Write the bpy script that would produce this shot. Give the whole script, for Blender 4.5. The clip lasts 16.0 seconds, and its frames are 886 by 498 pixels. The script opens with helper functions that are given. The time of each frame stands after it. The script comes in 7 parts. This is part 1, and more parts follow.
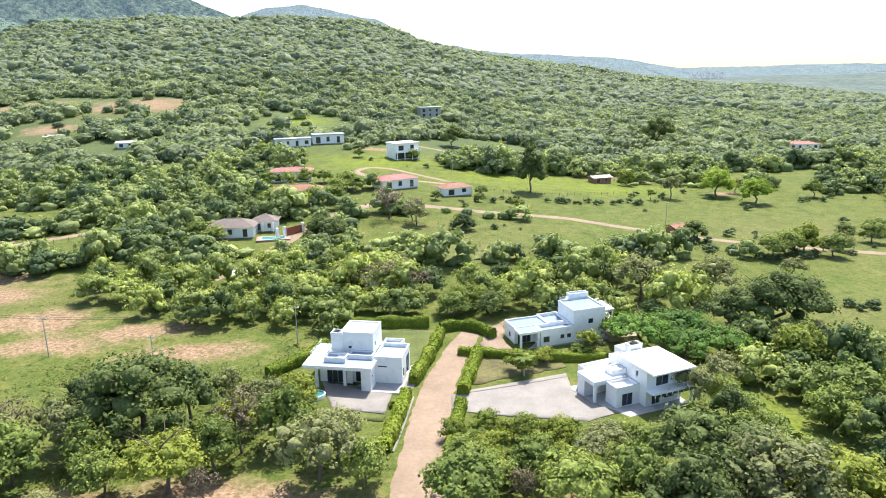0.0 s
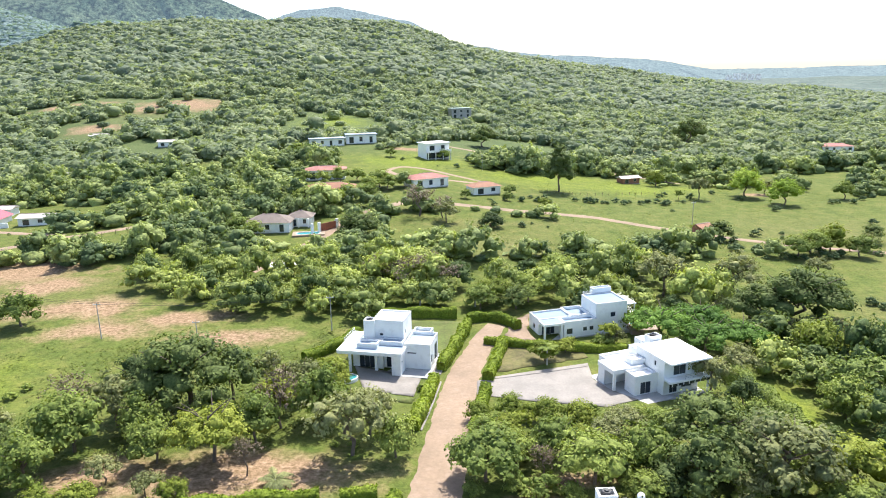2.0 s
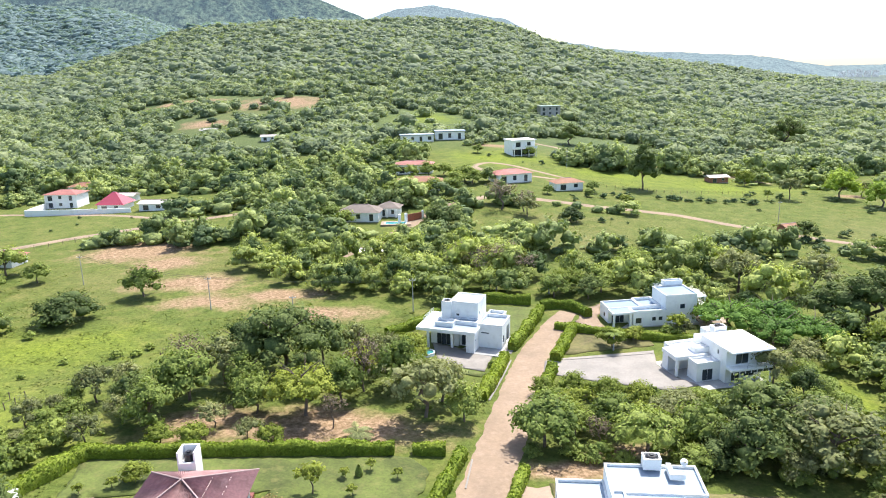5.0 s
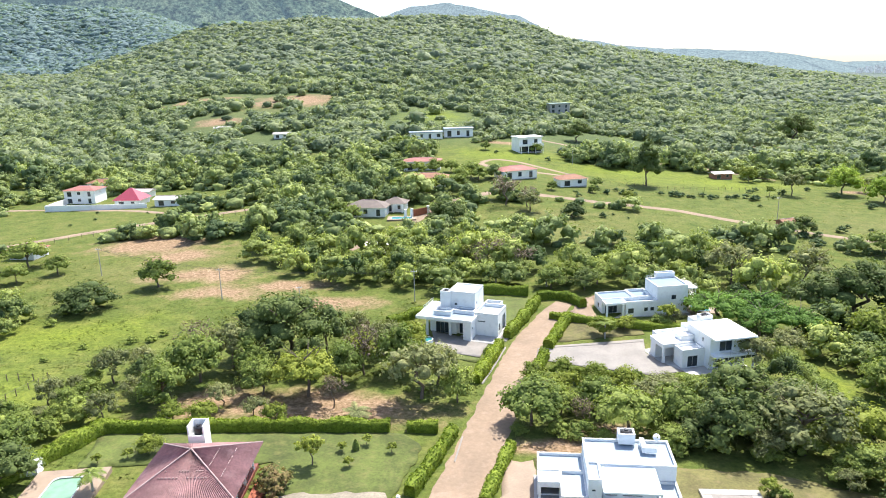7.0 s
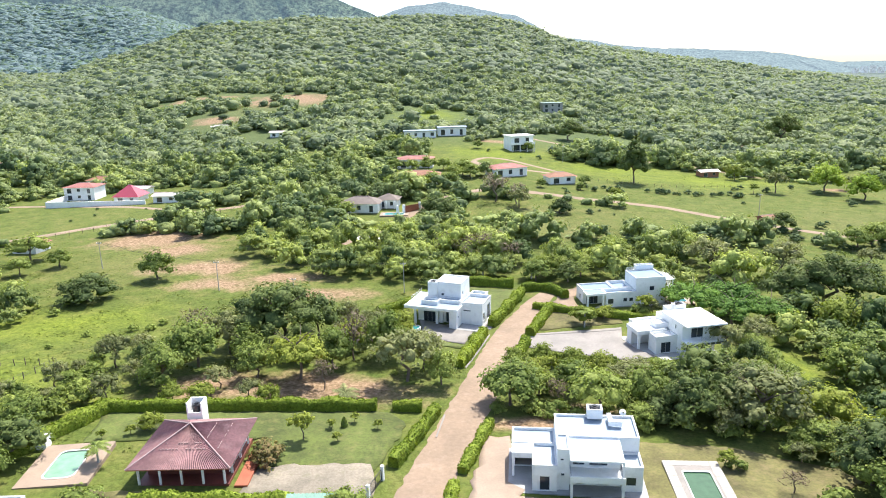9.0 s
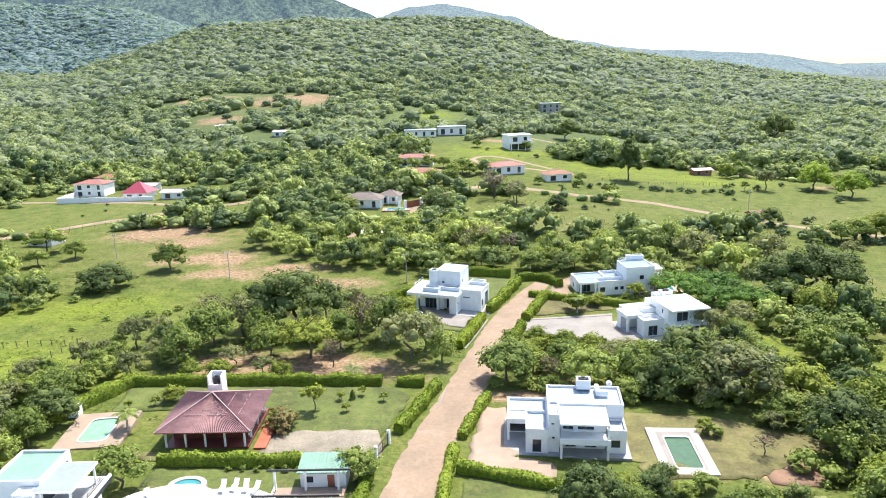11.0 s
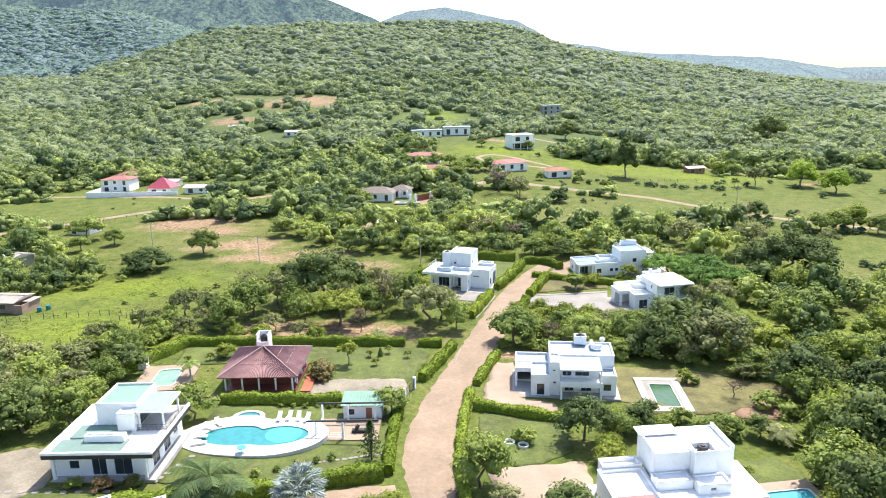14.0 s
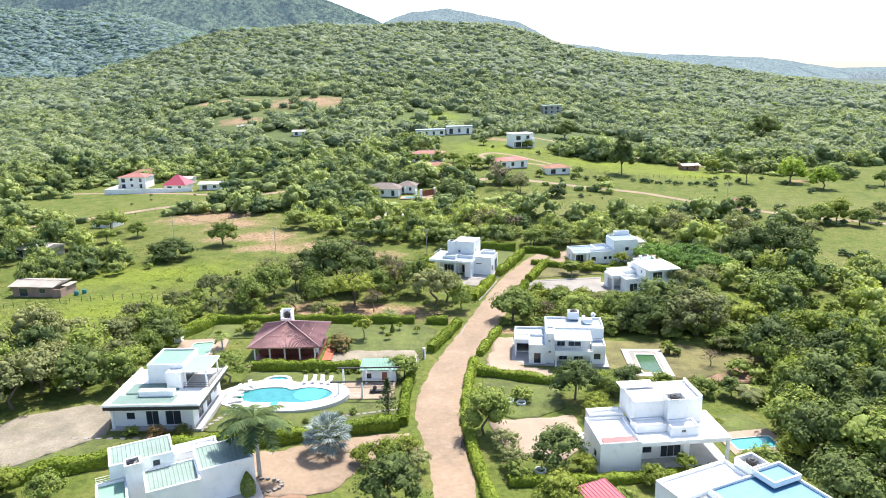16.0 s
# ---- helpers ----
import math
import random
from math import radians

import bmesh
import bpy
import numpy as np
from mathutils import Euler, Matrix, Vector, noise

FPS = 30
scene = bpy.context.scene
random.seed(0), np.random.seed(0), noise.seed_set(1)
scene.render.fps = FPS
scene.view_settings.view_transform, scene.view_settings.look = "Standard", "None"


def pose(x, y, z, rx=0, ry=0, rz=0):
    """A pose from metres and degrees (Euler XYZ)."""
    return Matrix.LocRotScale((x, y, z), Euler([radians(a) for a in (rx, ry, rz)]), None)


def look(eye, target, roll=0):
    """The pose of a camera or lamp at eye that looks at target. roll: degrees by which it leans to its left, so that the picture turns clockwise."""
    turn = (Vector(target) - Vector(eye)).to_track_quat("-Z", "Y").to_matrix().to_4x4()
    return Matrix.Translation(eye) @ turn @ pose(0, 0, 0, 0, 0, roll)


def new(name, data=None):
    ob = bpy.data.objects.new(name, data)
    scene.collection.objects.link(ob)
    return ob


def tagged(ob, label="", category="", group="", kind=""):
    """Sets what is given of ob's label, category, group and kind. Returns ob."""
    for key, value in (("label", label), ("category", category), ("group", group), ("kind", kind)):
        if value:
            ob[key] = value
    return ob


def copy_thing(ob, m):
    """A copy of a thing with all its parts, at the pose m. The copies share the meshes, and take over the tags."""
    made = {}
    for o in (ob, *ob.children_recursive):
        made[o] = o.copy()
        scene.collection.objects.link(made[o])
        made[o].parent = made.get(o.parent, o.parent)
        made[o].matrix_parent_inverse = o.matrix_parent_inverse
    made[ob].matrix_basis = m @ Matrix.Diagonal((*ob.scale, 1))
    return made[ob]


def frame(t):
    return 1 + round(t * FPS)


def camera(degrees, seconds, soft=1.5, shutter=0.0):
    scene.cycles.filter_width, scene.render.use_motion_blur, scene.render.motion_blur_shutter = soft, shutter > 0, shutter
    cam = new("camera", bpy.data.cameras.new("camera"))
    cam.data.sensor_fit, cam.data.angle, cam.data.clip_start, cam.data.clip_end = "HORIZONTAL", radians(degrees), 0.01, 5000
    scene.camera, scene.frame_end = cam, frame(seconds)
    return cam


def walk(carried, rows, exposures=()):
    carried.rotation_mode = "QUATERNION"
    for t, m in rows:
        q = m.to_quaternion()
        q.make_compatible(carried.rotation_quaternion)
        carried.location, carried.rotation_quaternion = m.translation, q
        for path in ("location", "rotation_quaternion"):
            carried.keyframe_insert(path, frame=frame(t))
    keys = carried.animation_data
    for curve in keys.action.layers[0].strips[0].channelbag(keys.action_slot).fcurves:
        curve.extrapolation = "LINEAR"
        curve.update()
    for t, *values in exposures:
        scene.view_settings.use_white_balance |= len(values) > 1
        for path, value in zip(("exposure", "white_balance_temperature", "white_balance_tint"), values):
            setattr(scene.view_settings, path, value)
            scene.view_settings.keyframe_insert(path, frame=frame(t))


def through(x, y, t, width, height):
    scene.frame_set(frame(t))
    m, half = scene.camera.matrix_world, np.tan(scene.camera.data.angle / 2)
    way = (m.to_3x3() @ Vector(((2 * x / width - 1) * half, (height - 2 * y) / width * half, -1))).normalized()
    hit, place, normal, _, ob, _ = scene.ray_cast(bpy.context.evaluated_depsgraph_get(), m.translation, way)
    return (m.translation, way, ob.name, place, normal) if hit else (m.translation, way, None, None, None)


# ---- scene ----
cam = camera(65.0, 16.0, soft=1.0)
PATH = [
    (0, (0.025, -0.452, 51.705), (0.374, 1.452, 51.202), -1.1),
    (0.5, (-0.244, -1.956, 51.706), (0.091, -0.049, 51.205), -1.1),
    (1, (-0.389, -3.513, 51.634), (-0.071, -1.602, 51.135), -1.1),
    (1.5, (-0.391, -4.88, 51.762), (-0.094, -2.967, 51.262), -1.2),
    (2, (-0.69, -6.714, 51.857), (-0.426, -4.795, 51.359), -1.1),
    (2.5, (-0.708, -8.431, 51.861), (-0.482, -6.507, 51.363), -1.2),
    (3, (-0.631, -10.109, 51.876), (-0.449, -8.18, 51.379), -1.2),
    (3.5, (-0.505, -11.745, 51.947), (-0.367, -9.813, 51.45), -1.3),
    (4, (-0.151, -13.416, 52.138), (-0.059, -11.482, 51.64), -1.3),
    (4.5, (0.143, -14.994, 52.274), (0.194, -13.058, 51.774), -1.3),
    (5, (0.758, -16.626, 52.238), (0.769, -14.69, 51.739), -1.3),
    (7.5, (4.475, -24.56, 52.81), (4.445, -22.626, 52.303), -1.5),
    (8, (5.072, -26.241, 52.872), (5.045, -24.307, 52.364), -1.5),
    (8.5, (5.589, -27.88, 52.915), (5.565, -25.946, 52.408), -1.4),
    (9, (5.954, -29.579, 52.903), (5.932, -27.645, 52.396), -1.4),
    (11.5, (5.433, -40.981, 52.532), (5.415, -39.045, 52.03), -1.2),
    (12, (4.826, -43.888, 52.437), (4.809, -41.951, 51.937), -1.1),
    (12.5, (4.282, -46.665, 52.394), (4.265, -44.728, 51.895), -1.1),
    (13, (3.804, -49.699, 52.356), (3.785, -47.762, 51.859), -1.2),
    (13.5, (3.356, -52.676, 52.377), (3.336, -50.739, 51.881), -1.2),
    (14, (2.931, -55.906, 52.362), (2.91, -53.968, 51.867), -1.2),
    (14.5, (2.691, -59.106, 52.431), (2.668, -57.168, 51.937), -1.2),
    (15, (2.501, -62.455, 52.416), (2.476, -60.517, 51.923), -1.2),
    (15.5, (2.27, -65.697, 52.514), (2.244, -63.759, 52.021), -1.3),
    (16, (2.126, -69.146, 52.595), (2.1, -67.207, 52.102), -1.3),
]
walk(cam, [(t, look(eye, target, roll)) for t, eye, target, roll in PATH])

# ---- world and sun ----
SUN_DIR = Vector((0.32, 0.56, 1.05)).normalized()
world = bpy.data.worlds.new("sky")
scene.world = world
world.use_nodes = True
wn = world.node_tree.nodes
sky = wn.new("ShaderNodeTexSky")
sky.sky_type, sky.sun_disc = "NISHITA", False
sky.sun_elevation, sky.sun_rotation = math.asin(SUN_DIR.z), math.atan2(SUN_DIR.x, SUN_DIR.y)
sky.air_density, sky.dust_density, sky.ozone_density = 0.8, 1.6, 0.6
wn["Background"].inputs[1].default_value = 0.128
world.node_tree.links.new(sky.outputs[0], wn["Background"].inputs[0])
sun = new("sun", bpy.data.lights.new("sun", "SUN"))
sun.data.energy, sun.data.angle, sun.data.color = 3.4, radians(0.6), (1.0, 0.96, 0.88)
sun.matrix_world = look(SUN_DIR * 300, (0, 0, 0))
scene.view_settings.exposure = 1.46


# ---- materials ----
def nodes_of(name):
    m = bpy.data.materials.new(name)
    m.use_nodes = True
    t = m.node_tree
    return m, t, t.nodes["Principled BSDF"]


def node(t, kind, **inputs):
    n = t.nodes.new(kind)
    for key, value in inputs.items():
        n.inputs[key].default_value = value
    return n


def noise_at(t, scale, detail=3.0, rough=0.55):
    geo = t.nodes.new("ShaderNodeNewGeometry")
    n = node(t, "ShaderNodeTexNoise", Scale=scale, Detail=detail, Roughness=rough)
    t.links.new(geo.outputs["Position"], n.inputs["Vector"])
    return n


def ramp(t, src, stops):
    r = t.nodes.new("ShaderNodeValToRGB")
    while len(r.color_ramp.elements) < len(stops):
        r.color_ramp.elements.new(0.5)
    for e, (p, c) in zip(r.color_ramp.elements, stops):
        e.position, e.color = p, (*c, 1) if len(c) == 3 else c
    t.links.new(src, r.inputs[0])
    return r


def mix(t, fac, a, b, mode="MIX"):
    m = t.nodes.new("ShaderNodeMix")
    m.data_type, m.blend_type = "RGBA", mode
    for sock, v in ((m.inputs[0], fac), (m.inputs[6], a), (m.inputs[7], b)):
        if isinstance(v, bpy.types.NodeSocket):
            t.links.new(v, sock)
        else:
            sock.default_value = v if not isinstance(v, tuple) else (*v[:3], 1)
    return m.outputs[2]


def maths(t, op, a, b=0.0, clamp=False):
    m = t.nodes.new("ShaderNodeMath")
    m.operation, m.use_clamp = op, clamp
    for sock, v in zip(m.inputs, (a, b)):
        if isinstance(v, bpy.types.NodeSocket):
            t.links.new(v, sock)
        else:
            sock.default_value = v
    return m.outputs[0]


def tint(c, k):
    return tuple(min(1.0, v * k) for v in c)


def surface(name, c, var=0.12, big=0.25, small=6.0, rough=0.8, bump=0.15, stain=None, metal=0.0):
    """A painted or mineral surface: broad stains, fine grain and a little relief."""
    m, t, b = nodes_of(name)
    n1, n2 = noise_at(t, big, 4), noise_at(t, small, 5, 0.65)
    r1 = ramp(t, n1.outputs[0], [(0.3, tint(c, 1 - var)), (0.7, tint(c, 1 + var * 0.6))])
    r2 = ramp(t, n2.outputs[0], [(0.3, (1 - var,) * 3), (0.65, (1, 1, 1))])
    col = mix(t, 1.0, r1.outputs[0], r2.outputs[0], "MULTIPLY")
    if stain:
        n3 = noise_at(t, 0.55, 6, 0.7)
        k = ramp(t, n3.outputs[0], [(0.52, (0, 0, 0)), (0.72, (1, 1, 1))])
        col = mix(t, maths(t, "MULTIPLY", k.outputs[0], 0.55), col, stain)
    t.links.new(col, b.inputs["Base Color"])
    b.inputs["Roughness"].default_value, b.inputs["Metallic"].default_value = rough, metal
    bp = node(t, "ShaderNodeBump", Strength=bump, Distance=0.03)
    t.links.new(n2.outputs[0], bp.inputs["Height"])
    t.links.new(bp.outputs[0], b.inputs["Normal"])
    return m


def foliage(name, dark, light, through=0.31, per=0.13, leaf=2.8, depth=0.62, whole=0.5, isl=0.25, tone=False):
    """Leaves: each tree, each twig and each leaf differs a little; light comes through them."""
    m, t, b = nodes_of(name)
    geo = t.nodes.new("ShaderNodeNewGeometry")
    if tone:
        own = t.nodes.new("ShaderNodeAttribute")
        own.attribute_name = "tone"
        own = own.outputs["Fac"]
    else:
        own = t.nodes.new("ShaderNodeObjectInfo").outputs["Random"]
    big, small = noise_at(t, per, 1), noise_at(t, 0.9, 2)
    v = maths(t, "ADD", maths(t, "MULTIPLY", big.outputs[0], 0.5), maths(t, "MULTIPLY", small.outputs[0], 0.4))
    v = maths(t, "ADD", v, maths(t, "MULTIPLY", geo.outputs["Random Per Island"], isl))
    v = maths(t, "ADD", v, maths(t, "MULTIPLY", own, whole))
    v = maths(t, "SUBTRACT", v, 0.02 + isl / 2 + whole / 2)
    # Fine noise darkens the colour, standing in for shaded gaps between leaves.
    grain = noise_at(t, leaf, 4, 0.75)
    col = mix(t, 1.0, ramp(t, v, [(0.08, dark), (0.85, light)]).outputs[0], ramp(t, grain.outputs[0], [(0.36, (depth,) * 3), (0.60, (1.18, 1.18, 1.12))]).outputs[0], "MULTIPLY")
    bp = node(t, "ShaderNodeBump", Strength=0.35, Distance=0.5 / leaf)
    t.links.new(grain.outputs[0], bp.inputs["Height"])
    t.links.new(bp.outputs[0], b.inputs["Normal"])
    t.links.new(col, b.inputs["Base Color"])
    b.inputs["Roughness"].default_value = 0.7
    b.inputs["Specular IOR Level"].default_value = 0.15
    tr = t.nodes.new("ShaderNodeBsdfTranslucent")
    t.links.new(mix(t, 1.0, col, (0.95, 1.0, 0.48), "MULTIPLY"), tr.inputs[0])
    ms = t.nodes.new("ShaderNodeMixShader")
    ms.inputs[0].default_value = through
    t.links.new(b.outputs[0], ms.inputs[1])
    t.links.new(tr.outputs[0], ms.inputs[2])
    t.links.new(ms.outputs[0], t.nodes["Material Output"].inputs[0])
    return m


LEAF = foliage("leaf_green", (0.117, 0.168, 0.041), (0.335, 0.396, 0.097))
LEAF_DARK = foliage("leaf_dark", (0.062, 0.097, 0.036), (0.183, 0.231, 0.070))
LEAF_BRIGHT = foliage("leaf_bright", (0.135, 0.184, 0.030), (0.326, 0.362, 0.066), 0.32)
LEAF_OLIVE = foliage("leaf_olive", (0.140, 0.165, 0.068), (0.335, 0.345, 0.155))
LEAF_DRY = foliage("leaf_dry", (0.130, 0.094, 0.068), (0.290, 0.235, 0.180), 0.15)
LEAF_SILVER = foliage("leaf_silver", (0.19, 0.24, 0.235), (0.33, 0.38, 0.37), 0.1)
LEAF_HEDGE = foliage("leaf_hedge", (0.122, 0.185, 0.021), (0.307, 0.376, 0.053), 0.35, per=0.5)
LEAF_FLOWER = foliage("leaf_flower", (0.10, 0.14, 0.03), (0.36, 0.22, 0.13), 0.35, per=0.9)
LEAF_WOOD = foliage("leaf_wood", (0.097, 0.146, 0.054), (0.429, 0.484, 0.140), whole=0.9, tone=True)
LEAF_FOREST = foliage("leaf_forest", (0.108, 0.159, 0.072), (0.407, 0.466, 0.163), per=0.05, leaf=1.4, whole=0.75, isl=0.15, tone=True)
# The next three woods have haze put into the colour: paler, bluer, less contrast.
LEAF_SLOPE = foliage("leaf_slope_hazed", (0.126, 0.176, 0.112), (0.350, 0.398, 0.208), 0.40, per=0.03, leaf=1.0, depth=0.72, whole=0.6, isl=0.08, tone=True)
LEAF_UPPER = foliage("leaf_upper_hazed", (0.160, 0.206, 0.154), (0.310, 0.354, 0.214), 0.42, per=0.012, leaf=0.6, depth=0.85, whole=0.46, isl=0.05, tone=True)
LEAF_HAZY = foliage("leaf_behind_hazed", (0.168, 0.240, 0.262), (0.235, 0.315, 0.335), 0.42, per=0.012, leaf=0.6, depth=0.9, whole=0.35, isl=0.04, tone=True)
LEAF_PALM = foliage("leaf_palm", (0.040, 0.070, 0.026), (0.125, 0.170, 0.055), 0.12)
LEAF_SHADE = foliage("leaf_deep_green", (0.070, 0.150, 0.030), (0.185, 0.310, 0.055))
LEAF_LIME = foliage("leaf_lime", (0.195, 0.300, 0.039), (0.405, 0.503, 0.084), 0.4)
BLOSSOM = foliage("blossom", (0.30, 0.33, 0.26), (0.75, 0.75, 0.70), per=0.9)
BARK = surface("bark", (0.17, 0.13, 0.10), 0.3, 1.5, 14, 0.9, 0.6)
WHITE = surface("white_render", (0.90, 0.90, 0.88), 0.05, 0.4, 5, 0.75, 0.08, (0.62, 0.61, 0.58))
COPING = surface("coping_grey", (0.55, 0.56, 0.57), 0.10, 0.7, 8, 0.8, 0.1)
ROOF_BLUE = surface("roof_pale_blue", (0.27, 0.335, 0.40), 0.12, 0.3, 3, 0.6, 0.1, (0.21, 0.26, 0.32))
ROOF_WHITE = surface("roof_white_coat", (0.80, 0.80, 0.79), 0.06, 0.3, 3, 0.7, 0.08, (0.66, 0.65, 0.62))
ROOF_GREEN = surface("roof_pale_green", (0.19, 0.32, 0.255), 0.14, 0.3, 3, 0.9, 0.1, (0.15, 0.24, 0.20))
ROOF_TEAL = surface("roof_grey_green_sheet", (0.225, 0.300, 0.268), 0.14, 0.3, 3, 0.88, 0.1, (0.27, 0.32, 0.30))
ROOF_DECK = surface("roof_dark_green_sheet", (0.150, 0.225, 0.198), 0.14, 0.3, 3, 0.88, 0.1, (0.19, 0.25, 0.22))
ROOF_SKY = surface("roof_blue_coat", (0.06, 0.20, 0.34), 0.12, 0.3, 2, 0.5, 0.1, (0.11, 0.24, 0.36))
TILE = surface("clay_tile", (0.335, 0.188, 0.188), 0.30, 0.35, 3, 0.85, 0.4, (0.44, 0.31, 0.30))
TILE_CAP = surface("tile_ridge", (0.40, 0.29, 0.275), 0.2, 0.8, 8, 0.85, 0.2)
TILE_RED = surface("pink_red_tile", (0.31, 0.115, 0.095), 0.2, 0.5, 6, 0.8, 0.2, (0.34, 0.20, 0.18))
TILE_ORANGE = surface("orange_tile", (0.26, 0.115, 0.065), 0.2, 0.5, 6, 0.8, 0.2)
FUCHSIA = surface("pink_roof", (0.36, 0.05, 0.085), 0.12, 0.5, 6, 0.6, 0.2)
SLATE = surface("grey_brown_tile", (0.18, 0.145, 0.125), 0.2, 0.4, 6, 0.85, 0.3)
ZINC = surface("weathered_sheet", (0.45, 0.42, 0.38), 0.2, 0.5, 6, 0.5, 0.2, (0.36, 0.24, 0.17))
BRICK = surface("brick_wall", (0.38, 0.18, 0.12), 0.22, 0.8, 9, 0.9, 0.3)
BRICK_PALE = surface("pale_brick_wall", (0.33, 0.225, 0.175), 0.2, 0.8, 9, 0.9, 0.3)
SHEET = surface("beige_roof_sheet", (0.34, 0.31, 0.265), 0.2, 0.5, 6, 0.7, 0.2, (0.26, 0.20, 0.15))
BARREL = surface("teal_plastic", (0.04, 0.20, 0.20), 0.1, 0.6, 8, 0.4, 0.05)
BLACK = surface("black_paint", (0.025, 0.025, 0.028), 0.2, 0.6, 8, 0.5, 0.1)
PLASTIC = surface("black_plastic", (0.02, 0.02, 0.022), 0.2, 0.6, 8, 0.35, 0.05)
FRAME = surface("aluminium_frame", (0.50, 0.52, 0.54), 0.1, 1, 10, 0.4, 0.05, metal=0.6)
FLOOR_RED = surface("dark_red_floor", (0.20, 0.055, 0.045), 0.2, 0.6, 6, 0.5, 0.1)
WALK_RED = surface("terracotta_paving", (0.36, 0.105, 0.055), 0.2, 0.6, 6, 0.8, 0.2)
FLOOR_GREY = surface("grey_floor", (0.33, 0.33, 0.33), 0.15, 0.6, 6, 0.6, 0.1)
ROOF_AZURE = surface("roof_sky_blue_coat", (0.165, 0.245, 0.335), 0.12, 0.3, 3, 0.6, 0.1, (0.21, 0.28, 0.35))
ROOF_PINK = surface("faded_pink_sheet", (0.31, 0.135, 0.135), 0.2, 0.4, 4, 0.7, 0.1, (0.34, 0.22, 0.21))
ROOF_SLATE = surface("grey_blue_coat", (0.235, 0.275, 0.31), 0.14, 0.3, 3, 0.6, 0.1, (0.19, 0.22, 0.25))
PAVING = surface("pale_paving", (0.255, 0.232, 0.21), 0.18, 0.25, 3, 0.85, 0.3, (0.19, 0.165, 0.14))
SLAB_PALE = surface("pale_slabs", (0.40, 0.375, 0.335), 0.14, 0.4, 4, 0.85, 0.2, (0.31, 0.28, 0.24))
DECK = surface("pool_deck", (0.30, 0.225, 0.165), 0.15, 0.3, 4, 0.8, 0.2, (0.235, 0.175, 0.13))
DECK_WHITE = surface("white_pool_deck", (0.62, 0.61, 0.59), 0.08, 0.3, 4, 0.8, 0.15)
DIRT = surface("dirt_track", (0.272, 0.196, 0.136), 0.20, 0.16, 1.6, 0.95, 0.6, (0.335, 0.255, 0.195))
DIRT_RED = surface("red_soil", (0.235, 0.140, 0.090), 0.2, 0.2, 1.6, 0.95, 0.5)
GRAVEL = surface("gravel_yard", (0.25, 0.215, 0.165), 0.34, 0.25, 3.0, 0.95, 0.9, (0.13, 0.135, 0.06))
LAWN = surface("mown_lawn", (0.100, 0.128, 0.024), 0.42, 0.22, 2.4, 0.95, 0.9, (0.175, 0.155, 0.055))
LAWN_DRY = surface("dry_lawn", (0.150, 0.138, 0.046), 0.40, 0.22, 2.4, 0.95, 0.9, (0.215, 0.16, 0.085))
CONCRETE = surface("concrete", (0.42, 0.41, 0.39), 0.15, 0.6, 7, 0.85, 0.2)
WOOD_RED = surface("red_brown_timber", (0.38, 0.14, 0.08), 0.2, 0.8, 9, 0.6, 0.2)


def pool_water(name, c):
    m, t, b = nodes_of(name)
    n = noise_at(t, 1.2, 3)
    r = ramp(t, n.outputs[0], [(0.3, tint(c, 0.85)), (0.7, tint(c, 1.1))])
    t.links.new(r.outputs[0], b.inputs["Base Color"])
    b.inputs["Roughness"].default_value = 0.06
    bp = node(t, "ShaderNodeBump", Strength=0.12, Distance=0.02)
    t.links.new(n.outputs[0], bp.inputs["Height"])
    t.links.new(bp.outputs[0], b.inputs["Normal"])
    return m


WATER_BLUE = pool_water("turquoise_water", (0.040, 0.225, 0.240))
WATER_PALE = pool_water("pale_turquoise_water", (0.07, 0.32, 0.36))
WATER_MINT = pool_water("mint_water", (0.19, 0.33, 0.22))
WATER_GREEN = pool_water("green_water", (0.05, 0.11, 0.05))
GLASS, _t, _b = nodes_of("window_glass")
_b.inputs["Base Color"].default_value = (0.035, 0.045, 0.055, 1)
_b.inputs["Roughness"].default_value = 0.05
_b.inputs["Specular IOR Level"].default_value = 0.7


# ---- the lie of the land ----
def sstep(a, b, v):
    t = np.clip((v - a) / (b - a), 0, 1)
    return t * t * (3 - 2 * t)


CREST_U = [-1.2, -0.8, -0.53, -0.42, -0.33, -0.2, -0.07, 0.07, 0.18, 0.3, 0.42, 0.62, 1.0]
CREST_Z = [40, 40, 52, 92, 122, 136, 134, 132, 91, 60, 38, 12, -6]


def ground_z(x, y):
    x, y = np.asarray(x, float), np.asarray(y, float)
    z = 3.0 - 0.037 * (np.clip(y, -30, 105) - 20) - 0.028 * np.clip(x, -65, 90)
    z = z + 10 * np.exp(-((x - 25) / 70) ** 2 / 2 - ((y - 300) / 90) ** 2 / 2)
    u = x / np.maximum(y + 30, 60)
    s = np.clip((y - 270) / 990, 0, 1)
    hill = np.interp(u, CREST_U, CREST_Z) * np.where(s < 0.08, s * s / 0.16, s - 0.04) / 0.96
    hill = hill * (1 - 0.85 * sstep(1300, 2400, y))
    z = z + hill * (y > 270)
    z = z + sstep(250, 900, np.hypot(x, y)) * (3 * np.sin(x / 71 + 1) * np.sin(y / 93) + 1.5 * np.sin(x / 31) * np.cos(y / 37))
    z = z + 170 * sstep(1250, 2300, y) * sstep(-0.16, -0.45, u) * (1 + 1.3 * np.clip(-u - 0.22, 0, 0.4))
    far = sstep(1500, 4600, np.hypot(x, y)) * 22
    return z + far - 36 * sstep(350, 1500, x - 0.15 * y)


def gz(x, y):
    return float(ground_z(x, y))


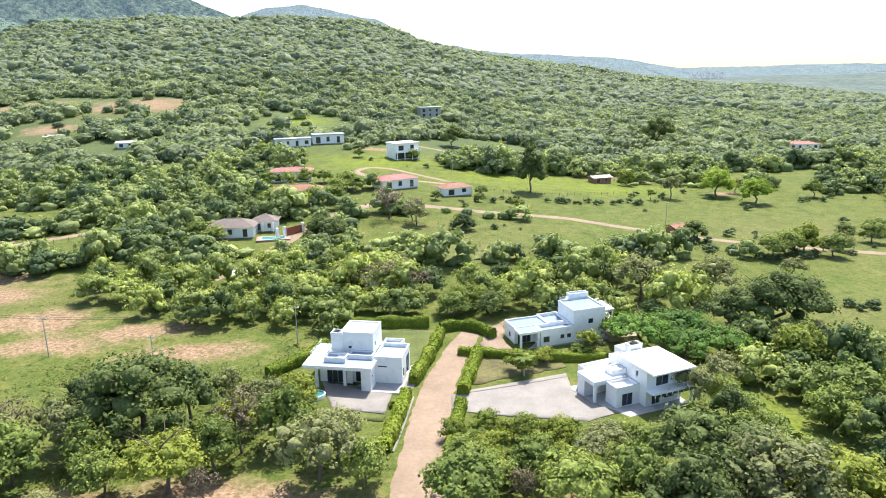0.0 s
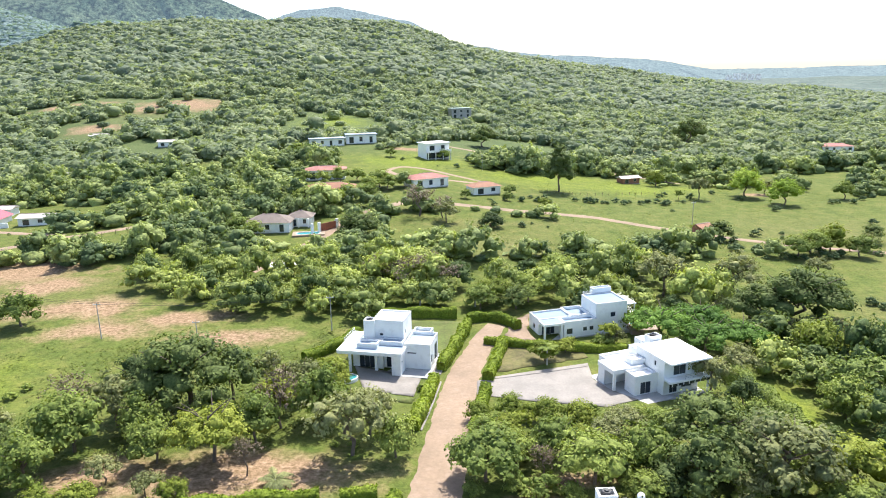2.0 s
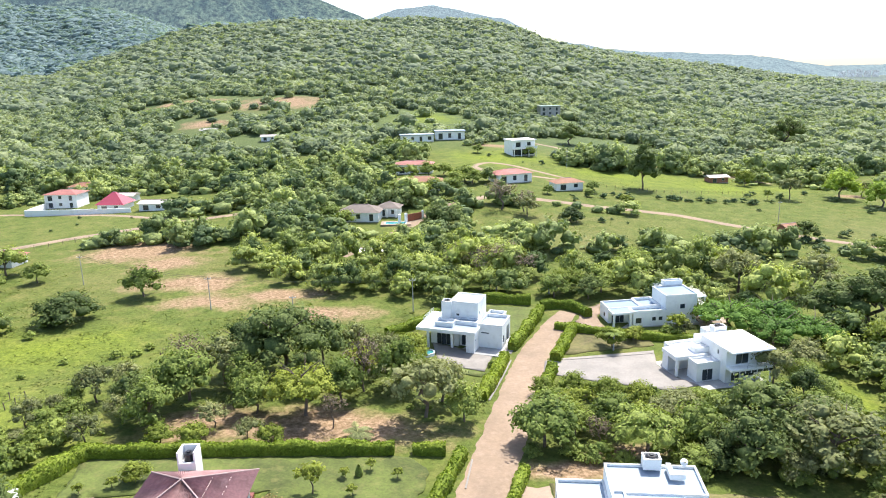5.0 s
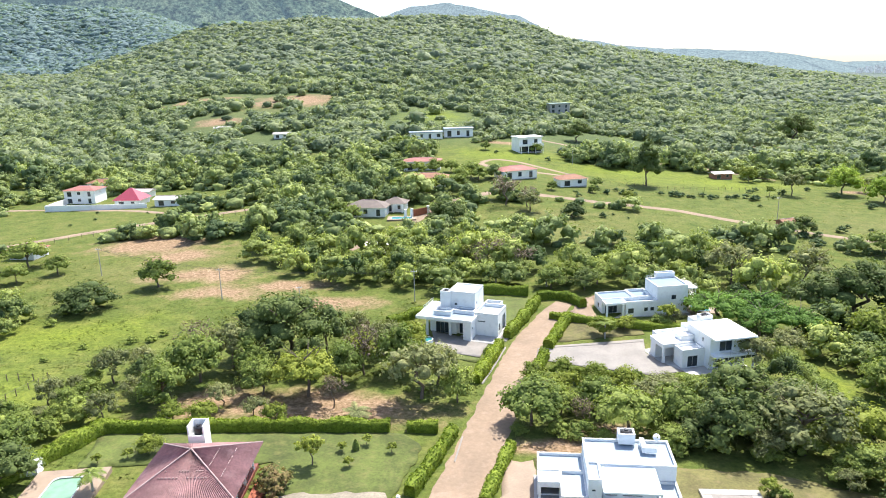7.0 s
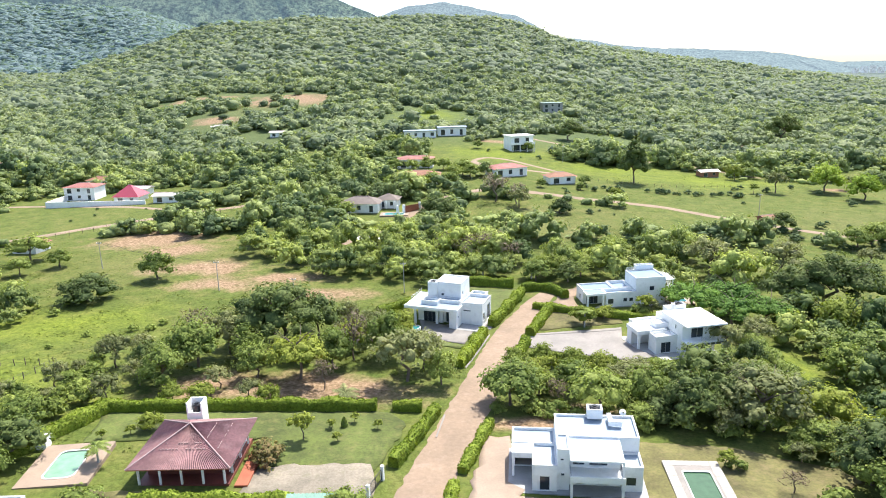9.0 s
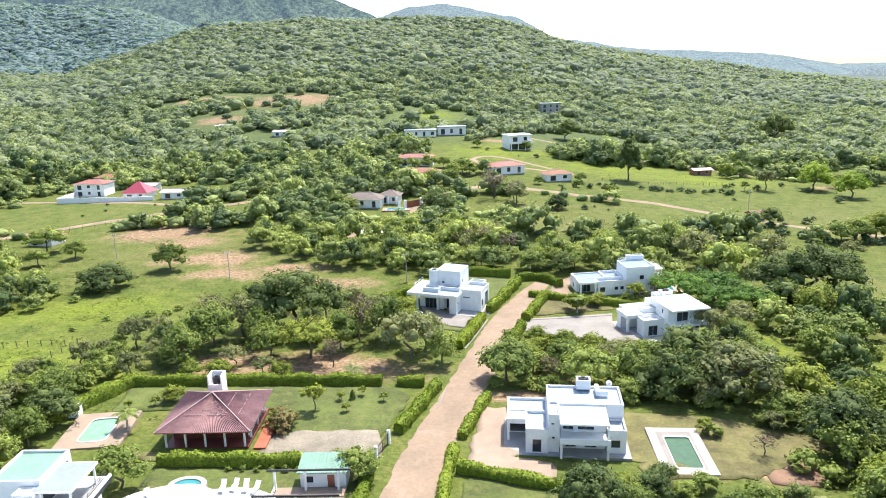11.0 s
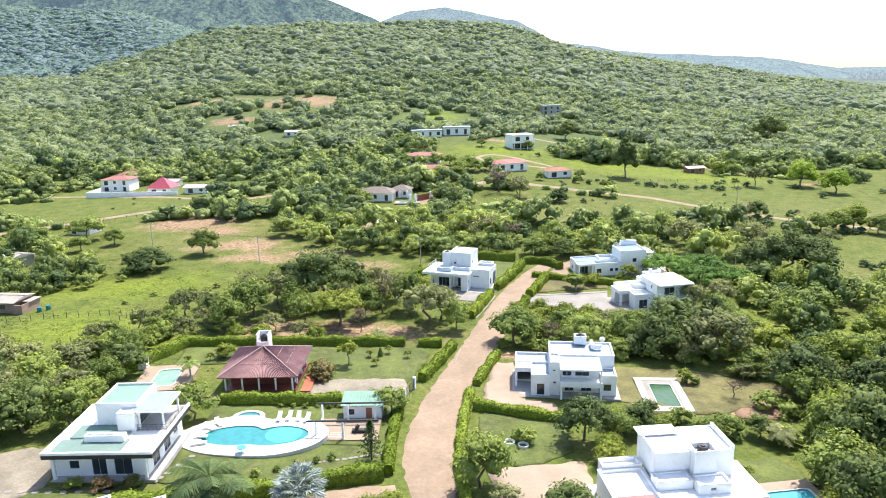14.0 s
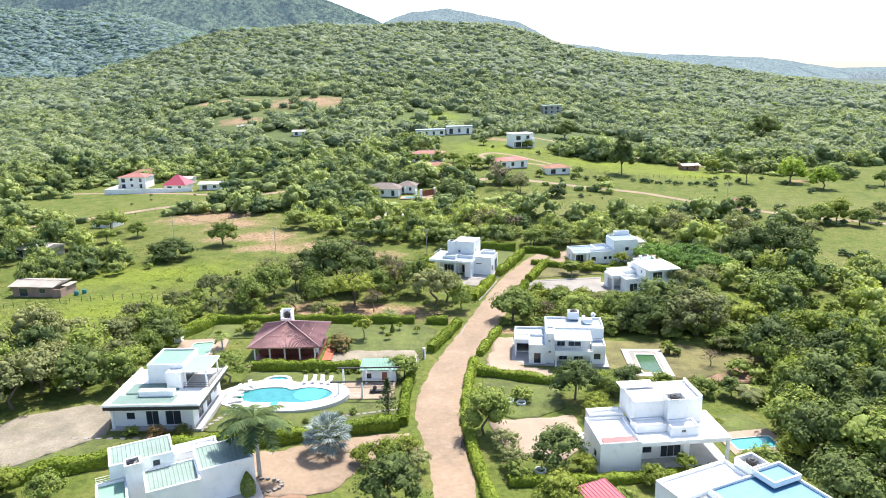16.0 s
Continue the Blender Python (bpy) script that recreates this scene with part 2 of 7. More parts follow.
# bare or trodden places of the ground: centre, radii, how sure
BARE = [(-85, 182, 23, 16), (-60, 147, 17, 9), (-50, 134, 15, 7), (-38, 138, 13, 5.5), (-25, 126, 15, 5.5), (-74, 166, 12, 9), (-20, 75.5, 26, 8), (-34, 78, 10, 5), (17, 64, 9, 3), (25, 69, 7, 2.5),
        (-114, 514, 42, 28), (-192, 545, 36, 13), (-150, 450, 20, 14), (-42, 560, 14, 16), (140, 320, 10, 14), (190, 395, 30, 10), (46, 44, 8, 6), (170, 262, 8, 5), (34, 352, 12, 5)]
DRYISH = [(-70, 155, 42, 26), (40, 185, 30, 26), (70, 47, 14, 9), (150, 190, 40, 40), (112, 125, 18, 16), (47, 48, 10, 9), (45, 205, 40, 8), (-122, 495, 62, 48), (-185, 538, 48, 24), (-150, 446, 26, 24)]
LUSH = [(-75, 75, 28, 18), (80, 290, 45, 30), (-75, 108, 26, 14), (90, 74, 10, 16), (66, 86, 7, 14), (120, 275, 40, 25), (-8, 450, 28, 32), (28, 318, 34, 26)]


def ground_material():
    m, t, b = nodes_of("grassland")
    geo = t.nodes.new("ShaderNodeNewGeometry")
    sep = t.nodes.new("ShaderNodeSeparateXYZ")
    t.links.new(geo.outputs["Position"], sep.inputs[0])
    X, Y = sep.outputs[0], sep.outputs[1]
    wob, fine, mid = noise_at(t, 0.07, 5, 0.65), noise_at(t, 1.3, 5, 0.7), noise_at(t, 0.25, 4, 0.6)

    def area(places, soft):
        total = None
        for cx, cy, rx, ry in places:
            dx = maths(t, "DIVIDE", maths(t, "SUBTRACT", X, cx), rx)
            dy = maths(t, "DIVIDE", maths(t, "SUBTRACT", Y, cy), ry)
            r = maths(t, "SQRT", maths(t, "ADD", maths(t, "MULTIPLY", dx, dx), maths(t, "MULTIPLY", dy, dy)))
            k = maths(t, "SUBTRACT", 1.35, r)
            total = k if total is None else maths(t, "MAXIMUM", total, k)
        worn = maths(t, "ADD", total, maths(t, "MULTIPLY", maths(t, "SUBTRACT", wob.outputs[0], 0.5), 1.7))
        worn = maths(t, "ADD", worn, maths(t, "MULTIPLY", maths(t, "SUBTRACT", mid.outputs[0], 0.5), 0.9))
        return maths(t, "MULTIPLY", maths(t, "SUBTRACT", worn, 0.3), soft, clamp=True)

    g = ramp(t, mid.outputs[0], [(0.25, (0.068, 0.102, 0.020)), (0.5, (0.110, 0.136, 0.031)), (0.78, (0.172, 0.166, 0.055))]).outputs[0]
    scrub = ramp(t, noise_at(t, 0.02, 5, 0.7).outputs[0], [(0.35, (0.070, 0.104, 0.046)), (0.65, (0.115, 0.150, 0.066))]).outputs[0]
    g = mix(t, maths(t, "MULTIPLY", maths(t, "SUBTRACT", Y, 330.0), 0.02, clamp=True), g, mix(t, 0.75, g, scrub))
    g = mix(t, area(LUSH, 0.8), g, mix(t, fine.outputs[0], (0.120, 0.168, 0.016), (0.225, 0.268, 0.034)))
    g = mix(t, maths(t, "MULTIPLY", area(DRYISH, 0.7), 0.7), g, mix(t, fine.outputs[0], (0.130, 0.132, 0.045), (0.205, 0.185, 0.080)))
    # Far ground turns blue-grey with distance: haze put into its base colour.
    lowland_haze = ramp(t, noise_at(t, 0.008, 6, 0.7).outputs[0], [(0.38, (0.090, 0.128, 0.120)), (0.5, (0.125, 0.160, 0.145)), (0.66, (0.165, 0.192, 0.165))]).outputs[0]
    lowland_haze = mix(t, 1.0, lowland_haze, ramp(t, noise_at(t, 0.05, 5, 0.75).outputs[0], [(0.38, (0.45, 0.48, 0.5)), (0.62, (1.25, 1.25, 1.2))]).outputs[0], "MULTIPLY")
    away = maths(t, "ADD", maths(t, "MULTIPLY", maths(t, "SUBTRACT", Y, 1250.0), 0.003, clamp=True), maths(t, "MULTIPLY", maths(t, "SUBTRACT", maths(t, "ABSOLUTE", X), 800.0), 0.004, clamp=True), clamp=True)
    g = mix(t, away, g, lowland_haze)
    soil = ramp(t, fine.outputs[0], [(0.3, (0.22, 0.13, 0.08)), (0.55, (0.30, 0.205, 0.135)), (0.75, (0.36, 0.27, 0.19))]).outputs[0]
    g = mix(t, maths(t, "MULTIPLY", area(BARE, 1.6), maths(t, "ADD", 0.55, maths(t, "MULTIPLY", fine.outputs[0], 0.8)), clamp=True), g, soil)
    shade = ramp(t, fine.outputs[0], [(0.32, (0.58, 0.60, 0.56)), (0.6, (1.04, 1.03, 1.0))])
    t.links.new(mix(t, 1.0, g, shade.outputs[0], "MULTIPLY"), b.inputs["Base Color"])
    b.inputs["Roughness"].default_value = 0.95
    b.inputs["Specular IOR Level"].default_value = 0.15
    bp = node(t, "ShaderNodeBump", Strength=0.8, Distance=0.25)
    t.links.new(fine.outputs[0], bp.inputs["Height"])
    t.links.new(bp.outputs[0], b.inputs["Normal"])
    return m


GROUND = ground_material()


# ---- mesh helpers ----
def mesh_np(name, verts, quads, material):
    """A mesh from arrays of corners and four-sided faces."""
    me = bpy.data.meshes.new(name)
    v, q = np.asarray(verts, np.float32), np.asarray(quads, np.int32)
    me.vertices.add(len(v)), me.loops.add(q.size), me.polygons.add(len(q))
    me.vertices.foreach_set("co", v.ravel())
    me.loops.foreach_set("vertex_index", q.ravel())
    me.polygons.foreach_set("loop_start", np.arange(0, q.size, 4, dtype=np.int32))
    me.update(calc_edges=True)
    me.materials.append(material)
    return me


def part(name, bm, material, parent, label=""):
    me = bpy.data.meshes.new(name)
    bm.to_mesh(me)
    bm.free()
    me.materials.append(material)
    ob = new(name, me)
    ob.parent = parent
    return tagged(ob, label)


def thing(name, m, label, category, group="", kind=""):
    ob = new(name)
    ob.matrix_world = m
    return tagged(ob, label, category, group, kind)


def box(bm, x0, x1, y0, y1, z0, z1):
    v = [bm.verts.new((x, y, z)) for z in (z0, z1) for y in (y0, y1) for x in (x0, x1)]
    for f in ((0, 2, 3, 1), (4, 5, 7, 6), (0, 1, 5, 4), (2, 6, 7, 3), (0, 4, 6, 2), (1, 3, 7, 5)):
        bm.faces.new([v[i] for i in f])
    return v


def boxes(*list_of):
    bm = bmesh.new()
    for b in list_of:
        box(bm, *b)
    return bm


def tube(bm, p0, p1, r0, r1, n=8):
    p0, p1 = Vector(p0), Vector(p1)
    q = (p1 - p0).to_track_quat("Z", "Y").to_matrix()
    rings = []
    for p, r in ((p0, r0), (p1, r1)):
        rings.append([bm.verts.new(p + q @ Vector((r * math.cos(a), r * math.sin(a), 0))) for a in np.linspace(0, 2 * math.pi, n, endpoint=False)])
    for i in range(n):
        bm.faces.new((rings[0][i], rings[0][(i + 1) % n], rings[1][(i + 1) % n], rings[1][i]))
    bm.faces.new(rings[0][::-1]), bm.faces.new(rings[1])


def slab(bm, pts, z0, z1):
    """An upright prism over an outline."""
    a, b = [bm.verts.new((x, y, z0)) for x, y in pts], [bm.verts.new((x, y, z1)) for x, y in pts]
    bm.faces.new(a[::-1]), bm.faces.new(b)
    for i in range(len(pts)):
        j = (i + 1) % len(pts)
        bm.faces.new((a[i], a[j], b[j], b[i]))


def along(pts, step):
    """Points at even steps on a smooth line through pts."""
    p = np.array(pts, float)
    d = np.r_[0, np.cumsum(np.hypot(*np.diff(p[:, :2], axis=0).T))]
    n = max(2, int(d[-1] / step) + 1)
    s = np.linspace(0, d[-1], n)
    q = np.stack([np.interp(s, d, p[:, k]) for k in range(p.shape[1])], 1)
    if len(pts) > 2:
        k = max(1, int(5 / step))
        for _ in range(2):
            pad = np.pad(q, ((k, k), (0, 0)), mode="reflect", reflect_type="odd")
            q = np.stack([np.convolve(pad[:, c], np.ones(2 * k + 1) / (2 * k + 1), "valid") for c in range(q.shape[1])], 1)
    return q


def strip(name, pts, material, label, rise=0.06, step=1.5, ragged=0.35):
    """A track laid over the ground: rows of x, y and width."""
    q = along(pts, step)
    d = np.gradient(q[:, :2], axis=0)
    d /= np.hypot(*d.T)[:, None]
    nrm = np.stack([-d[:, 1], d[:, 0]], 1)
    rng = np.random.default_rng(len(pts))
    cols = 7
    rows = []
    for c in range(cols):
        k = c / (cols - 1) - 0.5
        edge = abs(k) == 0.5
        off = k * q[:, 2] + (rng.uniform(-ragged, ragged, len(q)) if edge else 0)
        xy = q[:, :2] + nrm * off[:, None]
        rows.append(np.c_[xy, ground_z(xy[:, 0], xy[:, 1]) + (rise if not edge else -0.05)])
    v = np.stack(rows, 1).reshape(-1, 3)
    i = np.arange(len(q) - 1)[:, None] * cols + np.arange(cols - 1)
    quads = np.stack([i, i + cols, i + cols + 1, i + 1], -1).reshape(-1, 4)[:, ::-1]
    ob = new(name, mesh_np(name, v, quads, material))
    return tagged(ob, label, "road", kind="structure")


def patch(name, pts, material, label, rise=0.09, step=1.5, category="yard", ragged=0.0):
    """A yard or lawn over the ground inside an outline, with a soft edge."""
    if ragged:
        rng, out = random.Random(len(pts) * 7 + int(pts[0][0])), []
        for (xa, ya), (xb, yb) in zip(pts, pts[1:] + pts[:1]):
            n = max(1, int(math.hypot(xb - xa, yb - ya) / 1.3))
            out += [(xa + (xb - xa) * k / n + rng.uniform(-ragged, ragged), ya + (yb - ya) * k / n + rng.uniform(-ragged, ragged)) for k in range(n)]
        pts = out
    p = np.array(pts, float)
    lo, hi = p.min(0), p.max(0)
    bm = bmesh.new()
    f = bm.faces.new([bm.verts.new((x, y, 0)) for x, y in pts])
    for axis, a, b in ((0, lo[0], hi[0]), (1, lo[1], hi[1])):
        for s in np.arange(a + step, b, step):
            co, no = [0, 0, 0], [0, 0, 0]
            co[axis], no[axis] = s, 1
            bmesh.ops.bisect_plane(bm, geom=bm.verts[:] + bm.edges[:] + bm.faces[:], plane_co=co, plane_no=no)
    for v in bm.verts:
        v.co.z = gz(v.co.x, v.co.y) + rise
    rim = [e for e in bm.edges if e.is_boundary]
    out = bmesh.ops.extrude_edge_only(bm, edges=rim)["geom"]
    for v in out:
        if isinstance(v, bmesh.types.BMVert):
            v.co.z -= rise + 0.15
    bmesh.ops.recalc_face_normals(bm, faces=bm.faces[:])
    for f in bm.faces:
        f.smooth = f.normal.z > 0.6
    ob = part(name, bm, material, None)
    return tagged(ob, label, category, kind="structure")


# ---- ground ----
def spaced(a, b, near_a, near_b, fine, grow):
    out, s = list(np.arange(near_a, near_b + 0.1, fine)), fine
    x = out[-1]
    while x < b:
        s *= grow
        x += s
        out.append(min(x, b))
    s, x, low = fine, near_a, []
    while x > a:
        s *= grow
        x -= s
        low.append(max(x, a))
    return np.array(low[::-1] + out)


gx, gy = spaced(-4900, 4900, -130, 130, 2.6, 1.08), spaced(-700, 4900, -50, 300, 2.6, 1.05)
GX, GY = np.meshgrid(gx, gy)
GZ = ground_z(GX, GY)
gi = np.arange(len(gy) - 1)[:, None] * len(gx) + np.arange(len(gx) - 1)
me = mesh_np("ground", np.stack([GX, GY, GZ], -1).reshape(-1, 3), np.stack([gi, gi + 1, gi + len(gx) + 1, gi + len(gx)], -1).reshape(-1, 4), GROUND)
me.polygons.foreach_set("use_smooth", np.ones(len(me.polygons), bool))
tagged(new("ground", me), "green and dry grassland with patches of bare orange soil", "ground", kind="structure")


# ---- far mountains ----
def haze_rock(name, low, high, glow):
    """Wooded slopes far off; the bright haze over them is painted in as emission."""
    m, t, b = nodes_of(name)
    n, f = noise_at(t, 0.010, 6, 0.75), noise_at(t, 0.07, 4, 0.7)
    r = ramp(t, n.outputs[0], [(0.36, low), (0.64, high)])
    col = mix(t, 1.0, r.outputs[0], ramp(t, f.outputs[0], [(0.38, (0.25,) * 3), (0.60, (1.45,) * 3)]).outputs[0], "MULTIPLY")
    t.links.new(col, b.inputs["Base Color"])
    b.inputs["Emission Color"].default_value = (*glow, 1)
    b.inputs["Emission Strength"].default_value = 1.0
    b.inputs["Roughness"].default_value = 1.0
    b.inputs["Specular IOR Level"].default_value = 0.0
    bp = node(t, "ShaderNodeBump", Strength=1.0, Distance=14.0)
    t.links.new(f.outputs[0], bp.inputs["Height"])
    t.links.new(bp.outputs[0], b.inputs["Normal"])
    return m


def ridge(name, profile, dist, deep, material, label, seed):
    """A far range: (bearing tangent, height) along an arc at a distance, with spurs and gullies on its slope."""
    u = np.linspace(profile[0][0], profile[-1][0], 220)
    h = np.interp(u, [p[0] for p in profile], [p[1] for p in profile])
    rng = np.random.default_rng(seed)
    rough = np.convolve(rng.normal(0, 1, 228), np.ones(9) / 9, "valid")
    rows = []
    for k in range(26):
        s = k / 25
        w = u * 60 + 5 * np.sin(u * 9 + s * 2)
        gully = np.sin(w) * 0.55 + np.sin(w * 2.3 + 1) * 0.3
        z = (h + rough * 8) * s ** 1.25 + gully * 0.09 * h * s * (1 - s) * 4 - 30 * (1 - s)
        y = dist - deep * (1 - s) + gully * 60 * (1 - s) * s * 4
        rows.append(np.stack([u * y, y, z], -1))
    v = np.concatenate(rows)
    i = np.arange(25)[:, None] * 220 + np.arange(219)
    me = mesh_np(name, v, np.stack([i, i + 1, i + 221, i + 220], -1).reshape(-1, 4), material)
    me.polygons.foreach_set("use_smooth", np.ones(len(me.polygons), bool))
    tagged(new(name, me), label, "mountain", kind="structure")


# Bluish base colour and a faint emission stand in for haze.
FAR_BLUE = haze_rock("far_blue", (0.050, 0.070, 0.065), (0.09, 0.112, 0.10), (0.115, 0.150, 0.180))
FAR_PALE = haze_rock("far_haze_walls", (0.30, 0.31, 0.32), (0.36, 0.37, 0.38), (0.12, 0.14, 0.155))
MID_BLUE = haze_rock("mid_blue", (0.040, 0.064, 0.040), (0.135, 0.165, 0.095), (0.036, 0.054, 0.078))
ridge("backdrop_mountain", [(-1.3, 420), (-0.8, 520), (-0.5, 470), (-0.33, 410), (-0.22, 345), (-0.15, 290), (-0.10, 235), (-0.05, 160), (0.05, 60)], 2500, 520, MID_BLUE, "blue-green forested mountain with haze painted in", 3)
ridge("backdrop_peak", [(-0.2, 150), (-0.10, 330), (-0.05, 405), (0.0, 425), (0.04, 385), (0.10, 330), (0.16, 200), (0.3, 100)], 4300, 600, FAR_BLUE, "peak with pale blue haze painted in", 5)
ridge("backdrop_hills", [(0.0, 185), (0.15, 190), (0.209, 164), (0.25, 138), (0.30, 119), (0.362, 105), (0.41, 96), (0.45, 84), (0.476, 72), (0.51, 48), (0.55, 33), (0.67, 31), (0.8, 34), (1.0, 38), (1.4, 40)], 3700, 500, FAR_BLUE, "hills on the horizon with pale blue haze painted in", 8)


# ---- tracks and yards ----
ROAD = [(4, -70, 6.2), (3.5, -30, 6.2), (2.2, 2, 6.2), (1.0, 14, 6.0), (-0.9, 26, 8.0), (0.2, 38, 7.6), (2.6, 49, 7.2), (6.0, 61, 7.2), (9.2, 72, 7.8), (13.4, 88, 7.4), (17.4, 103, 6.8), (21.6, 113, 5.6), (25.8, 122, 5.4), (28.4, 126, 4.5)]
strip("road", ROAD, DIRT, "pale brown dirt track between clipped hedges", 0.07)
FAR_ROADS = [[(-26, 168, 3.5), (-19, 177, 4), (-12, 190, 4), (-5, 207, 5), (6, 224, 5), (20, 236, 5), (34, 232, 4.5), (55, 223, 4.2), (84, 216, 4.2), (107, 197, 4), (130, 181, 3.5), (210, 140, 3.5)],
             [(44, 272, 3.5), (62, 262, 2), (34, 300, 3), (24, 306, 3.2), (16, 296, 3.2), (24, 280, 3.2), (44, 272, 3)],
             [(52, 372, 4), (66, 364, 4), (84, 346, 4), (104, 326, 4), (124, 320, 3.5), (138, 305, 3.5), (150, 290, 2)],
             [(-175, 150, 4), (-137, 184, 4.5), (-118, 201, 4.5), (-90, 218, 4.5), (-61, 228, 4), (-40, 240, 3)],
             [(-230, 262, 3), (-190, 248, 3), (-160, 246, 3), (-120, 238, 3), (-90, 222, 3)]]
for pts in FAR_ROADS:
    strip("road", pts, DIRT, "narrow dirt lane across the meadows", 0.10, 3.0)

YARDS = [("yard", [(0.3, 99.6), (8.2, 96.2), (10.6, 104.6), (6.8, 105.6), (-1, 110)], PAVING, "pale paved forecourt of the white house"),
         ("yard", [(10.4, 104.4), (13.8, 104.4), (16.5, 112.5), (12.5, 113), (9.5, 106)], PAVING, "pale paved side court"),
         ("lawn", [(-2, 97.5), (7.4, 93.6), (8.0, 95.8), (0.2, 99.2)], LAWN, "strip of mown lawn"),
         ("lawn", [(13, 113.5), (17, 113), (23, 128), (8, 131), (9, 122)], LAWN, "mown lawn behind the white house"),
         ("yard", [(19.5, 100.8), (23, 102.2), (41, 106.0), (39.5, 99), (41.2, 94), (44, 90.5), (38, 88.5), (27, 92), (18.5, 95.5)], PAVING, "pale gravel forecourt"),
         ("lawn", [(22.5, 104), (27.5, 116), (42, 113), (42, 108.5), (23.5, 103.8)], LAWN_DRY, "worn lawn beside the forecourt"),
         ("yard", [(28.5, 118), (34.6, 117.0), (34.2, 123), (37, 131), (31.5, 127.5), (30, 123)], DIRT, "earth drive to the blue-roofed house"),
         ("lawn", [(-47.5, 66.8), (-4.0, 67.4), (-1.0, 63), (-4.6, 50.5), (-21, 52), (-21, 59), (-36, 59), (-46, 57)], LAWN, "mown garden lawn with young trees"),
         ("yard", [(-20.8, 51.5), (-5.2, 52.5), (-3.8, 44.8), (-9, 44), (-20.8, 45.0)], GRAVEL, "worn gravel yard of the tiled house"),
         ("lawn", [(-20.8, 44.8), (-5, 44), (-5, 42.4), (-34, 43), (-42, 46)], LAWN_DRY, "dry lawn strip"),
         ("yard", [(10.2, 60), (13.6, 60), (14.6, 46.6), (13.4, 45.2), (19, 43.6), (18.5, 38.8), (7.2, 42.6)], DECK, "pale earth forecourt"),
         ("lawn", [(13.6, 61), (45, 57), (60, 50), (44, 40), (30, 40), (30, 44), (14.6, 46.6)], LAWN_DRY, "dry lawn around the white house"),
         ("lawn", [(7.3, 40.8), (19, 37.2), (19, 28), (12, 24), (5.6, 27.5)], LAWN, "lawn behind the hedge"),
         ("yard", [(6.5, 24.5), (12, 24.2), (20, 26), (20, 17), (16.5, 12.5), (9, 14)], DECK, "pale earth yard"),
         ("lawn", [(35, 25), (46, 27), (48, 20), (39, 18.5), (36.5, 17)], LAWN, "lawn above the pool"),
         ("lawn", [(-34, 19.5), (-33, 42.0), (-5.5, 41.5), (-5.6, 23.2), (-12, 22), (-22, 18.2)], LAWN, "garden lawn round the pool"),
         ("yard", [(-47.6, 20.3), (-46.5, 18.6), (-56, 8), (-68, 10), (-62, 24), (-54, 28), (-47, 27)], GRAVEL, "pale gravel parking yard"),
         ("lawn", [(-46.4, 18.4), (-35, 18.8), (-35, 16), (-53, 7.4), (-56, 8)], LAWN, "front lawn with stepping stones"),
         ("yard", [(-31, 12.5), (-21, 14.6), (-11.5, 18.6), (-4.5, 19.4), (-2.6, 14), (-8, 13), (-13, 4.5), (-20, 3), (-24, 6)], DIRT, "earth forecourt"),
         ("yard", [(45.5, 46), (48.5, 47.5), (54, 44.5), (52, 38.5), (46, 39)], DIRT_RED, "bare reddish earth beside the pool"),
         ("yard", [(-24.5, 6), (-20, 3), (-16, 4), (-15, -6), (-24, -6)], DIRT_RED, "red earth yard")]
for k, (name, pts, material, label) in enumerate(YARDS):
    patch(name, pts, material, label, 0.085 + 0.004 * (k % 9), ragged=0.0 if material is PAVING else 0.38)


for pts in ([(22.6, 101.3, 0.34), (31, 102.6, 0.34), (40.4, 104.6, 0.34)], [(8.1, 84.6, 0.3), (10.95, 93, 0.3), (13.35, 101.2, 0.3)], [(3.3, 59.5, 0.3), (4.5, 66.5, 0.3)]):
    tagged(strip("kerb", pts, PAVING, "worn brown kerb stones", 0.2, 1.0, 0.0), "worn brown kerb stones", "kerb", kind="structure")


# ---- flat-roofed villas ----


def pierced(bm, u0, u1, z0, z1, ops, place):
    """One connected slab from u0 to u1 with openings (u, u, z, z); place(u, s, z) gives a corner on face s = 0 or 1."""
    us = sorted({u0, u1, *[v for o in ops for v in o[:2]]})
    zs = sorted({z0, z1, *[v for o in ops for v in o[2:4]]})
    solid = {}
    for i in range(len(us) - 1):
        for j in range(len(zs) - 1):
            mu, mz = (us[i] + us[i + 1]) / 2, (zs[j] + zs[j + 1]) / 2
            solid[i, j] = not any(a < mu < b and c < mz < d for a, b, c, d in ops)
    made = {}

    def at(i, s, j):
        if (i, s, j) not in made:
            made[i, s, j] = bm.verts.new(place(us[i], s, zs[j]))
        return made[i, s, j]

    for (i, j), full in solid.items():
        if not full:
            continue
        bm.faces.new((at(i, 0, j), at(i + 1, 0, j), at(i + 1, 0, j + 1), at(i, 0, j + 1)))
        bm.faces.new((at(i, 1, j + 1), at(i + 1, 1, j + 1), at(i + 1, 1, j), at(i, 1, j)))
        for di, dj, p, q in ((-1, 0, (i, j), (i, j + 1)), (1, 0, (i + 1, j + 1), (i + 1, j)), (0, -1, (i + 1, j), (i, j)), (0, 1, (i, j + 1), (i + 1, j + 1))):
            if not solid.get((i + di, j + dj)):
                bm.faces.new((at(p[0], 0, p[1]), at(q[0], 0, q[1]), at(q[0], 1, q[1]), at(p[0], 1, p[1])))
    bmesh.ops.recalc_face_normals(bm, faces=bm.faces[:])
    return bm


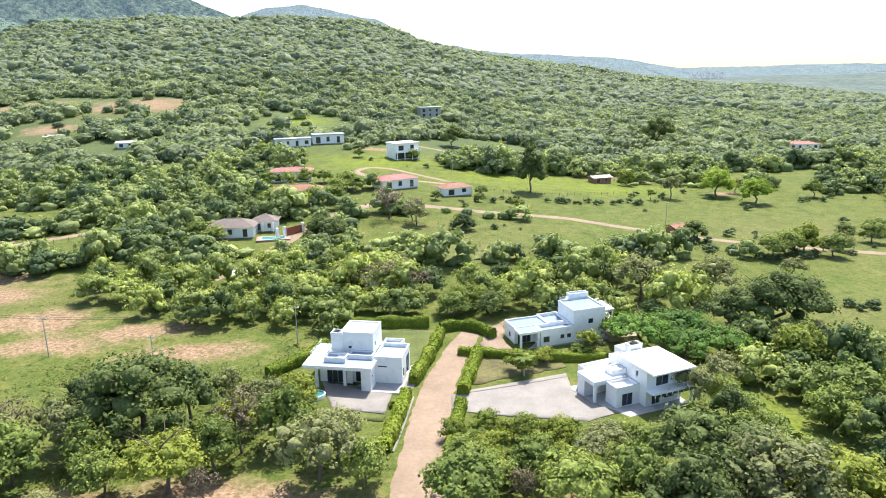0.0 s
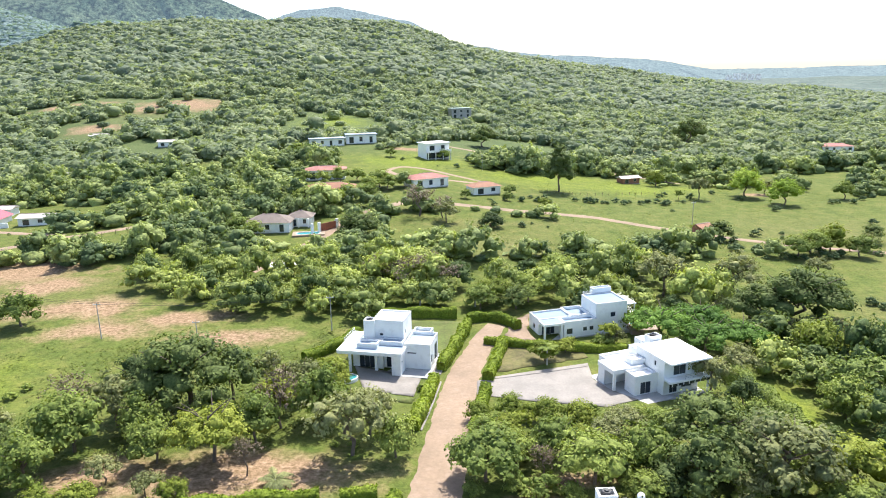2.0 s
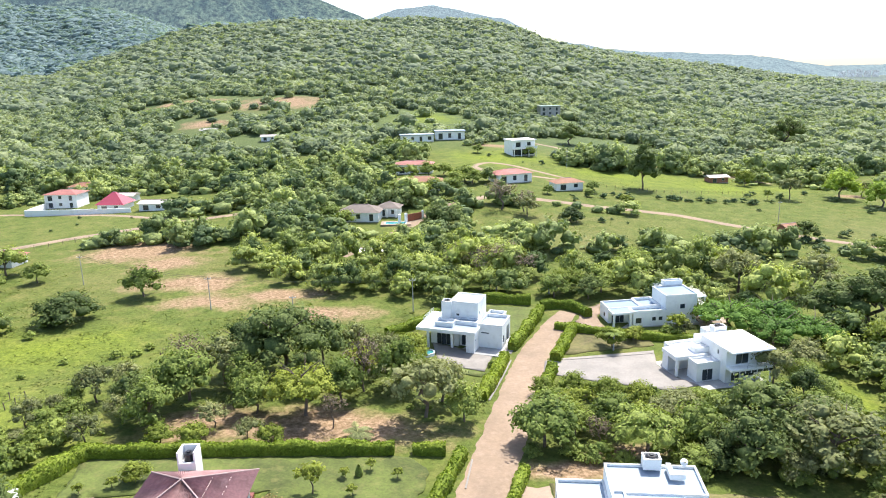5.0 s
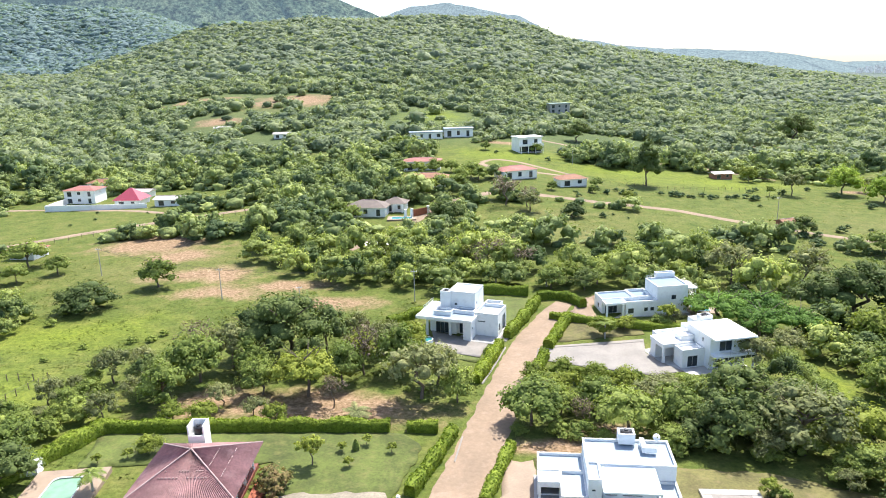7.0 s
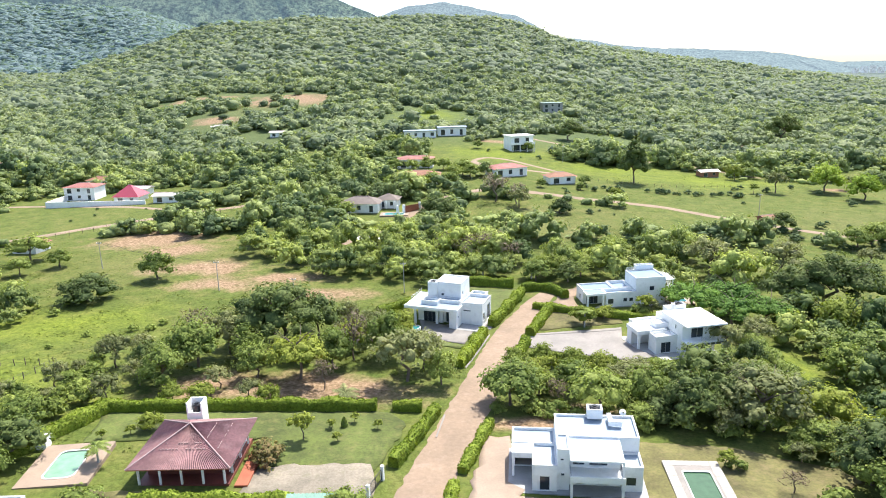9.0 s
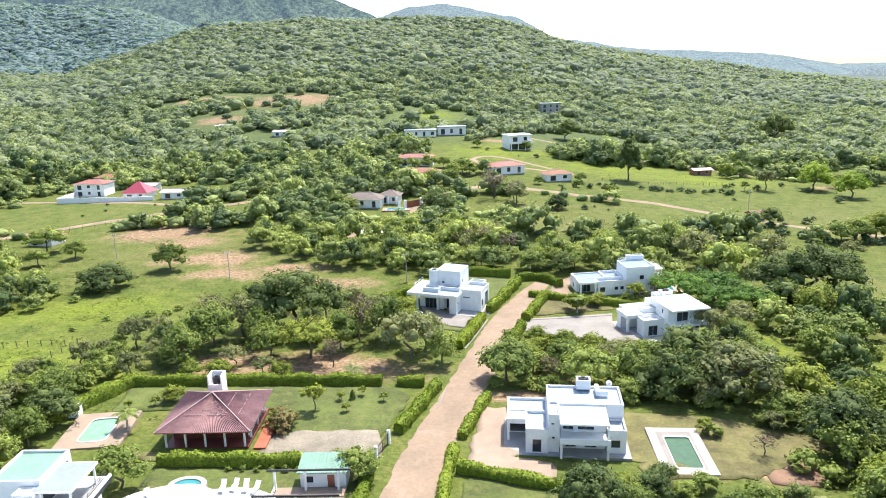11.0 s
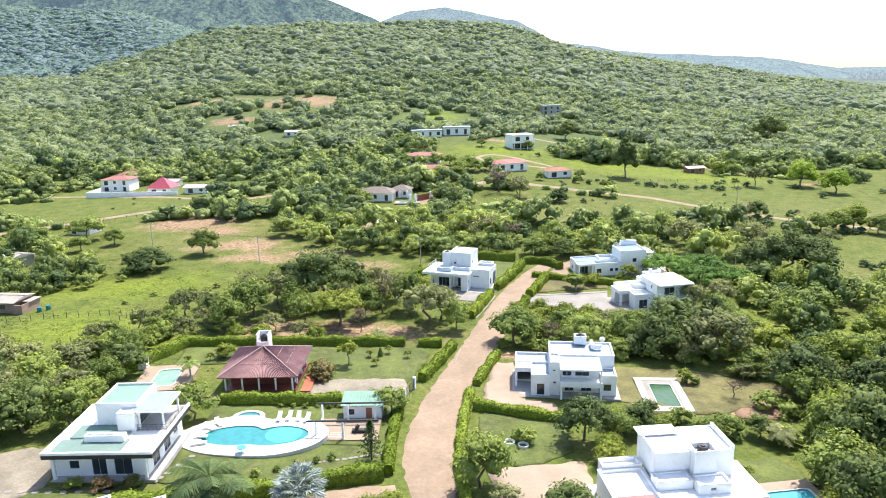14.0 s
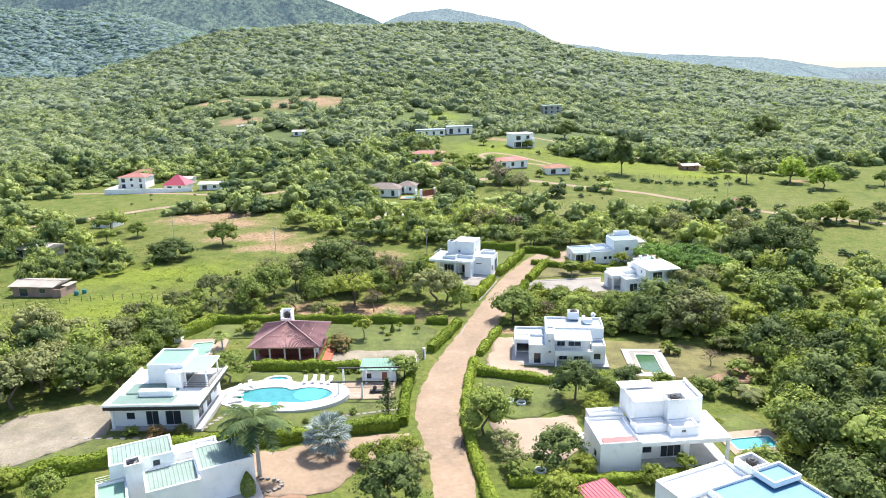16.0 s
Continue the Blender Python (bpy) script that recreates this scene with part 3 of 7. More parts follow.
def ring_slab(bm, outer, inner, z0, z1):
    n = len(outer)
    a, b = [bm.verts.new((*p, z1)) for p in outer], [bm.verts.new((*p, z1)) for p in inner]
    c, d = [bm.verts.new((*p, z0)) for p in outer], [bm.verts.new((*p, z0)) for p in inner]
    for i in range(n):
        j = (i + 1) % n
        bm.faces.new((a[i], a[j], b[j], b[i])), bm.faces.new((c[i], c[j], a[j], a[i])), bm.faces.new((b[i], b[j], d[j], d[i]))
    return bm


def window(parent, side, x0, x1, y0, y1, a, b, c, d, wide):
    """A framed window in a wall's opening, panes set back."""
    t = 0.2
    rot = side in "WE"
    at = {"S": y0, "N": y1, "W": x0, "E": x1}[side]
    out = -1 if side in "SW" else 1

    def put(bm, u0, u1, v0, v1, near, far):
        s0, s1 = sorted((at - out * near, at - out * far))
        box(bm, s0, s1, u0, u1, v0, v1) if rot else box(bm, u0, u1, s0, s1, v0, v1)

    def place(u, s, v):
        q = at - out * (0.06, 0.16)[s]
        return (q, u, v) if rot else (u, q, v)

    w = new("window")
    w.parent = parent
    e = 0.06
    n = max(1, round((b - a) / wide))
    part("frame", pierced(bmesh.new(), a, b, c, d, [(a + (b - a) * k / n + e / 2, a + (b - a) * (k + 1) / n - e / 2, c + e, d - e) for k in range(n)], place), FRAME, w)
    for k in range(n):
        g = bmesh.new()
        p0, p1 = a + (b - a) * k / n + 0.035, a + (b - a) * (k + 1) / n - 0.035
        put(g, p0, p1, c + e, d - e, 0.10, 0.13)
        part("pane", g, GLASS, w)


def block(parent, x0, x1, y0, y1, z0, z1, roof, ops=None, parapet=0.35, wall=None, cap=True):
    """One storey or box of a villa: thick walls with openings, a roof deck inside a parapet, and its coping."""
    ops = ops or {}
    t = 0.2
    for side in "SNWE":
        lo, hi = (x0, x1) if side in "SN" else (y0 + t, y1 - t)
        at = {"S": (y0, y0 + t), "N": (y1 - t, y1), "W": (x0, x0 + t), "E": (x1 - t, x1)}[side]
        put = (lambda u, s, v, at=at: (u, at[s], v)) if side in "SN" else (lambda u, s, v, at=at: (at[s], u, v))
        part("wall", pierced(bmesh.new(), lo, hi, z0, z1, [o[:4] for o in ops.get(side, [])], put), wall or WHITE, parent)
    part("roof", boxes((x0 + t, x1 - t, y0 + t, y1 - t, z1 - parapet - 0.15, z1 - parapet)), roof, parent)
    part("floor_slab", boxes((x0 + t, x1 - t, y0 + t, y1 - t, z0 - 0.05, z0 + 0.06)), FLOOR_GREY, parent)
    if cap:
        o, k = 0.03, t + 0.03
        ring = lambda m: [(x0 - o + m, y0 - o + m), (x1 + o - m, y0 - o + m), (x1 + o - m, y1 + o - m), (x0 - o + m, y1 + o - m)]
        part("coping", ring_slab(bmesh.new(), ring(0), ring(k + o), z1 + 0.002, z1 + 0.06), COPING, parent)
    for side, rows in ops.items():
        for a, b, c, d, kind in rows:
            if kind != "open":
                window(parent, side, x0, x1, y0, y1, a, b, c, d, 0.9 if kind == "door" else 1.1)


def roof_slab(parent, x0, x1, y0, y1, z0, z1, top, edge=None):
    """An overhanging flat roof: a fascia and its coated deck."""
    part("fascia", boxes((x0, x1, y0, y1, z0, z1)), edge or WHITE, parent)
    part("roof", boxes((x0 + 0.15, x1 - 0.15, y0 + 0.15, y1 - 0.15, z1 + 0.002, z1 + 0.04)), top, parent)


def column(parent, x, y, z0, z1, s=0.3, material=None):
    part("column", boxes((x - s / 2, x + s / 2, y - s / 2, y + s / 2, z0, z1)), material or WHITE, parent)


def rail(parent, pts, z, h=0.95, material=None):
    """A balcony rail: handrail, two bars and posts."""
    bm = bmesh.new()
    for (xa, ya), (xb, yb) in zip(pts, pts[1:]):
        n = max(1, int(math.hypot(xb - xa, yb - ya) / 1.2))
        for k in range(n + 1):
            p = (xa + (xb - xa) * k / n, ya + (yb - ya) * k / n)
            tube(bm, (*p, z), (*p, z + h), 0.025, 0.025, 5)
        for q in (0.35, 0.65, 1.0):
            tube(bm, (xa, ya, z + h * q), (xb, yb, z + h * q), 0.03, 0.03, 5)
    part("balcony_rail", bm, material or FRAME, parent)


def water_tank(x, y, z, r=0.55, h=1.0, label="black plastic roof water tank"):
    bm = bmesh.new()
    for a, b, q0, q1 in ((0, 0.78, r * 0.96, r), (0.78, 0.92, r, r * 0.75), (0.92, 1.0, r * 0.42, r * 0.40)):
        tube(bm, (0, 0, a * h), (0, 0, b * h), q0, q1, 16)
    t = thing("water_tank", pose(x, y, z), label, "tank", "roof water tanks")
    part("tank_body", bm, PLASTIC, t)
    lid = bmesh.new()
    tube(lid, (0, 0, h), (0, 0, h + 0.07), r * 0.45, r * 0.40, 14)
    part("lid", lid, PLASTIC, t)


def villa(name, x, y, yaw, label, lift=0.12):
    h = thing("villa", pose(x, y, gz(x, y) + lift, 0, 0, yaw), label, "house", "white villas")
    return h


def tower(parent, x0, x1, y0, y1, z0, z1):
    """An open-topped tank box on a roof."""
    block(parent, x0, x1, y0, y1, z0, z1, CONCRETE, parapet=0.55)


# villa beside the upper end of the track
H = villa("h1", 6.8, 105.0, -20, "white flat-roofed villa with stepped parapets and a tank tower", 0.1)
part("plinth", boxes((-11, 5.2, -0.6, 11.2, -1.0, 0.0)), FLOOR_GREY, H)
block(H, -9.2, -3.6, 1.9, 11, 0, 4.1, ROOF_BLUE, {"S": [(-8.0, -5.2, 0.1, 2.4, "door")], "W": [(4, 6, 1, 2.3, "window")]})
block(H, -3.6, 0.0, 2.6, 11, 0, 4.1, ROOF_BLUE, {"S": [(-3.2, -1.2, 0.1, 2.4, "door")]})
block(H, -1.4, 0.2, -0.5, 2.6, 0, 3.6, ROOF_BLUE, {"E": [(0.4, 1.0, 2.0, 2.4, "window")]}, cap=False)
column(H, -9.0, -0.3, 0, 3.7, 0.4)
column(H, -4.6, 1.0, 0, 3.7, 0.5)
roof_slab(H, -11.2, 0.5, -0.9, 2.6, 3.65, 4.25, ROOF_BLUE)
roof_slab(H, -11.2, -9.25, 2.6, 8.5, 3.65, 4.25, ROOF_BLUE)
rail(H, [(-11.0, 2.7), (-11.0, 8.4)], 4.25, 0.8)
block(H, 0.0, 4.7, 3.0, 9.2, 0, 4.6, ROOF_BLUE, {"S": [(0.5, 2.1, 2.75, 3.05, "window"), ], "E": [(3.6, 4.6, 0.9, 2.4, "window"), (6.3, 8.6, 0.1, 3.4, "open")]}, 0.55)
block(H, 0.0, 3.4, 9.2, 11.4, 0, 4.6, ROOF_BLUE, parapet=0.5)
block(H, -6.2, -0.5, 4.6, 10.3, 4.1, 8.1, ROOF_WHITE, {"S": [(-4.9, -4.3, 5.2, 5.7, "window")], "E": [(5.6, 6.2, 5.4, 6.2, "window")]}, 0.2)
tower(H, -7.7, -5.7, 4.0, 5.9, 4.1, 8.1)
block(H, -7.9, -4.3, 0.6, 3.0, 4.25, 5.1, ROOF_BLUE)
block(H, -4.3, -0.1, 2.4, 4.6, 4.1, 5.0, ROOF_BLUE, parapet=0.25)

# blue-roofed villa across the turning circle
H = villa("h2", 37.7, 117.3, 7.6, "white villa with pale blue roof decks and a tall wing", 0.0)
part("plinth", boxes((-2, 16, -0.2, 8.2, -1.4, 0.0)), CONCRETE, H)
block(H, -1.6, 5.0, 3.0, 8.2, 0, 4.0, ROOF_AZURE, {"W": [(5, 6, 1, 2.2, "window")], "S": [(-0.9, 1.6, 0.1, 2.3, "door")]}, 0.3)
block(H, 5.0, 9.0, 3.0, 8.8, 0, 4.1, ROOF_AZURE, parapet=0.7)
block(H, 2.4, 9.0, 0.0, 3.0, 0, 3.9, ROOF_AZURE, {"S": [(2.9, 4.1, 0.8, 2.2, "window"), (6.2, 7.0, 1.2, 2.2, "window"), (7.5, 8.3, 1.2, 2.2, "window")]}, 0.6)
roof_slab(H, -1.7, 2.38, -0.2, 2.98, 3.35, 3.9, ROOF_AZURE)
column(H, -1.4, 0.1, 0, 3.35, 0.35)
column(H, 1.9, 0.1, 0, 3.35, 0.35)
block(H, 9.0, 15.4, 0.6, 7.8, 0, 7.2, ROOF_AZURE, {"S": [(12.0, 13.0, 3.6, 4.8, "window")], "E": [(1.4, 2.4, 4.2, 5.6, "window"), (4.4, 5.4, 4.2, 5.6, "window")]}, 0.22)
block(H, 11.4, 15.3, 7.82, 9.4, 0, 8.3, ROOF_AZURE, parapet=0.15)
rail(H, [(9.2, 7.6), (11.2, 7.6)], 7.2, 0.8, WHITE)
roof_slab(H, 15.42, 17.6, 1.2, 6.8, 5.9, 6.15, ROOF_WHITE)
part("balcony", boxes((15.42, 17.6, 1.4, 6.6, 3.0, 3.2)), WHITE, H, "white side balcony slab")
rail(H, [(15.5, 1.5), (17.5, 1.5), (17.5, 6.5)], 3.2, 0.9, WHITE)
column(H, 17.4, 1.6, 0, 5.9, 0.22)
column(H, 17.4, 6.4, 0, 5.9, 0.22)
H.scale = (1.08, 0.91, 0.85)

# villa with the big overhanging roof
H = villa("h3", 41.2, 94.6, 12.3, "white two-storey villa with an overhanging roof and balcony", 0.0)
part("plinth", boxes((-0.4, 12.6, -8.2, 8.2, -1.6, 0.0)), CONCRETE, H)
block(H, 0.0, 5.4, 3.0, 5.4, 0, 4.2, ROOF_WHITE, {"W": [(3.6, 4.0, 2.2, 3.4, "window")]}, cap=False)
roof_slab(H, -0.2, 5.4, -0.6, 5.4, 3.4, 4.25, ROOF_WHITE, WHITE)
column(H, 0.15, -0.3, 0, 3.4, 0.42)
part("side_wall", boxes((-0.05, 0.2, 3.0, 5.3, 0, 3.4)), WHITE, H)
block(H, 1.9, 5.9, -4.2, -0.62, 0, 3.9, ROOF_WHITE, {"S": [(2.9, 4.7, 0.1, 2.5, "door")]}, 0.45)
block(H, 1.2, 7.0, 5.4, 8.0, 0, 4.3, ROOF_WHITE, parapet=0.5)
block(H, 5.9, 12.2, -6.2, 3.6, 0, 6.8, ROOF_WHITE, {"S": [(7.0, 8.4, 0.2, 2.3, "door"), (9.2, 11.0, 0.9, 2.2, "window"), (7.6, 9.8, 3.7, 5.9, "door")], "W": [(-3.4, -2.8, 5.0, 6.0, "window")]}, 0.2, cap=False)
roof_slab(H, 5.7, 13.2, -8.6, 3.2, 6.85, 7.15, ROOF_WHITE)
part("balcony", boxes((5.9, 13.2, -8.4, -6.21, 3.05, 3.45)), WHITE, H, "white balcony slab")
part("balcony_glass", boxes((5.95, 13.1, -8.42, -8.36, 2.55, 3.04)), GLASS, H, "dark glazed band below the balcony")
rail(H, [(8.6, -8.3), (13.1, -8.3), (13.1, -6.3)], 3.45)
column(H, 12.9, -8.1, 0, 3.05, 0.25)
tower(H, 8.4, 10.6, 3.62, 5.6, 0, 8.0)
block(H, 5.9, 8.38, 3.62, 6.4, 0, 6.0, ROOF_WHITE)
block(H, 3.4, 5.88, 0.2, 3.0, 4.26, 5.3, ROOF_WHITE, parapet=0.2)
block(H, 8.0, 10.9, 5.62, 8.4, 0, 6.6, ROOF_WHITE, parapet=0.3)
for k in range(7):
    part("mullion", boxes((6.14 + 1.02 * k, 6.26 + 1.02 * k, -8.49, -8.43, 2.56, 3.03)), WHITE, H)
H.scale = (1.09, 0.78, 0.86)

# villa with the green pool
H = villa("h4", 15.4, 46.0, -6, "white two-storey villa with pale roof decks and front balcony", 0.1)
part("plinth", boxes((-3, 14, -0.4, 9.8, -1.0, 0.0)), FLOOR_GREY, H)
block(H, -2.6, 3.0, 5.6, 9.6, 0, 3.9, ROOF_BLUE, {"S": [(-2.2, 1.6, 0.1, 2.7, "open")]})
roof_slab(H, -2.6, 0.0, 3.2, 5.6, 3.0, 3.85, ROOF_BLUE)
column(H, -2.4, 3.4, 0, 3.0, 0.3)
block(H, 0.0, 3.0, 0.2, 5.6, 0, 4.0, ROOF_BLUE, {"S": [(0.9, 2.1, 0.1, 2.3, "door")], "W": [(1.2, 1.7, 2.0, 2.4, "window")]}, 0.4)
block(H, 3.0, 4.5, 0.6, 4.4, 0, 6.3, ROOF_BLUE, {"S": [(3.4, 3.8, 4.6, 4.9, "window"), (3.5, 3.9, 2.2, 2.6, "window")]}, 0.2)
block(H, 3.0, 13.4, 4.4, 10.2, 0, 6.0, ROOF_BLUE, {"E": [(6, 7, 1, 2.2, "window")]}, 0.3)
block(H, 4.5, 10.8, 1.8, 4.38, 0, 5.4, ROOF_BLUE, {"S": [(5.0, 6.4, 3.2, 5.0, "door"), (7.0, 9.2, 3.2, 5.0, "door"), (5.4, 6.8, 0.2, 2.2, "door"), (8.0, 9.6, 0.2, 2.2, "door")]}, 0.1, cap=False)
roof_slab(H, 4.5, 10.9, -0.9, 4.4, 5.45, 5.72, ROOF_BLUE)
part("balcony", boxes((4.5, 11.0, -1.3, 1.79, 2.55, 2.85), (4.5, 11.0, -1.3, -1.15, 2.852, 3.5)), WHITE, H, "white balcony with a solid front")
rail(H, [(4.6, 1.6), (4.6, -1.1)], 2.85, 0.9)
rail(H, [(10.9, 1.6), (10.9, -1.1)], 2.85, 0.9)
column(H, 10.8, -0.7, 2.85, 5.45, 0.2)
column(H, 4.7, -1.0, 0, 2.55, 0.3)
column(H, 10.8, -1.0, 0, 2.55, 0.3)
block(H, 10.9, 13.4, 0.8, 4.38, 0, 3.8, ROOF_BLUE, {"S": [(11.4, 12.6, 0.9, 2.2, "window")]})
tower(H, 7.3, 9.3, 9.0, 10.6, 6.0, 7.5)
block(H, 9.9, 11.6, 7.2, 7.7, 6.0, 6.7, ROOF_BLUE)
block(H, 9.9, 10.4, 7.72, 9.6, 6.0, 6.7, ROOF_BLUE)
dish = bmesh.new()
bmesh.ops.create_cone(dish, cap_ends=False, segments=16, radius1=0.5, radius2=0.12, depth=0.16, matrix=pose(12.0, 9.6, 6.9, 60, 0, 20))
tube(dish, (12.0, 9.7, 6.0), (12.0, 9.65, 6.9), 0.04, 0.04, 6)
part("satellite_dish", dish, WHITE, H)
H.scale.z = 0.88

# villa with the kidney pool
H = villa("h5", -46.6, 19.8, 0, "white villa with black roof edge and pale green roof decks", 0.1)
part("plinth", boxes((-0.2, 12.8, -0.2, 12.2, -1.2, 0.0)), CONCRETE, H)
block(H, 0.0, 11.6, 1.0, 12.2, 0, 3.2, ROOF_WHITE, {"S": [(1.8, 3.0, 1.0, 2.1, "window"), (4.6, 6.4, 0.1, 2.3, "door"), (7.4, 9.6, 0.1, 2.3, "door")], "E": [(2.5, 4.5, 0.1, 2.3, "door"), (6.0, 8.0, 0.1, 2.3, "door"), (9.2, 10.6, 0.9, 2.2, "window")]}, 0.15, cap=False)
column(H, 11.6, 0.3, 0, 3.2, 0.35)
column(H, 0.2, 0.3, 0, 3.2, 0.35)
roof_slab(H, -0.6, 13.0, -0.6, 12.4, 3.22, 3.75, ROOF_WHITE, BLACK)
for q in ((-0.6, 13.0, -0.62, -0.35, 3.76, 4.1), (12.75, 13.0, -0.35, 12.4, 3.76, 4.1), (-0.6, -0.35, -0.35, 12.4, 3.76, 4.1)):
    part("parapet", boxes(q), WHITE, H)
part("roof_panel", boxes((0.2, 8.8, 0.0, 2.9, 3.80, 3.92)), ROOF_DECK, H, "grey-green translucent roof sheet")
part("roof_panel", boxes((1.0, 8.2, 3.25, 6.5, 3.80, 4.0)), ROOF_DECK, H, "grey-green roof deck")
block(H, 3.0, 8.4, 6.6, 12.9, 3.75, 6.9, ROOF_GREEN, {"S": [(6.0, 6.5, 4.6, 5.2, "window")]}, 0.2)
block(H, 3.4, 8.4, 2.2, 3.2, 3.94, 4.7, ROOF_WHITE, parapet=0.2)
block(H, 6.4, 8.6, 4.9, 6.59, 3.76, 6.3, ROOF_WHITE, parapet=0.1)
roof_slab(H, 8.0, 12.4, 5.4, 11.2, 6.15, 6.35, ROOF_SLATE)
part("terrace_floor", boxes((8.6, 12.5, 5.2, 12.0, 3.76, 3.82)), FLOOR_GREY, H)
# Dark glass sheet on the wall makes the recess under the canopy dark.
part("terrace_wall", boxes((8.42, 8.5, 6.6, 12.0, 3.83, 6.1)), GLASS, H, "dark glass sheet for the dark recess under the canopy")
for cx in (8.9, 12.0):
    for cy in (5.8, 10.8):
        column(H, cx, cy, 3.75, 6.15, 0.2)
rail(H, [(8.9, 5.0), (12.6, 5.0), (12.6, 12.0)], 3.76, 0.95, BLACK)

# villa with the white stepped roofs
H = villa("h6", 20.3, 9.5, 5.4, "white villa with stepped white roofs and a roof tank", 0.1)
part("plinth", boxes((-0.2, 16.8, -0.2, 12.8, -1.0, 0.0)), CONCRETE, H)
block(H, 0.0, 5.2, 0.0, 9.0, 0, 4.2, ROOF_WHITE, {"W": [(2, 3.4, 1, 2.2, "window")]}, 0.45)
part("roof_panel", boxes((0.6, 4.6, 0.3, 2.3, 3.86, 4.06)), ROOF_PINK, H, "faded pink roof sheet")
block(H, 5.2, 12.4, 3.0, 9.0, 0, 4.0, ROOF_WHITE, {"S": [(6.2, 7.4, 0.9, 2.2, "window"), (8.6, 11.2, 0.1, 2.3, "door")]})
roof_slab(H, 5.2, 16.6, 0.0, 3.0, 3.4, 4.0, ROOF_WHITE)
roof_slab(H, 12.4, 16.6, 3.0, 9.4, 3.4, 4.0, ROOF_WHITE)
column(H, 16.3, 0.3, 0, 3.4, 0.4)
column(H, 10.8, 0.3, 0, 3.4, 0.3)
column(H, 16.3, 9.0, 0, 3.4, 0.4)
block(H, 0.6, 5.2, 9.0, 11.2, 0, 4.6, ROOF_WHITE, parapet=0.5)
block(H, 5.6, 14.6, 5.6, 12.6, 4.0, 7.7, ROOF_WHITE, {"E": [(8, 9, 5, 6.2, "window")]}, 0.2, cap=False)
part("parapet", boxes((14.3, 14.6, 5.6, 12.6, 7.7, 8.1)), WHITE, H)
tower(H, 9.6, 12.2, 4.2, 6.8, 4.0, 8.2)
block(H, 5.2, 9.2, 3.0, 5.58, 4.0, 5.2, ROOF_WHITE, parapet=0.2)
block(H, 9.3, 12.9, 1.4, 4.18, 4.0, 5.3, ROOF_WHITE, {"S": [(10.6, 11.2, 4.5, 4.9, "window")]}, parapet=0.25)
roof_slab(H, 5.2, 9.8, 10.6, 13.2, 7.72, 7.9, ROOF_WHITE)
H.scale = (1.03, 0.79, 0.93)

# sheet-roofed villa at the near end
H = villa("h7", -33.4, 8.2, 27, "white villa with ribbed grey-green sheet roofs", 0.1)
part("plinth", boxes((-7, 9, -12, 0.2, -1.0, 0.0)), CONCRETE, H)


def ribbed(parent, x0, x1, y0, y1, z0, z1, material):
    """A sloping corrugated sheet roof, low at the front."""
    bm = bmesh.new()
    n = int((x1 - x0) / 0.45)
    lines = []
    for k in range(n):
        a, b = x0 + (x1 - x0) * k / n, x0 + (x1 - x0) * (k + 0.66) / n
        lines += [(a, 0.0), (b, 0.0), (b + 0.03, 0.07), (x0 + (x1 - x0) * (k + 0.94) / n, 0.07)]
    lines.append((x1, 0.0))
    top = [(bm.verts.new((x, y0, z0 + up)), bm.verts.new((x, y1, z1 + up))) for x, up in lines]
    low = [(bm.verts.new((x, y0, z0 - 0.08)), bm.verts.new((x, y1, z1 - 0.08))) for x, up in lines]
    for p, q, r, s in zip(top, top[1:], low, low[1:]):
        bm.faces.new((p[0], q[0], q[1], p[1])), bm.faces.new((r[1], s[1], s[0], r[0]))
        bm.faces.new((r[0], s[0], q[0], p[0])), bm.faces.new((p[1], q[1], s[1], r[1]))
    for e in (0, -1):
        bm.faces.new((top[e][0], top[e][1], low[e][1], low[e][0]))
    bmesh.ops.recalc_face_normals(bm, faces=bm.faces[:])
    part("sheet_roof", bm, material, parent)


block(H, -6.8, 0.2, -4.4, 0.2, 0, 5.4, ROOF_TEAL, {"S": [(-2.2, -1.4, 4.0, 4.8, "window")]}, 0.9, cap=False)
ribbed(H, -6.6, 0.0, -4.2, 0.0, 5.0, 5.3, ROOF_TEAL)
tower(H, -5.2, -3.4, -6.2, -4.42, 0, 5.8)
block(H, -3.4, 2.4, -9.5, -4.42, 0, 3.9, ROOF_TEAL, parapet=0.9, cap=False)
ribbed(H, -3.2, 2.2, -9.3, -4.6, 3.3, 3.7, ROOF_TEAL)
block(H, 2.4, 8.6, -8.5, -2.8, 0, 4.4, ROOF_TEAL, parapet=0.9, cap=False)
ribbed(H, 2.6, 8.4, -8.3, -3.0, 3.9, 4.3, ROOF_TEAL)
block(H, 0.2, 5.4, -2.8, -0.4, 0, 4.0, ROOF_WHITE)
block(H, -8.4, -5.2, -9.2, -4.42, 0, 3.6, ROOF_GREEN)
rail(H, [(-8.3, -4.6), (-5.4, -4.6)], 3.6, 0.8, WHITE)

# blue-roofed villa at the near end
H = villa("h8", 24.2, -0.6, 24, "white villa with a bright blue roof deck", 0.1)
part("plinth", boxes((-0.2, 14, -12, 0.2, -1.0, 0.0)), CONCRETE, H)
block(H, 0.0, 10.0, -4.0, 0.0, 0, 5.0, ROOF_WHITE)
block(H, 3.6, 14.0, -12.5, -4.0, 0, 5.3, ROOF_SKY, parapet=0.25)
block(H, 0.0, 3.6, -9.0, -4.0, 0, 4.6, ROOF_WHITE)
tower(H, 10.0, 12.6, -4.0, -1.4, 0, 6.0)
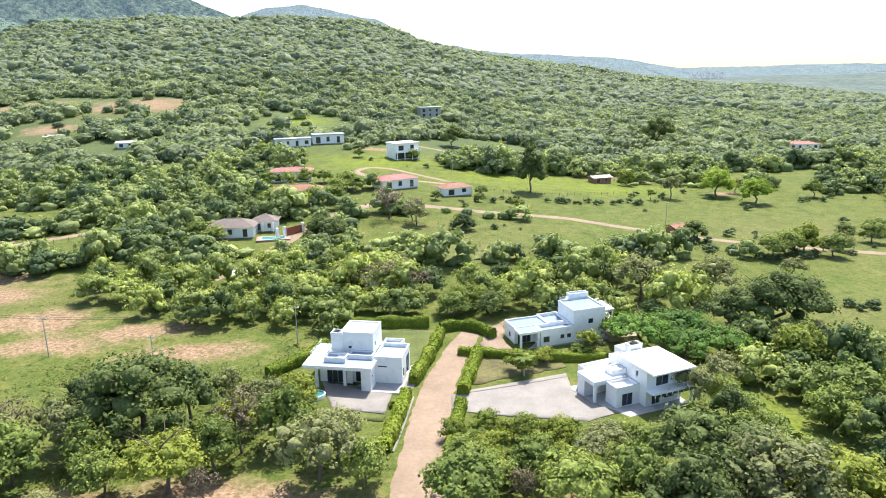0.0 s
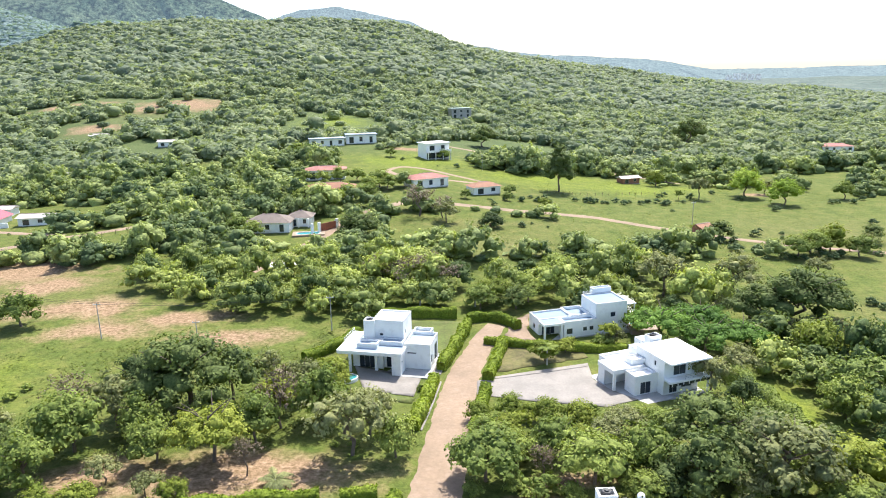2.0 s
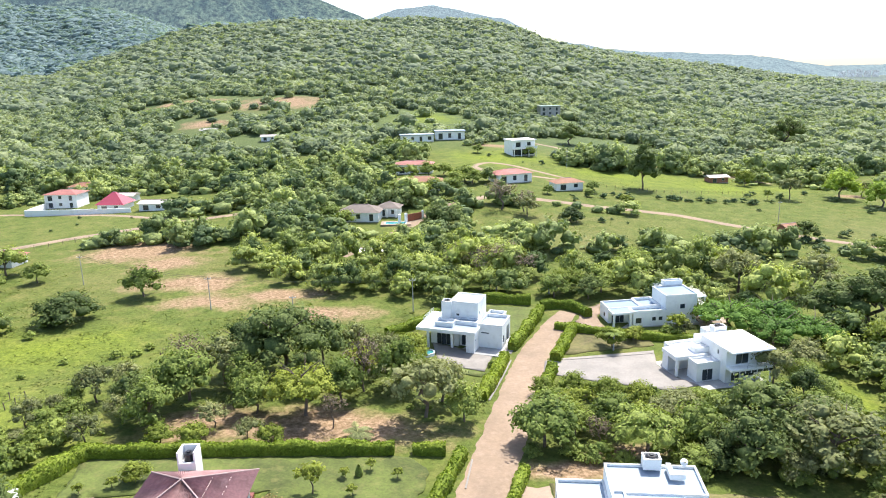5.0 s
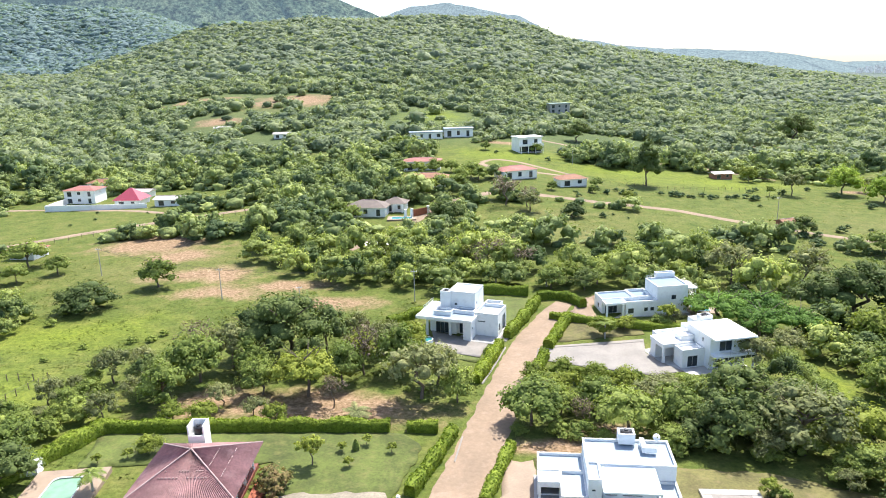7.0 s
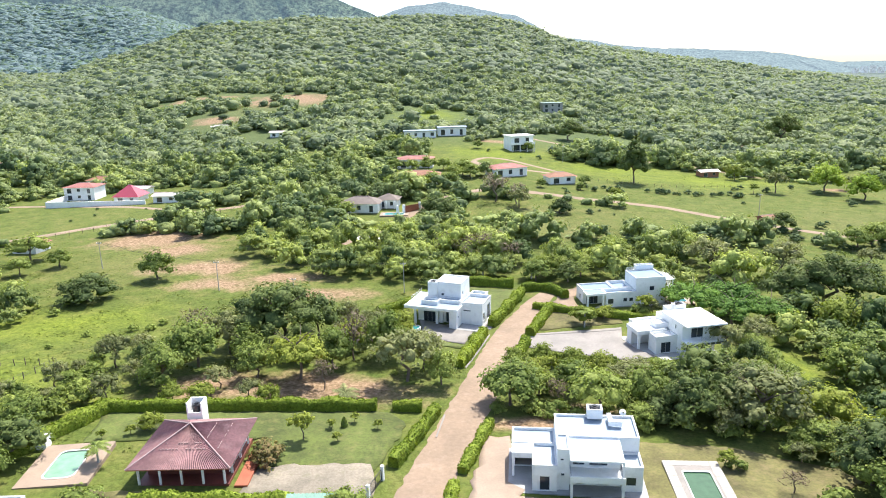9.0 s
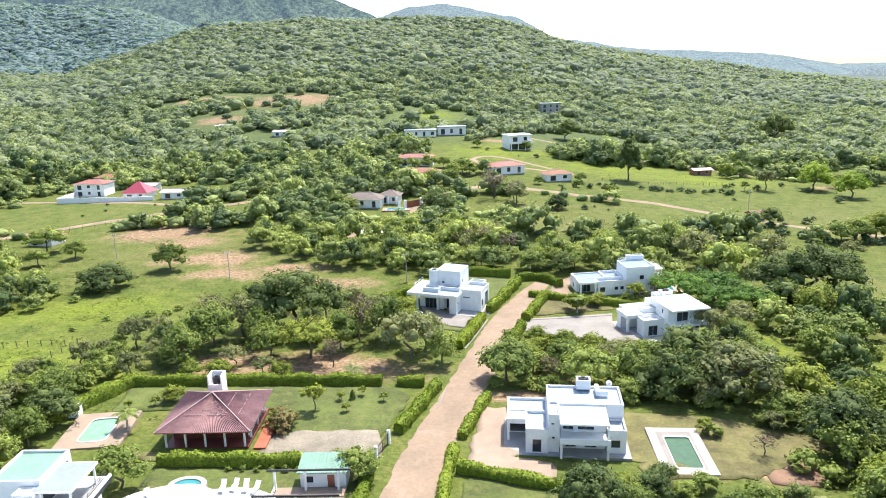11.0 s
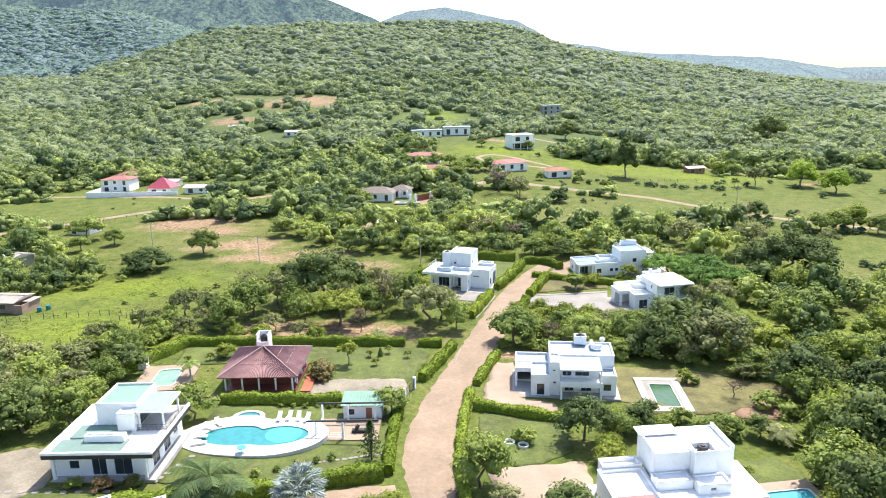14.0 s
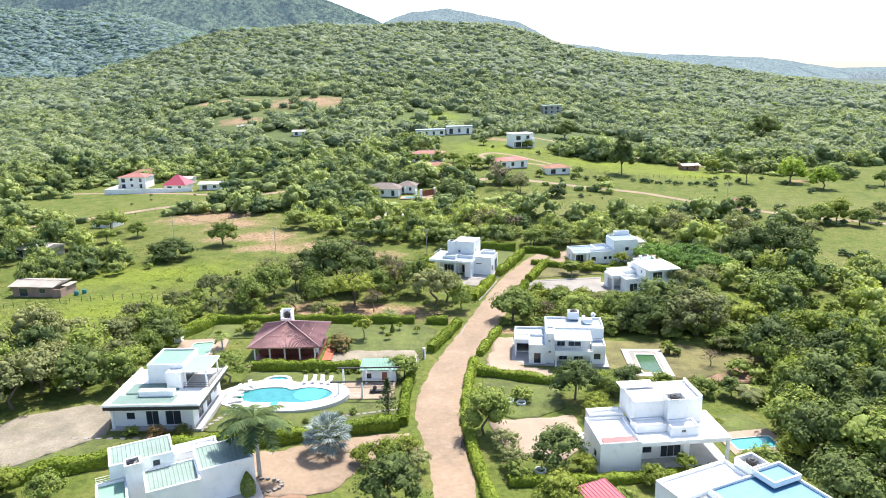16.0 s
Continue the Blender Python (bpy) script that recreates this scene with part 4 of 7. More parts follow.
block(H, 10.0, 14.0, -7.0, -4.02, 5.3, 5.9, ROOF_SKY, parapet=0.3)

# ---- tiled house with a veranda ----
def tiled_house():
    x0, x1, y0, y1 = -34.7, -21.7, 46.0, 58.6
    z = gz(-28.2, 52.3) + 0.25
    h = thing("tiled_house", pose(-28.2, 52.3, z), "single-storey house with a hipped faded red tile roof", "house")
    hx, hy = (x1 - x0) / 2, (y1 - y0) / 2
    part("plinth", boxes((-hx + 0.7, hx - 0.7, -hy + 0.9, hy - 0.6, -0.8, 0.06)), FLOOR_RED, h, "dark red veranda floor")
    for a, b, c, d in ((-hx + 1.2, hx - 1.4, -hy + 3.4, -hy + 3.6), (-hx + 1.2, hx - 1.4, hy - 1.2, hy - 1.0), (-hx + 1.2, -hx + 1.4, -hy + 3.6, hy - 1.2), (hx - 1.6, hx - 1.4, -hy + 3.6, hy - 1.2)):
        part("wall", boxes((a, b, c, d, 0.06, 3.1)), WHITE, h)
    part("dado", boxes((-hx + 1.15, hx - 1.35, -hy + 3.36, -hy + 3.395, 0.06, 1.2)), FLOOR_RED, h, "dark red lower wall")
    for a in (-4.4, -1.0, 2.2):
        w = new("window")
        w.parent = h
        part("frame", boxes((a, a + 1.5, -hy + 3.31, -hy + 3.355, 1.3, 2.4)), FRAME, w)
        part("pane", boxes((a + 0.08, a + 1.42, -hy + 3.28, -hy + 3.305, 1.38, 2.32)), GLASS, w)
    for k in range(5):
        column(h, -hx + 1.0 + k * (2 * hx - 2.2) / 4, -hy + 1.1, 0.06, 2.75, 0.24)
    for k in range(3):
        column(h, hx - 1.0, -hy + 3.5 + k * 3.6, 0.06, 2.75, 0.24)
    # hipped roof: rows of tiles as ridges down each slope
    apex = Vector((-0.6, 0.5, 5.3))
    corners = [Vector((-hx, -hy, 2.75)), Vector((hx, -hy, 2.75)), Vector((hx, hy, 2.75)), Vector((-hx, hy, 2.75))]
    for i in range(4):
        a, b = corners[i], corners[(i + 1) % 4]
        n = 46
        bm = bmesh.new()
        nrm = (b - a).cross(apex - a).normalized()
        rows = []
        for s in np.linspace(0, 0.985, 9):
            rows.append([bm.verts.new(a.lerp(b, k / (2 * n)).lerp(apex, s) + nrm * (0.14 if k % 2 else 0.0) * (1 - 0.6 * s)) for k in range(2 * n + 1)])
        for u, v in zip(rows, rows[1:]):
            for k in range(2 * n):
                bm.faces.new((u[k], u[k + 1], v[k + 1], v[k]))
        part("roof_slope", bm, TILE, h)
        lining = bmesh.new()
        v = [lining.verts.new(w - nrm * 0.12) for w in (a, b, apex)] + [lining.verts.new(w - nrm * 0.04) for w in (a, b, apex)]
        for f in ((2, 1, 0), (3, 4, 5), (0, 1, 4, 3), (1, 2, 5, 4), (2, 0, 3, 5)):
            lining.faces.new([v[i] for i in f])
        part("roof_lining", lining, WOOD_RED, h)
        cap = bmesh.new()
        tube(cap, a + nrm * 0.1, apex + nrm * 0.12, 0.10, 0.10, 7)
        part("ridge_cap", cap, TILE_CAP, h, "pale ridge tiles")
    rng = random.Random(4)
    for i, fr in ((0, 0.42), (0, 0.55), (1, 0.35), (1, 0.6)):
        a, b = corners[i], corners[(i + 1) % 4]
        nrm = (b - a).cross(apex - a).normalized()
        for k in range(14):
            if rng.random() < 0.8:
                p = a.lerp(b, 0.1 + 0.8 * k / 14).lerp(apex, fr) + nrm * 0.14
                q = a.lerp(b, 0.1 + 0.8 * (k + 0.55) / 14).lerp(apex, fr) + nrm * 0.14
                rows = bmesh.new()
                tube(rows, p, q, 0.07, 0.07, 5)
                part("mortar_strip", rows, TILE_CAP, h)
    part("side_walk", boxes((hx + 0.05, hx + 1.7, -hy + 0.6, hy - 4, -0.7, 0.05)), WALK_RED, h, "terracotta side walk")
    tw = thing("tank_tower", pose(-30.6, 60.2, gz(-30.6, 60.2)), "white masonry tower holding a black water tank", "tower")
    bm = boxes((-1.1, -0.9, -1.1, 1.1, -0.3, 5.4), (0.9, 1.1, -1.1, 1.1, -0.3, 5.4), (-0.9, 0.9, 0.9, 1.1, -0.3, 5.4), (-0.9, 0.9, -1.1, -0.9, -0.3, 4.0), (-0.9, 0.9, -0.9, 0.9, 3.5, 3.8))
    part("tower_wall", bm, WHITE, tw)
    water_tank(-30.6, 60.2, gz(-30.6, 60.2) + 3.8, 0.62, 1.2)


tiled_house()


# ---- pools ----
def square_ring(x0, x1, y0, y1, cut, n=8):
    pts = []
    for cx, cy, a0 in ((x1 - cut, y1 - cut, 0), (x0 + cut, y1 - cut, 90), (x0 + cut, y0 + cut, 180), (x1 - cut, y0 + cut, 270)):
        for k in range(n):
            a = radians(a0 + 90 * k / (n - 1))
            pts.append((cx + cut * math.cos(a), cy + cut * math.sin(a)))
    return pts


def pool(x, y, yaw, outer, inner, deck, water, label, lift=0.28):
    z = gz(x, y)
    p = thing("swimming_pool", pose(x, y, z, 0, 0, yaw), label, "pool")
    part("deck", ring_slab(bmesh.new(), outer, inner, -0.8, lift), deck, p)
    cx, cy = np.mean(inner, axis=0)
    rim = [(cx + (a - cx) * 0.955, cy + (b - cy) * 0.955) for a, b in inner]
    part("coping", ring_slab(bmesh.new(), [(cx + (a - cx) * 1.03, cy + (b - cy) * 1.03) for a, b in inner], rim, lift - 0.05, lift + 0.05), DECK_WHITE, p)
    bm = bmesh.new()
    slab(bm, inner, 0.12, lift - 0.1)
    part("water", bm, water, p)
    return p


def deck_slabs(p, x0, x1, y0, y1, hole, step, top, material):
    """Paving slabs laid over a pool's deck, with open joints, none over the water."""
    bm = boxes((-step / 2 + 0.02, step / 2 - 0.02, -step / 2 + 0.02, step / 2 - 0.02, 0, 0.03))
    me = bpy.data.meshes.new("slab")
    bm.to_mesh(me)
    bm.free()
    me.materials.append(material)
    rng = random.Random(int(x1 * 10))
    for i in range(int((x1 - x0) / step)):
        for j in range(int((y1 - y0) / step)):
            x, y = x0 + step * (i + 0.5), y0 + step * (j + 0.5)
            if not (hole[0] - step / 2 < x < hole[1] + step / 2 and hole[2] - step / 2 < y < hole[3] + step / 2):
                ob = new("slab", me)
                ob.parent = p
                ob.location = (x, y, top + rng.uniform(0.002, 0.012))


P = pool(36.6, 46.8, -4, square_ring(-3.6, 3.6, -6.0, 6.0, 0.1), square_ring(-1.6, 2.0, -4.6, 3.6, 0.4), PAVING, WATER_GREEN, "rectangular pool of green water in a pale deck", 0.32)
deck_slabs(P, -3.6, 3.6, -6.0, 6.0, (-1.75, 2.15, -4.75, 3.75), 1.2, 0.32, SLAB_PALE)
pool(-45.2, 51.3, 6, square_ring(-4.4, 4.6, -5.0, 5.2, 0.1), square_ring(-1.8, 2.2, -3.4, 3.4, 1.0), DECK, WATER_MINT, "pool of mint green water in a pink deck", 0.4)
pool(42.6, 17.2, 8, square_ring(-3.6, 4.6, -2.8, 3.4, 0.1), square_ring(-2.6, 3.6, -1.5, 1.5, 0.5), DECK, WATER_PALE, "pale turquoise pool beside the villa", 0.3)
pool(47.5, 60.0 + 62, 0, square_ring(7, 13, -4, 3, 0.2), square_ring(8.2, 11.6, -2.6, 1.4, 0.3), DECK, WATER_BLUE, "small blue pool behind the villa", 0.5)
ang = np.linspace(0, 2 * math.pi, 72, endpoint=False)


def kidney(k):
    pts = []
    for a in ang:
        c, s = math.cos(a), math.sin(a)
        r = 1.0 / math.sqrt((c / 6.8) ** 2 + (s / 3.1) ** 2) * (1 + 0.16 * math.cos(2 * a + 0.5)) * (1 - 0.30 * math.exp(-((a - 1.15) / 0.38) ** 2))
        pts.append((c * (r + k), s * (r + k)))
    return pts


P = pool(-24.6, 31.0, 3, [(a * 1.10 - 0.3, b * 1.28 + 0.3) for a, b in kidney(1.7)], kidney(0), DECK_WHITE, WATER_BLUE, "kidney-shaped turquoise pool in a white deck", 0.6)
bm = bmesh.new()
slab(bm, [(3.9 + 2.6 * math.cos(a), 0.2 + 2.35 * math.sin(a)) for a in ang[::3]], 0.49, 0.515)
part("shallow_water", bm, WATER_PALE, P, "paler shallow end")
J = thing("whirlpool", pose(-27.2, 37.0, gz(-27.2, 37)), "small round raised pool with turquoise water", "pool")
part("rim", ring_slab(bmesh.new(), [(2.4 * math.cos(a), 1.9 * math.sin(a)) for a in ang[::2]], [(1.7 * math.cos(a), 1.3 * math.sin(a)) for a in ang[::2]], -0.4, 0.55), CONCRETE, J)
bm = bmesh.new()
slab(bm, [(1.7 * math.cos(a), 1.3 * math.sin(a)) for a in ang[::2]], 0.2, 0.42)
part("water", bm, WATER_BLUE, J)


# ---- distant houses ----
def far_house(x, y, yaw, w, d, h, roof, style, label, wall=None, rise=1.4):
    z = gz(x, y)
    o = thing("country_house", pose(x, y, z, 0, 0, yaw), label, "house", "distant houses")
    t = 0.2
    n = max(2, int(w / 4.2))
    floors = max(1, round(h / 3))
    fh = h / floors
    ops = [(-w / 2 + (k + 0.3) * w / n, -w / 2 + (k + (0.62 if k % 3 else 0.74)) * w / n) for k in range(n)]
    holes = [(a, b, f * fh + (0.9 if k % 2 else 0.15), f * fh + fh * 0.78) for f in range(floors) for k, (a, b) in enumerate(ops)]
    part("wall", pierced(bmesh.new(), -w / 2, w / 2, 0, h, holes, lambda u, s, v: (u, -d / 2 + t * s, v)), wall or WHITE, o)
    for q in ((-w / 2, w / 2, d / 2 - t, d / 2, 0, h), (-w / 2, -w / 2 + t, -d / 2 + t, d / 2 - t, 0, h), (w / 2 - t, w / 2, -d / 2 + t, d / 2 - t, 0, h)):
        part("wall", boxes(q), wall or WHITE, o)
    part("plinth", boxes((-w / 2, w / 2, -d / 2, d / 2, -3.0, -0.001)), CONCRETE, o)
    for f in range(floors):
        for k, (a, b) in enumerate(ops):
            win = new("window")
            win.parent = o
            c, e = f * fh + (0.9 if k % 2 else 0.15), f * fh + fh * 0.78
            part("frame", pierced(bmesh.new(), a, b, c, e, [(a + 0.08, b - 0.08, c + 0.08, e - 0.08)], lambda u, s, v: (u, -d / 2 + 0.06 + 0.08 * s, v)), FRAME, win)
            part("pane", boxes((a + 0.08, b - 0.08, -d / 2 + 0.08, -d / 2 + 0.12, c + 0.08, e - 0.08)), GLASS, win)
    if style == "flat":
        part("roof", boxes((-w / 2 - 0.4, w / 2 + 0.4, -d / 2 - 0.9, d / 2 + 0.4, h + 0.002, h + 0.4)), roof, o)
    else:
        bm = bmesh.new()
        e = 0.7
        a = [bm.verts.new(v) for v in ((-w / 2 - e, -d / 2 - e, h - 0.1), (w / 2 + e, -d / 2 - e, h - 0.1), (w / 2 + e, d / 2 + e, h - 0.1), (-w / 2 - e, d / 2 + e, h - 0.1))]
        k = d / 2 if style == "hip" else -e
        r = [bm.verts.new(v) for v in ((-w / 2 + k, 0, h + rise), (w / 2 - k, 0, h + rise))]
        for f in ((a[0], a[1], r[1], r[0]), (a[2], a[3], r[0], r[1]), (a[1], a[2], r[1]), (a[3], a[0], r[0]), (a[3], a[2], a[1], a[0])):
            bm.faces.new(f)
        part("roof", bm, roof, o)
        cap = bmesh.new()
        tube(cap, r[0].co if False else (-w / 2 + k, 0, h + rise), (w / 2 - k, 0, h + rise), 0.14, 0.14, 6)
        part("ridge_cap", cap, TILE_CAP, o)
    return o


far_house(-24.5, 208, -8, 13, 8, 3.2, SLATE, "hip", "grey-brown tiled house with a small white porch", rise=1.8)
O = far_house(-15.5, 212, -8, 7, 6, 3.0, SLATE, "hip", "grey-brown tiled annexe with white veranda columns", rise=1.6)
for k in range(3):
    column(O, -3.0 + 3 * k, -4.4, 0, 2.8, 0.35)
pool(-13.0, 200.5, 0, square_ring(-4.6, 5, -2.6, 2.8, 0.1), square_ring(-3.4, 3.6, -1.6, 1.6, 0.8), DECK, WATER_PALE, "pale turquoise pool in the garden", 0.35)
far_house(-6.5, 250, -3, 17, 9, 3.4, TILE_ORANGE, "hip", "house with an orange-brown tile roof among trees", rise=1.6)
far_house(-9, 286, -3, 16, 8, 4.0, TILE_RED, "hip", "white house with a pink tiled roof", rise=1.2)
far_house(30, 262, 22, 15, 9, 3.6, TILE_RED, "hip", "white house with a faded red roof", rise=1.4)
far_house(50.5, 250, 14, 11, 7, 3.0, TILE_ORANGE, "hip", "small white house with an orange tile roof", rise=1.3)
O = far_house(42, 331, 20, 12.5, 9, 7.2, ROOF_WHITE, "flat", "white two-storey house with open balconies")
part("balcony", boxes((-6.4, 6.4, -6.6, -4.51, 3.3, 3.6), (-6.4, 6.4, -6.6, -6.5, 3.602, 4.3)), WHITE, O)
# Dark sheet stands in for the shaded open storey under the balcony.
part("glazing", boxes((-5.8, 5.8, -4.62, -4.52, 0.2, 2.9)), GLASS, O, "dark sheet for the shaded open ground floor")
for k in range(4):
    column(O, -6.0 + 4 * k, -6.3, -2.6, 3.3, 0.35)
far_house(-10, 366, 4, 18, 7, 3.6, ROOF_BLUE, "flat", "long white low house with a pale flat roof")
far_house(8, 371, 4, 16, 7, 4.4, ROOF_BLUE, "flat", "white wing with a pale flat roof")
far_house(84, 505, 8, 15, 9, 6.6, ROOF_TEAL, "flat", "grey-blue two-storey house on the hillside", CONCRETE)
far_house(300, 388, -14, 18, 10, 3.6, TILE_RED, "hip", "house with a red tile roof among trees")
far_house(125, 290, 8, 8.5, 5, 2.6, ZINC, "gable", "small brick hut with a rusty roof", BRICK, 0.7)
far_house(111, 196.5, 18, 4.5, 4, 2.4, TILE_ORANGE, "gable", "small brick shelter with a tile roof", BRICK, 0.8)
far_house(-149, 262, -3, 13, 9, 5.6, TILE_RED, "hip", "white two-storey house with a red roof", rise=1.3)
far_house(-125, 252, -3, 10, 9, 2.4, FUCHSIA, "hip", "low building with a bright pink pyramid roof", rise=4.2)
G = thing("garden_wall", pose(-136, 242, gz(-136, 242)), "white rendered wall round the pink-roofed compound", "wall")
part("front_wall", boxes((-19, 21, -0.15, 0.15, -2.0, 2.1)), WHITE, G)
part("side_wall", boxes((-19, -18.7, 0.16, 16, -2.0, 2.1)), WHITE, G)
far_house(-107, 246, -3, 10, 7, 2.8, ZINC, "gable", "low house with a weathered sheet roof", rise=0.8)
far_house(-128, 268, -3, 9, 6, 2.8, ZINC, "gable", "low house with a weathered sheet roof", rise=0.8)
far_house(-158, 296, -3, 12, 7, 3.0, TILE_ORANGE, "hip", "house with a rusty red roof")
far_house(-235, 350, 0, 14, 8, 3.0, TILE_ORANGE, "hip", "house with a rusty red roof")
far_house(-215, 342, 0, 9, 7, 3.0, ZINC, "gable", "low house with a weathered sheet roof", rise=0.8)
far_house(-128, 336, 0, 8, 6, 2.6, ZINC, "gable", "low house with a weathered sheet roof", rise=0.8)
far_house(-96, 392, 0, 9, 6, 2.6, ZINC, "gable", "low house with a weathered sheet roof", rise=0.8)
far_house(-140, 420, 0, 9, 6, 2.6, ZINC, "gable", "low house with a weathered sheet roof", rise=0.8)
O = far_house(-98.5, 92.5, -6, 10.5, 6, 2.8, SHEET, "gable", "unfinished brick house with a beige sheet roof", BRICK_PALE, 0.6)
part("annexe_wall", boxes((5.26, 7.6, -3.6, -3.4, -1.5, 2.2), (7.4, 7.6, -3.399, 2.4, -1.5, 2.2), (5.26, 7.399, 2.2, 2.4, -1.5, 2.2)), BRICK_PALE, O, "open brick lean-to")
part("annexe_roof", boxes((5.97, 7.9, -1.0, 2.7, 2.201, 2.29)), SHEET, O)
for bx, by in ((-88.6, 90.0), (-87.4, 91.4)):
    o = thing("barrel", pose(bx, by, gz(bx, by)), "teal plastic water barrel beside the brick house", "barrel", "barrels")
    bm = bmesh.new()
    for za, zb, ra, rb in ((0, 0.5, 0.48, 0.55), (0.5, 1.0, 0.55, 0.48)):
        tube(bm, (0, 0, za), (0, 0, zb), ra, rb, 14)
    part("drum", bm, BARREL, o)
    bm = bmesh.new()
    tube(bm, (0, 0, 1.001), (0, 0, 1.06), 0.46, 0.44, 14)
    part("lid", bm, BARREL, o)
far_house(-122, 132, -20, 12, 8, 3.0, ZINC, "gable", "low grey house under trees", CONCRETE, 1.0)
far_house(-120, 172, -10, 8, 6, 2.8, TILE_RED, "hip", "small house with a red roof among trees")
far_house(-18.5, 165, 20, 6, 4, 2.6, ROOF_WHITE, "gable", "small white-roofed shed among trees", rise=0.7)
# The blocks' pale haze is glow in their wall material.
for x, w, h in ((1752, 26, 22), (1790, 30, 27), (1826, 24, 30), (1862, 26, 26), (1898, 22, 29)):
    o = thing("apartment_block", pose(x, 3050, gz(x, 3050) - 1), "far apartment block with pale haze painted in", "building", "far apartment blocks")
    part("wall", boxes((-w / 2.4, w / 2.4, -8, 8, -6, h)), FAR_PALE, o)
    part("roof", boxes((-w / 2.4 - 1, w / 2.4 + 1, -9, 9, h + 0.01, h + 1)), FAR_PALE, o)


# ---- trees ----
def quad_sphere(n):
    """A ball of n x n four-sided faces a side."""
    v, q = [], []
    for axis in range(3):
        for sign in (-1, 1):
            base = len(v)
            for i in range(n + 1):
                for j in range(n + 1):
                    p = [0, 0, 0]
                    p[axis], p[(axis + 1) % 3], p[(axis + 2) % 3] = sign, math.tan((2 * i / n - 1) * math.pi / 4), math.tan((2 * j / n - 1) * math.pi / 4)
                    v.append(Vector(p).normalized())
            for i in range(n):
                for j in range(n):
                    a = base + i * (n + 1) + j
                    f = [a, a + n + 1, a + n + 2, a + 1]
                    q.append(f if sign > 0 else f[::-1])
    v, back = np.unique(np.round(np.array(v), 6), axis=0, return_inverse=True)
    return v, back.ravel()[np.array(q)]


BALL1, BALL2 = quad_sphere(2), quad_sphere(3)


def leaves_at(rng, pos, nrm, size, narrow=0.62):
    """Four-cornered leaves at places, turned roughly along normals."""
    n = len(pos)
    up = rng.normal(0, 1, (n, 3))
    a = np.cross(nrm, up)
    a /= np.linalg.norm(a, axis=1)[:, None] + 1e-9
    b = np.cross(nrm, a)
    s = size * rng.uniform(0.65, 1.35, (n, 1))
    v = np.stack([pos - a * s, pos - b * s * narrow + nrm * s * 0.15, pos + a * s, pos + b * s * narrow + nrm * s * 0.15], 1).reshape(-1, 3)
    return v, np.arange(n * 4).reshape(-1, 4)


def merge(parts):
    vs, qs, base = [], [], 0
    for v, q in parts:
        vs.append(v), qs.append(q + base)
        base += len(v)
    return np.concatenate(vs), np.concatenate(qs)


def crown(seed, lobes, clumps, per, size, wide=1.0, tall=0.75, lobe=(0.32, 0.50), fill=0.60, ball=BALL1, open_=0.0, half=False):
    """A crown of unit radius standing on z = 0: limbs end in lobes, lobes carry clumps of leaves round an inner mass."""
    rng = np.random.default_rng(seed)
    parts = []
    for k in range(lobes):
        a = k * 2.4 + rng.uniform(-0.5, 0.5)
        f = math.sqrt((k + 0.5) / lobes)
        r = rng.uniform(*lobe)
        c = np.array([f * math.cos(a) * (wide - r * 0.7), f * math.sin(a) * (wide - r * 0.7), 0.25 + tall * (0.72 * (1 - f * f) + rng.uniform(0, 0.42)) + open_ * rng.uniform(-0.3, 0.3)])
        if fill:
            w = ball[0] * r * fill * (1 + rng.uniform(-0.3, 0.3, (len(ball[0]), 1))) * np.array([1, 1, 0.75]) + c
            faces = ball[1][(ball[0][ball[1]][:, :, 2].max(1) > -0.2)] if half else ball[1]
            parts.append((w, faces))
        d = rng.normal(0, 1, (clumps, 3))
        d[:, 2] = np.abs(d[:, 2]) * 0.9 - 0.5 * rng.random(clumps)
        d /= np.linalg.norm(d, axis=1)[:, None]
        hub = c + d * r * rng.uniform(0.72, 1.12, (clumps, 1)) * np.array([1, 1, 0.8])
        d, hub = np.repeat(d, per, 0), np.repeat(hub, per, 0)
        o = rng.normal(0, 1, d.shape)
        o /= np.linalg.norm(o, axis=1)[:, None]
        p = hub + o * r * rng.uniform(0.10, 0.46, (len(d), 1)) * np.array([1, 1, 0.65])
        nrm = d * 0.7 + o * 0.5 + rng.normal(0, 0.35, d.shape) + np.array([0, 0, 0.65])
        parts.append(leaves_at(rng, p, nrm / np.linalg.norm(nrm, axis=1)[:, None], size))
    return merge(parts)


def dome(seed, n, cards, size, core=0.62):
    """A whole crown as one lumpy shell wrapped in sprays of leaves."""
    rng = np.random.default_rng(seed)
    d, q = quad_sphere(n)
    bump = rng.normal(0, 1, (8, 3)) + np.array([0, 0, 0.5])
    bump /= np.linalg.norm(bump, axis=1)[:, None]

    def swell(u):
        return 1 + 0.42 * np.exp(-((1 - u @ bump.T) / 0.09)).max(1) + 0.08 * rng.normal(0, 1, len(u))

    lift, flat = np.array([0, 0, 0.32]), np.array([1, 1, 0.68])
    v = d * (core * swell(d))[:, None] * flat + lift
    q = q[d[q][:, :, 2].max(1) > -0.35]
    u = rng.normal(0, 1, (cards, 3))
    u[:, 2] = np.abs(u[:, 2]) - 0.3
    u /= np.linalg.norm(u, axis=1)[:, None]
    p = u * (core * swell(u) * rng.uniform(1.0, 1.25, cards))[:, None] * flat + lift
    nrm = 0.7 * u + rng.normal(0, 0.4, u.shape) + np.array([0, 0, 0.8])
    return merge([(v, q), leaves_at(rng, p, nrm / np.linalg.norm(nrm, axis=1)[:, None], size)])


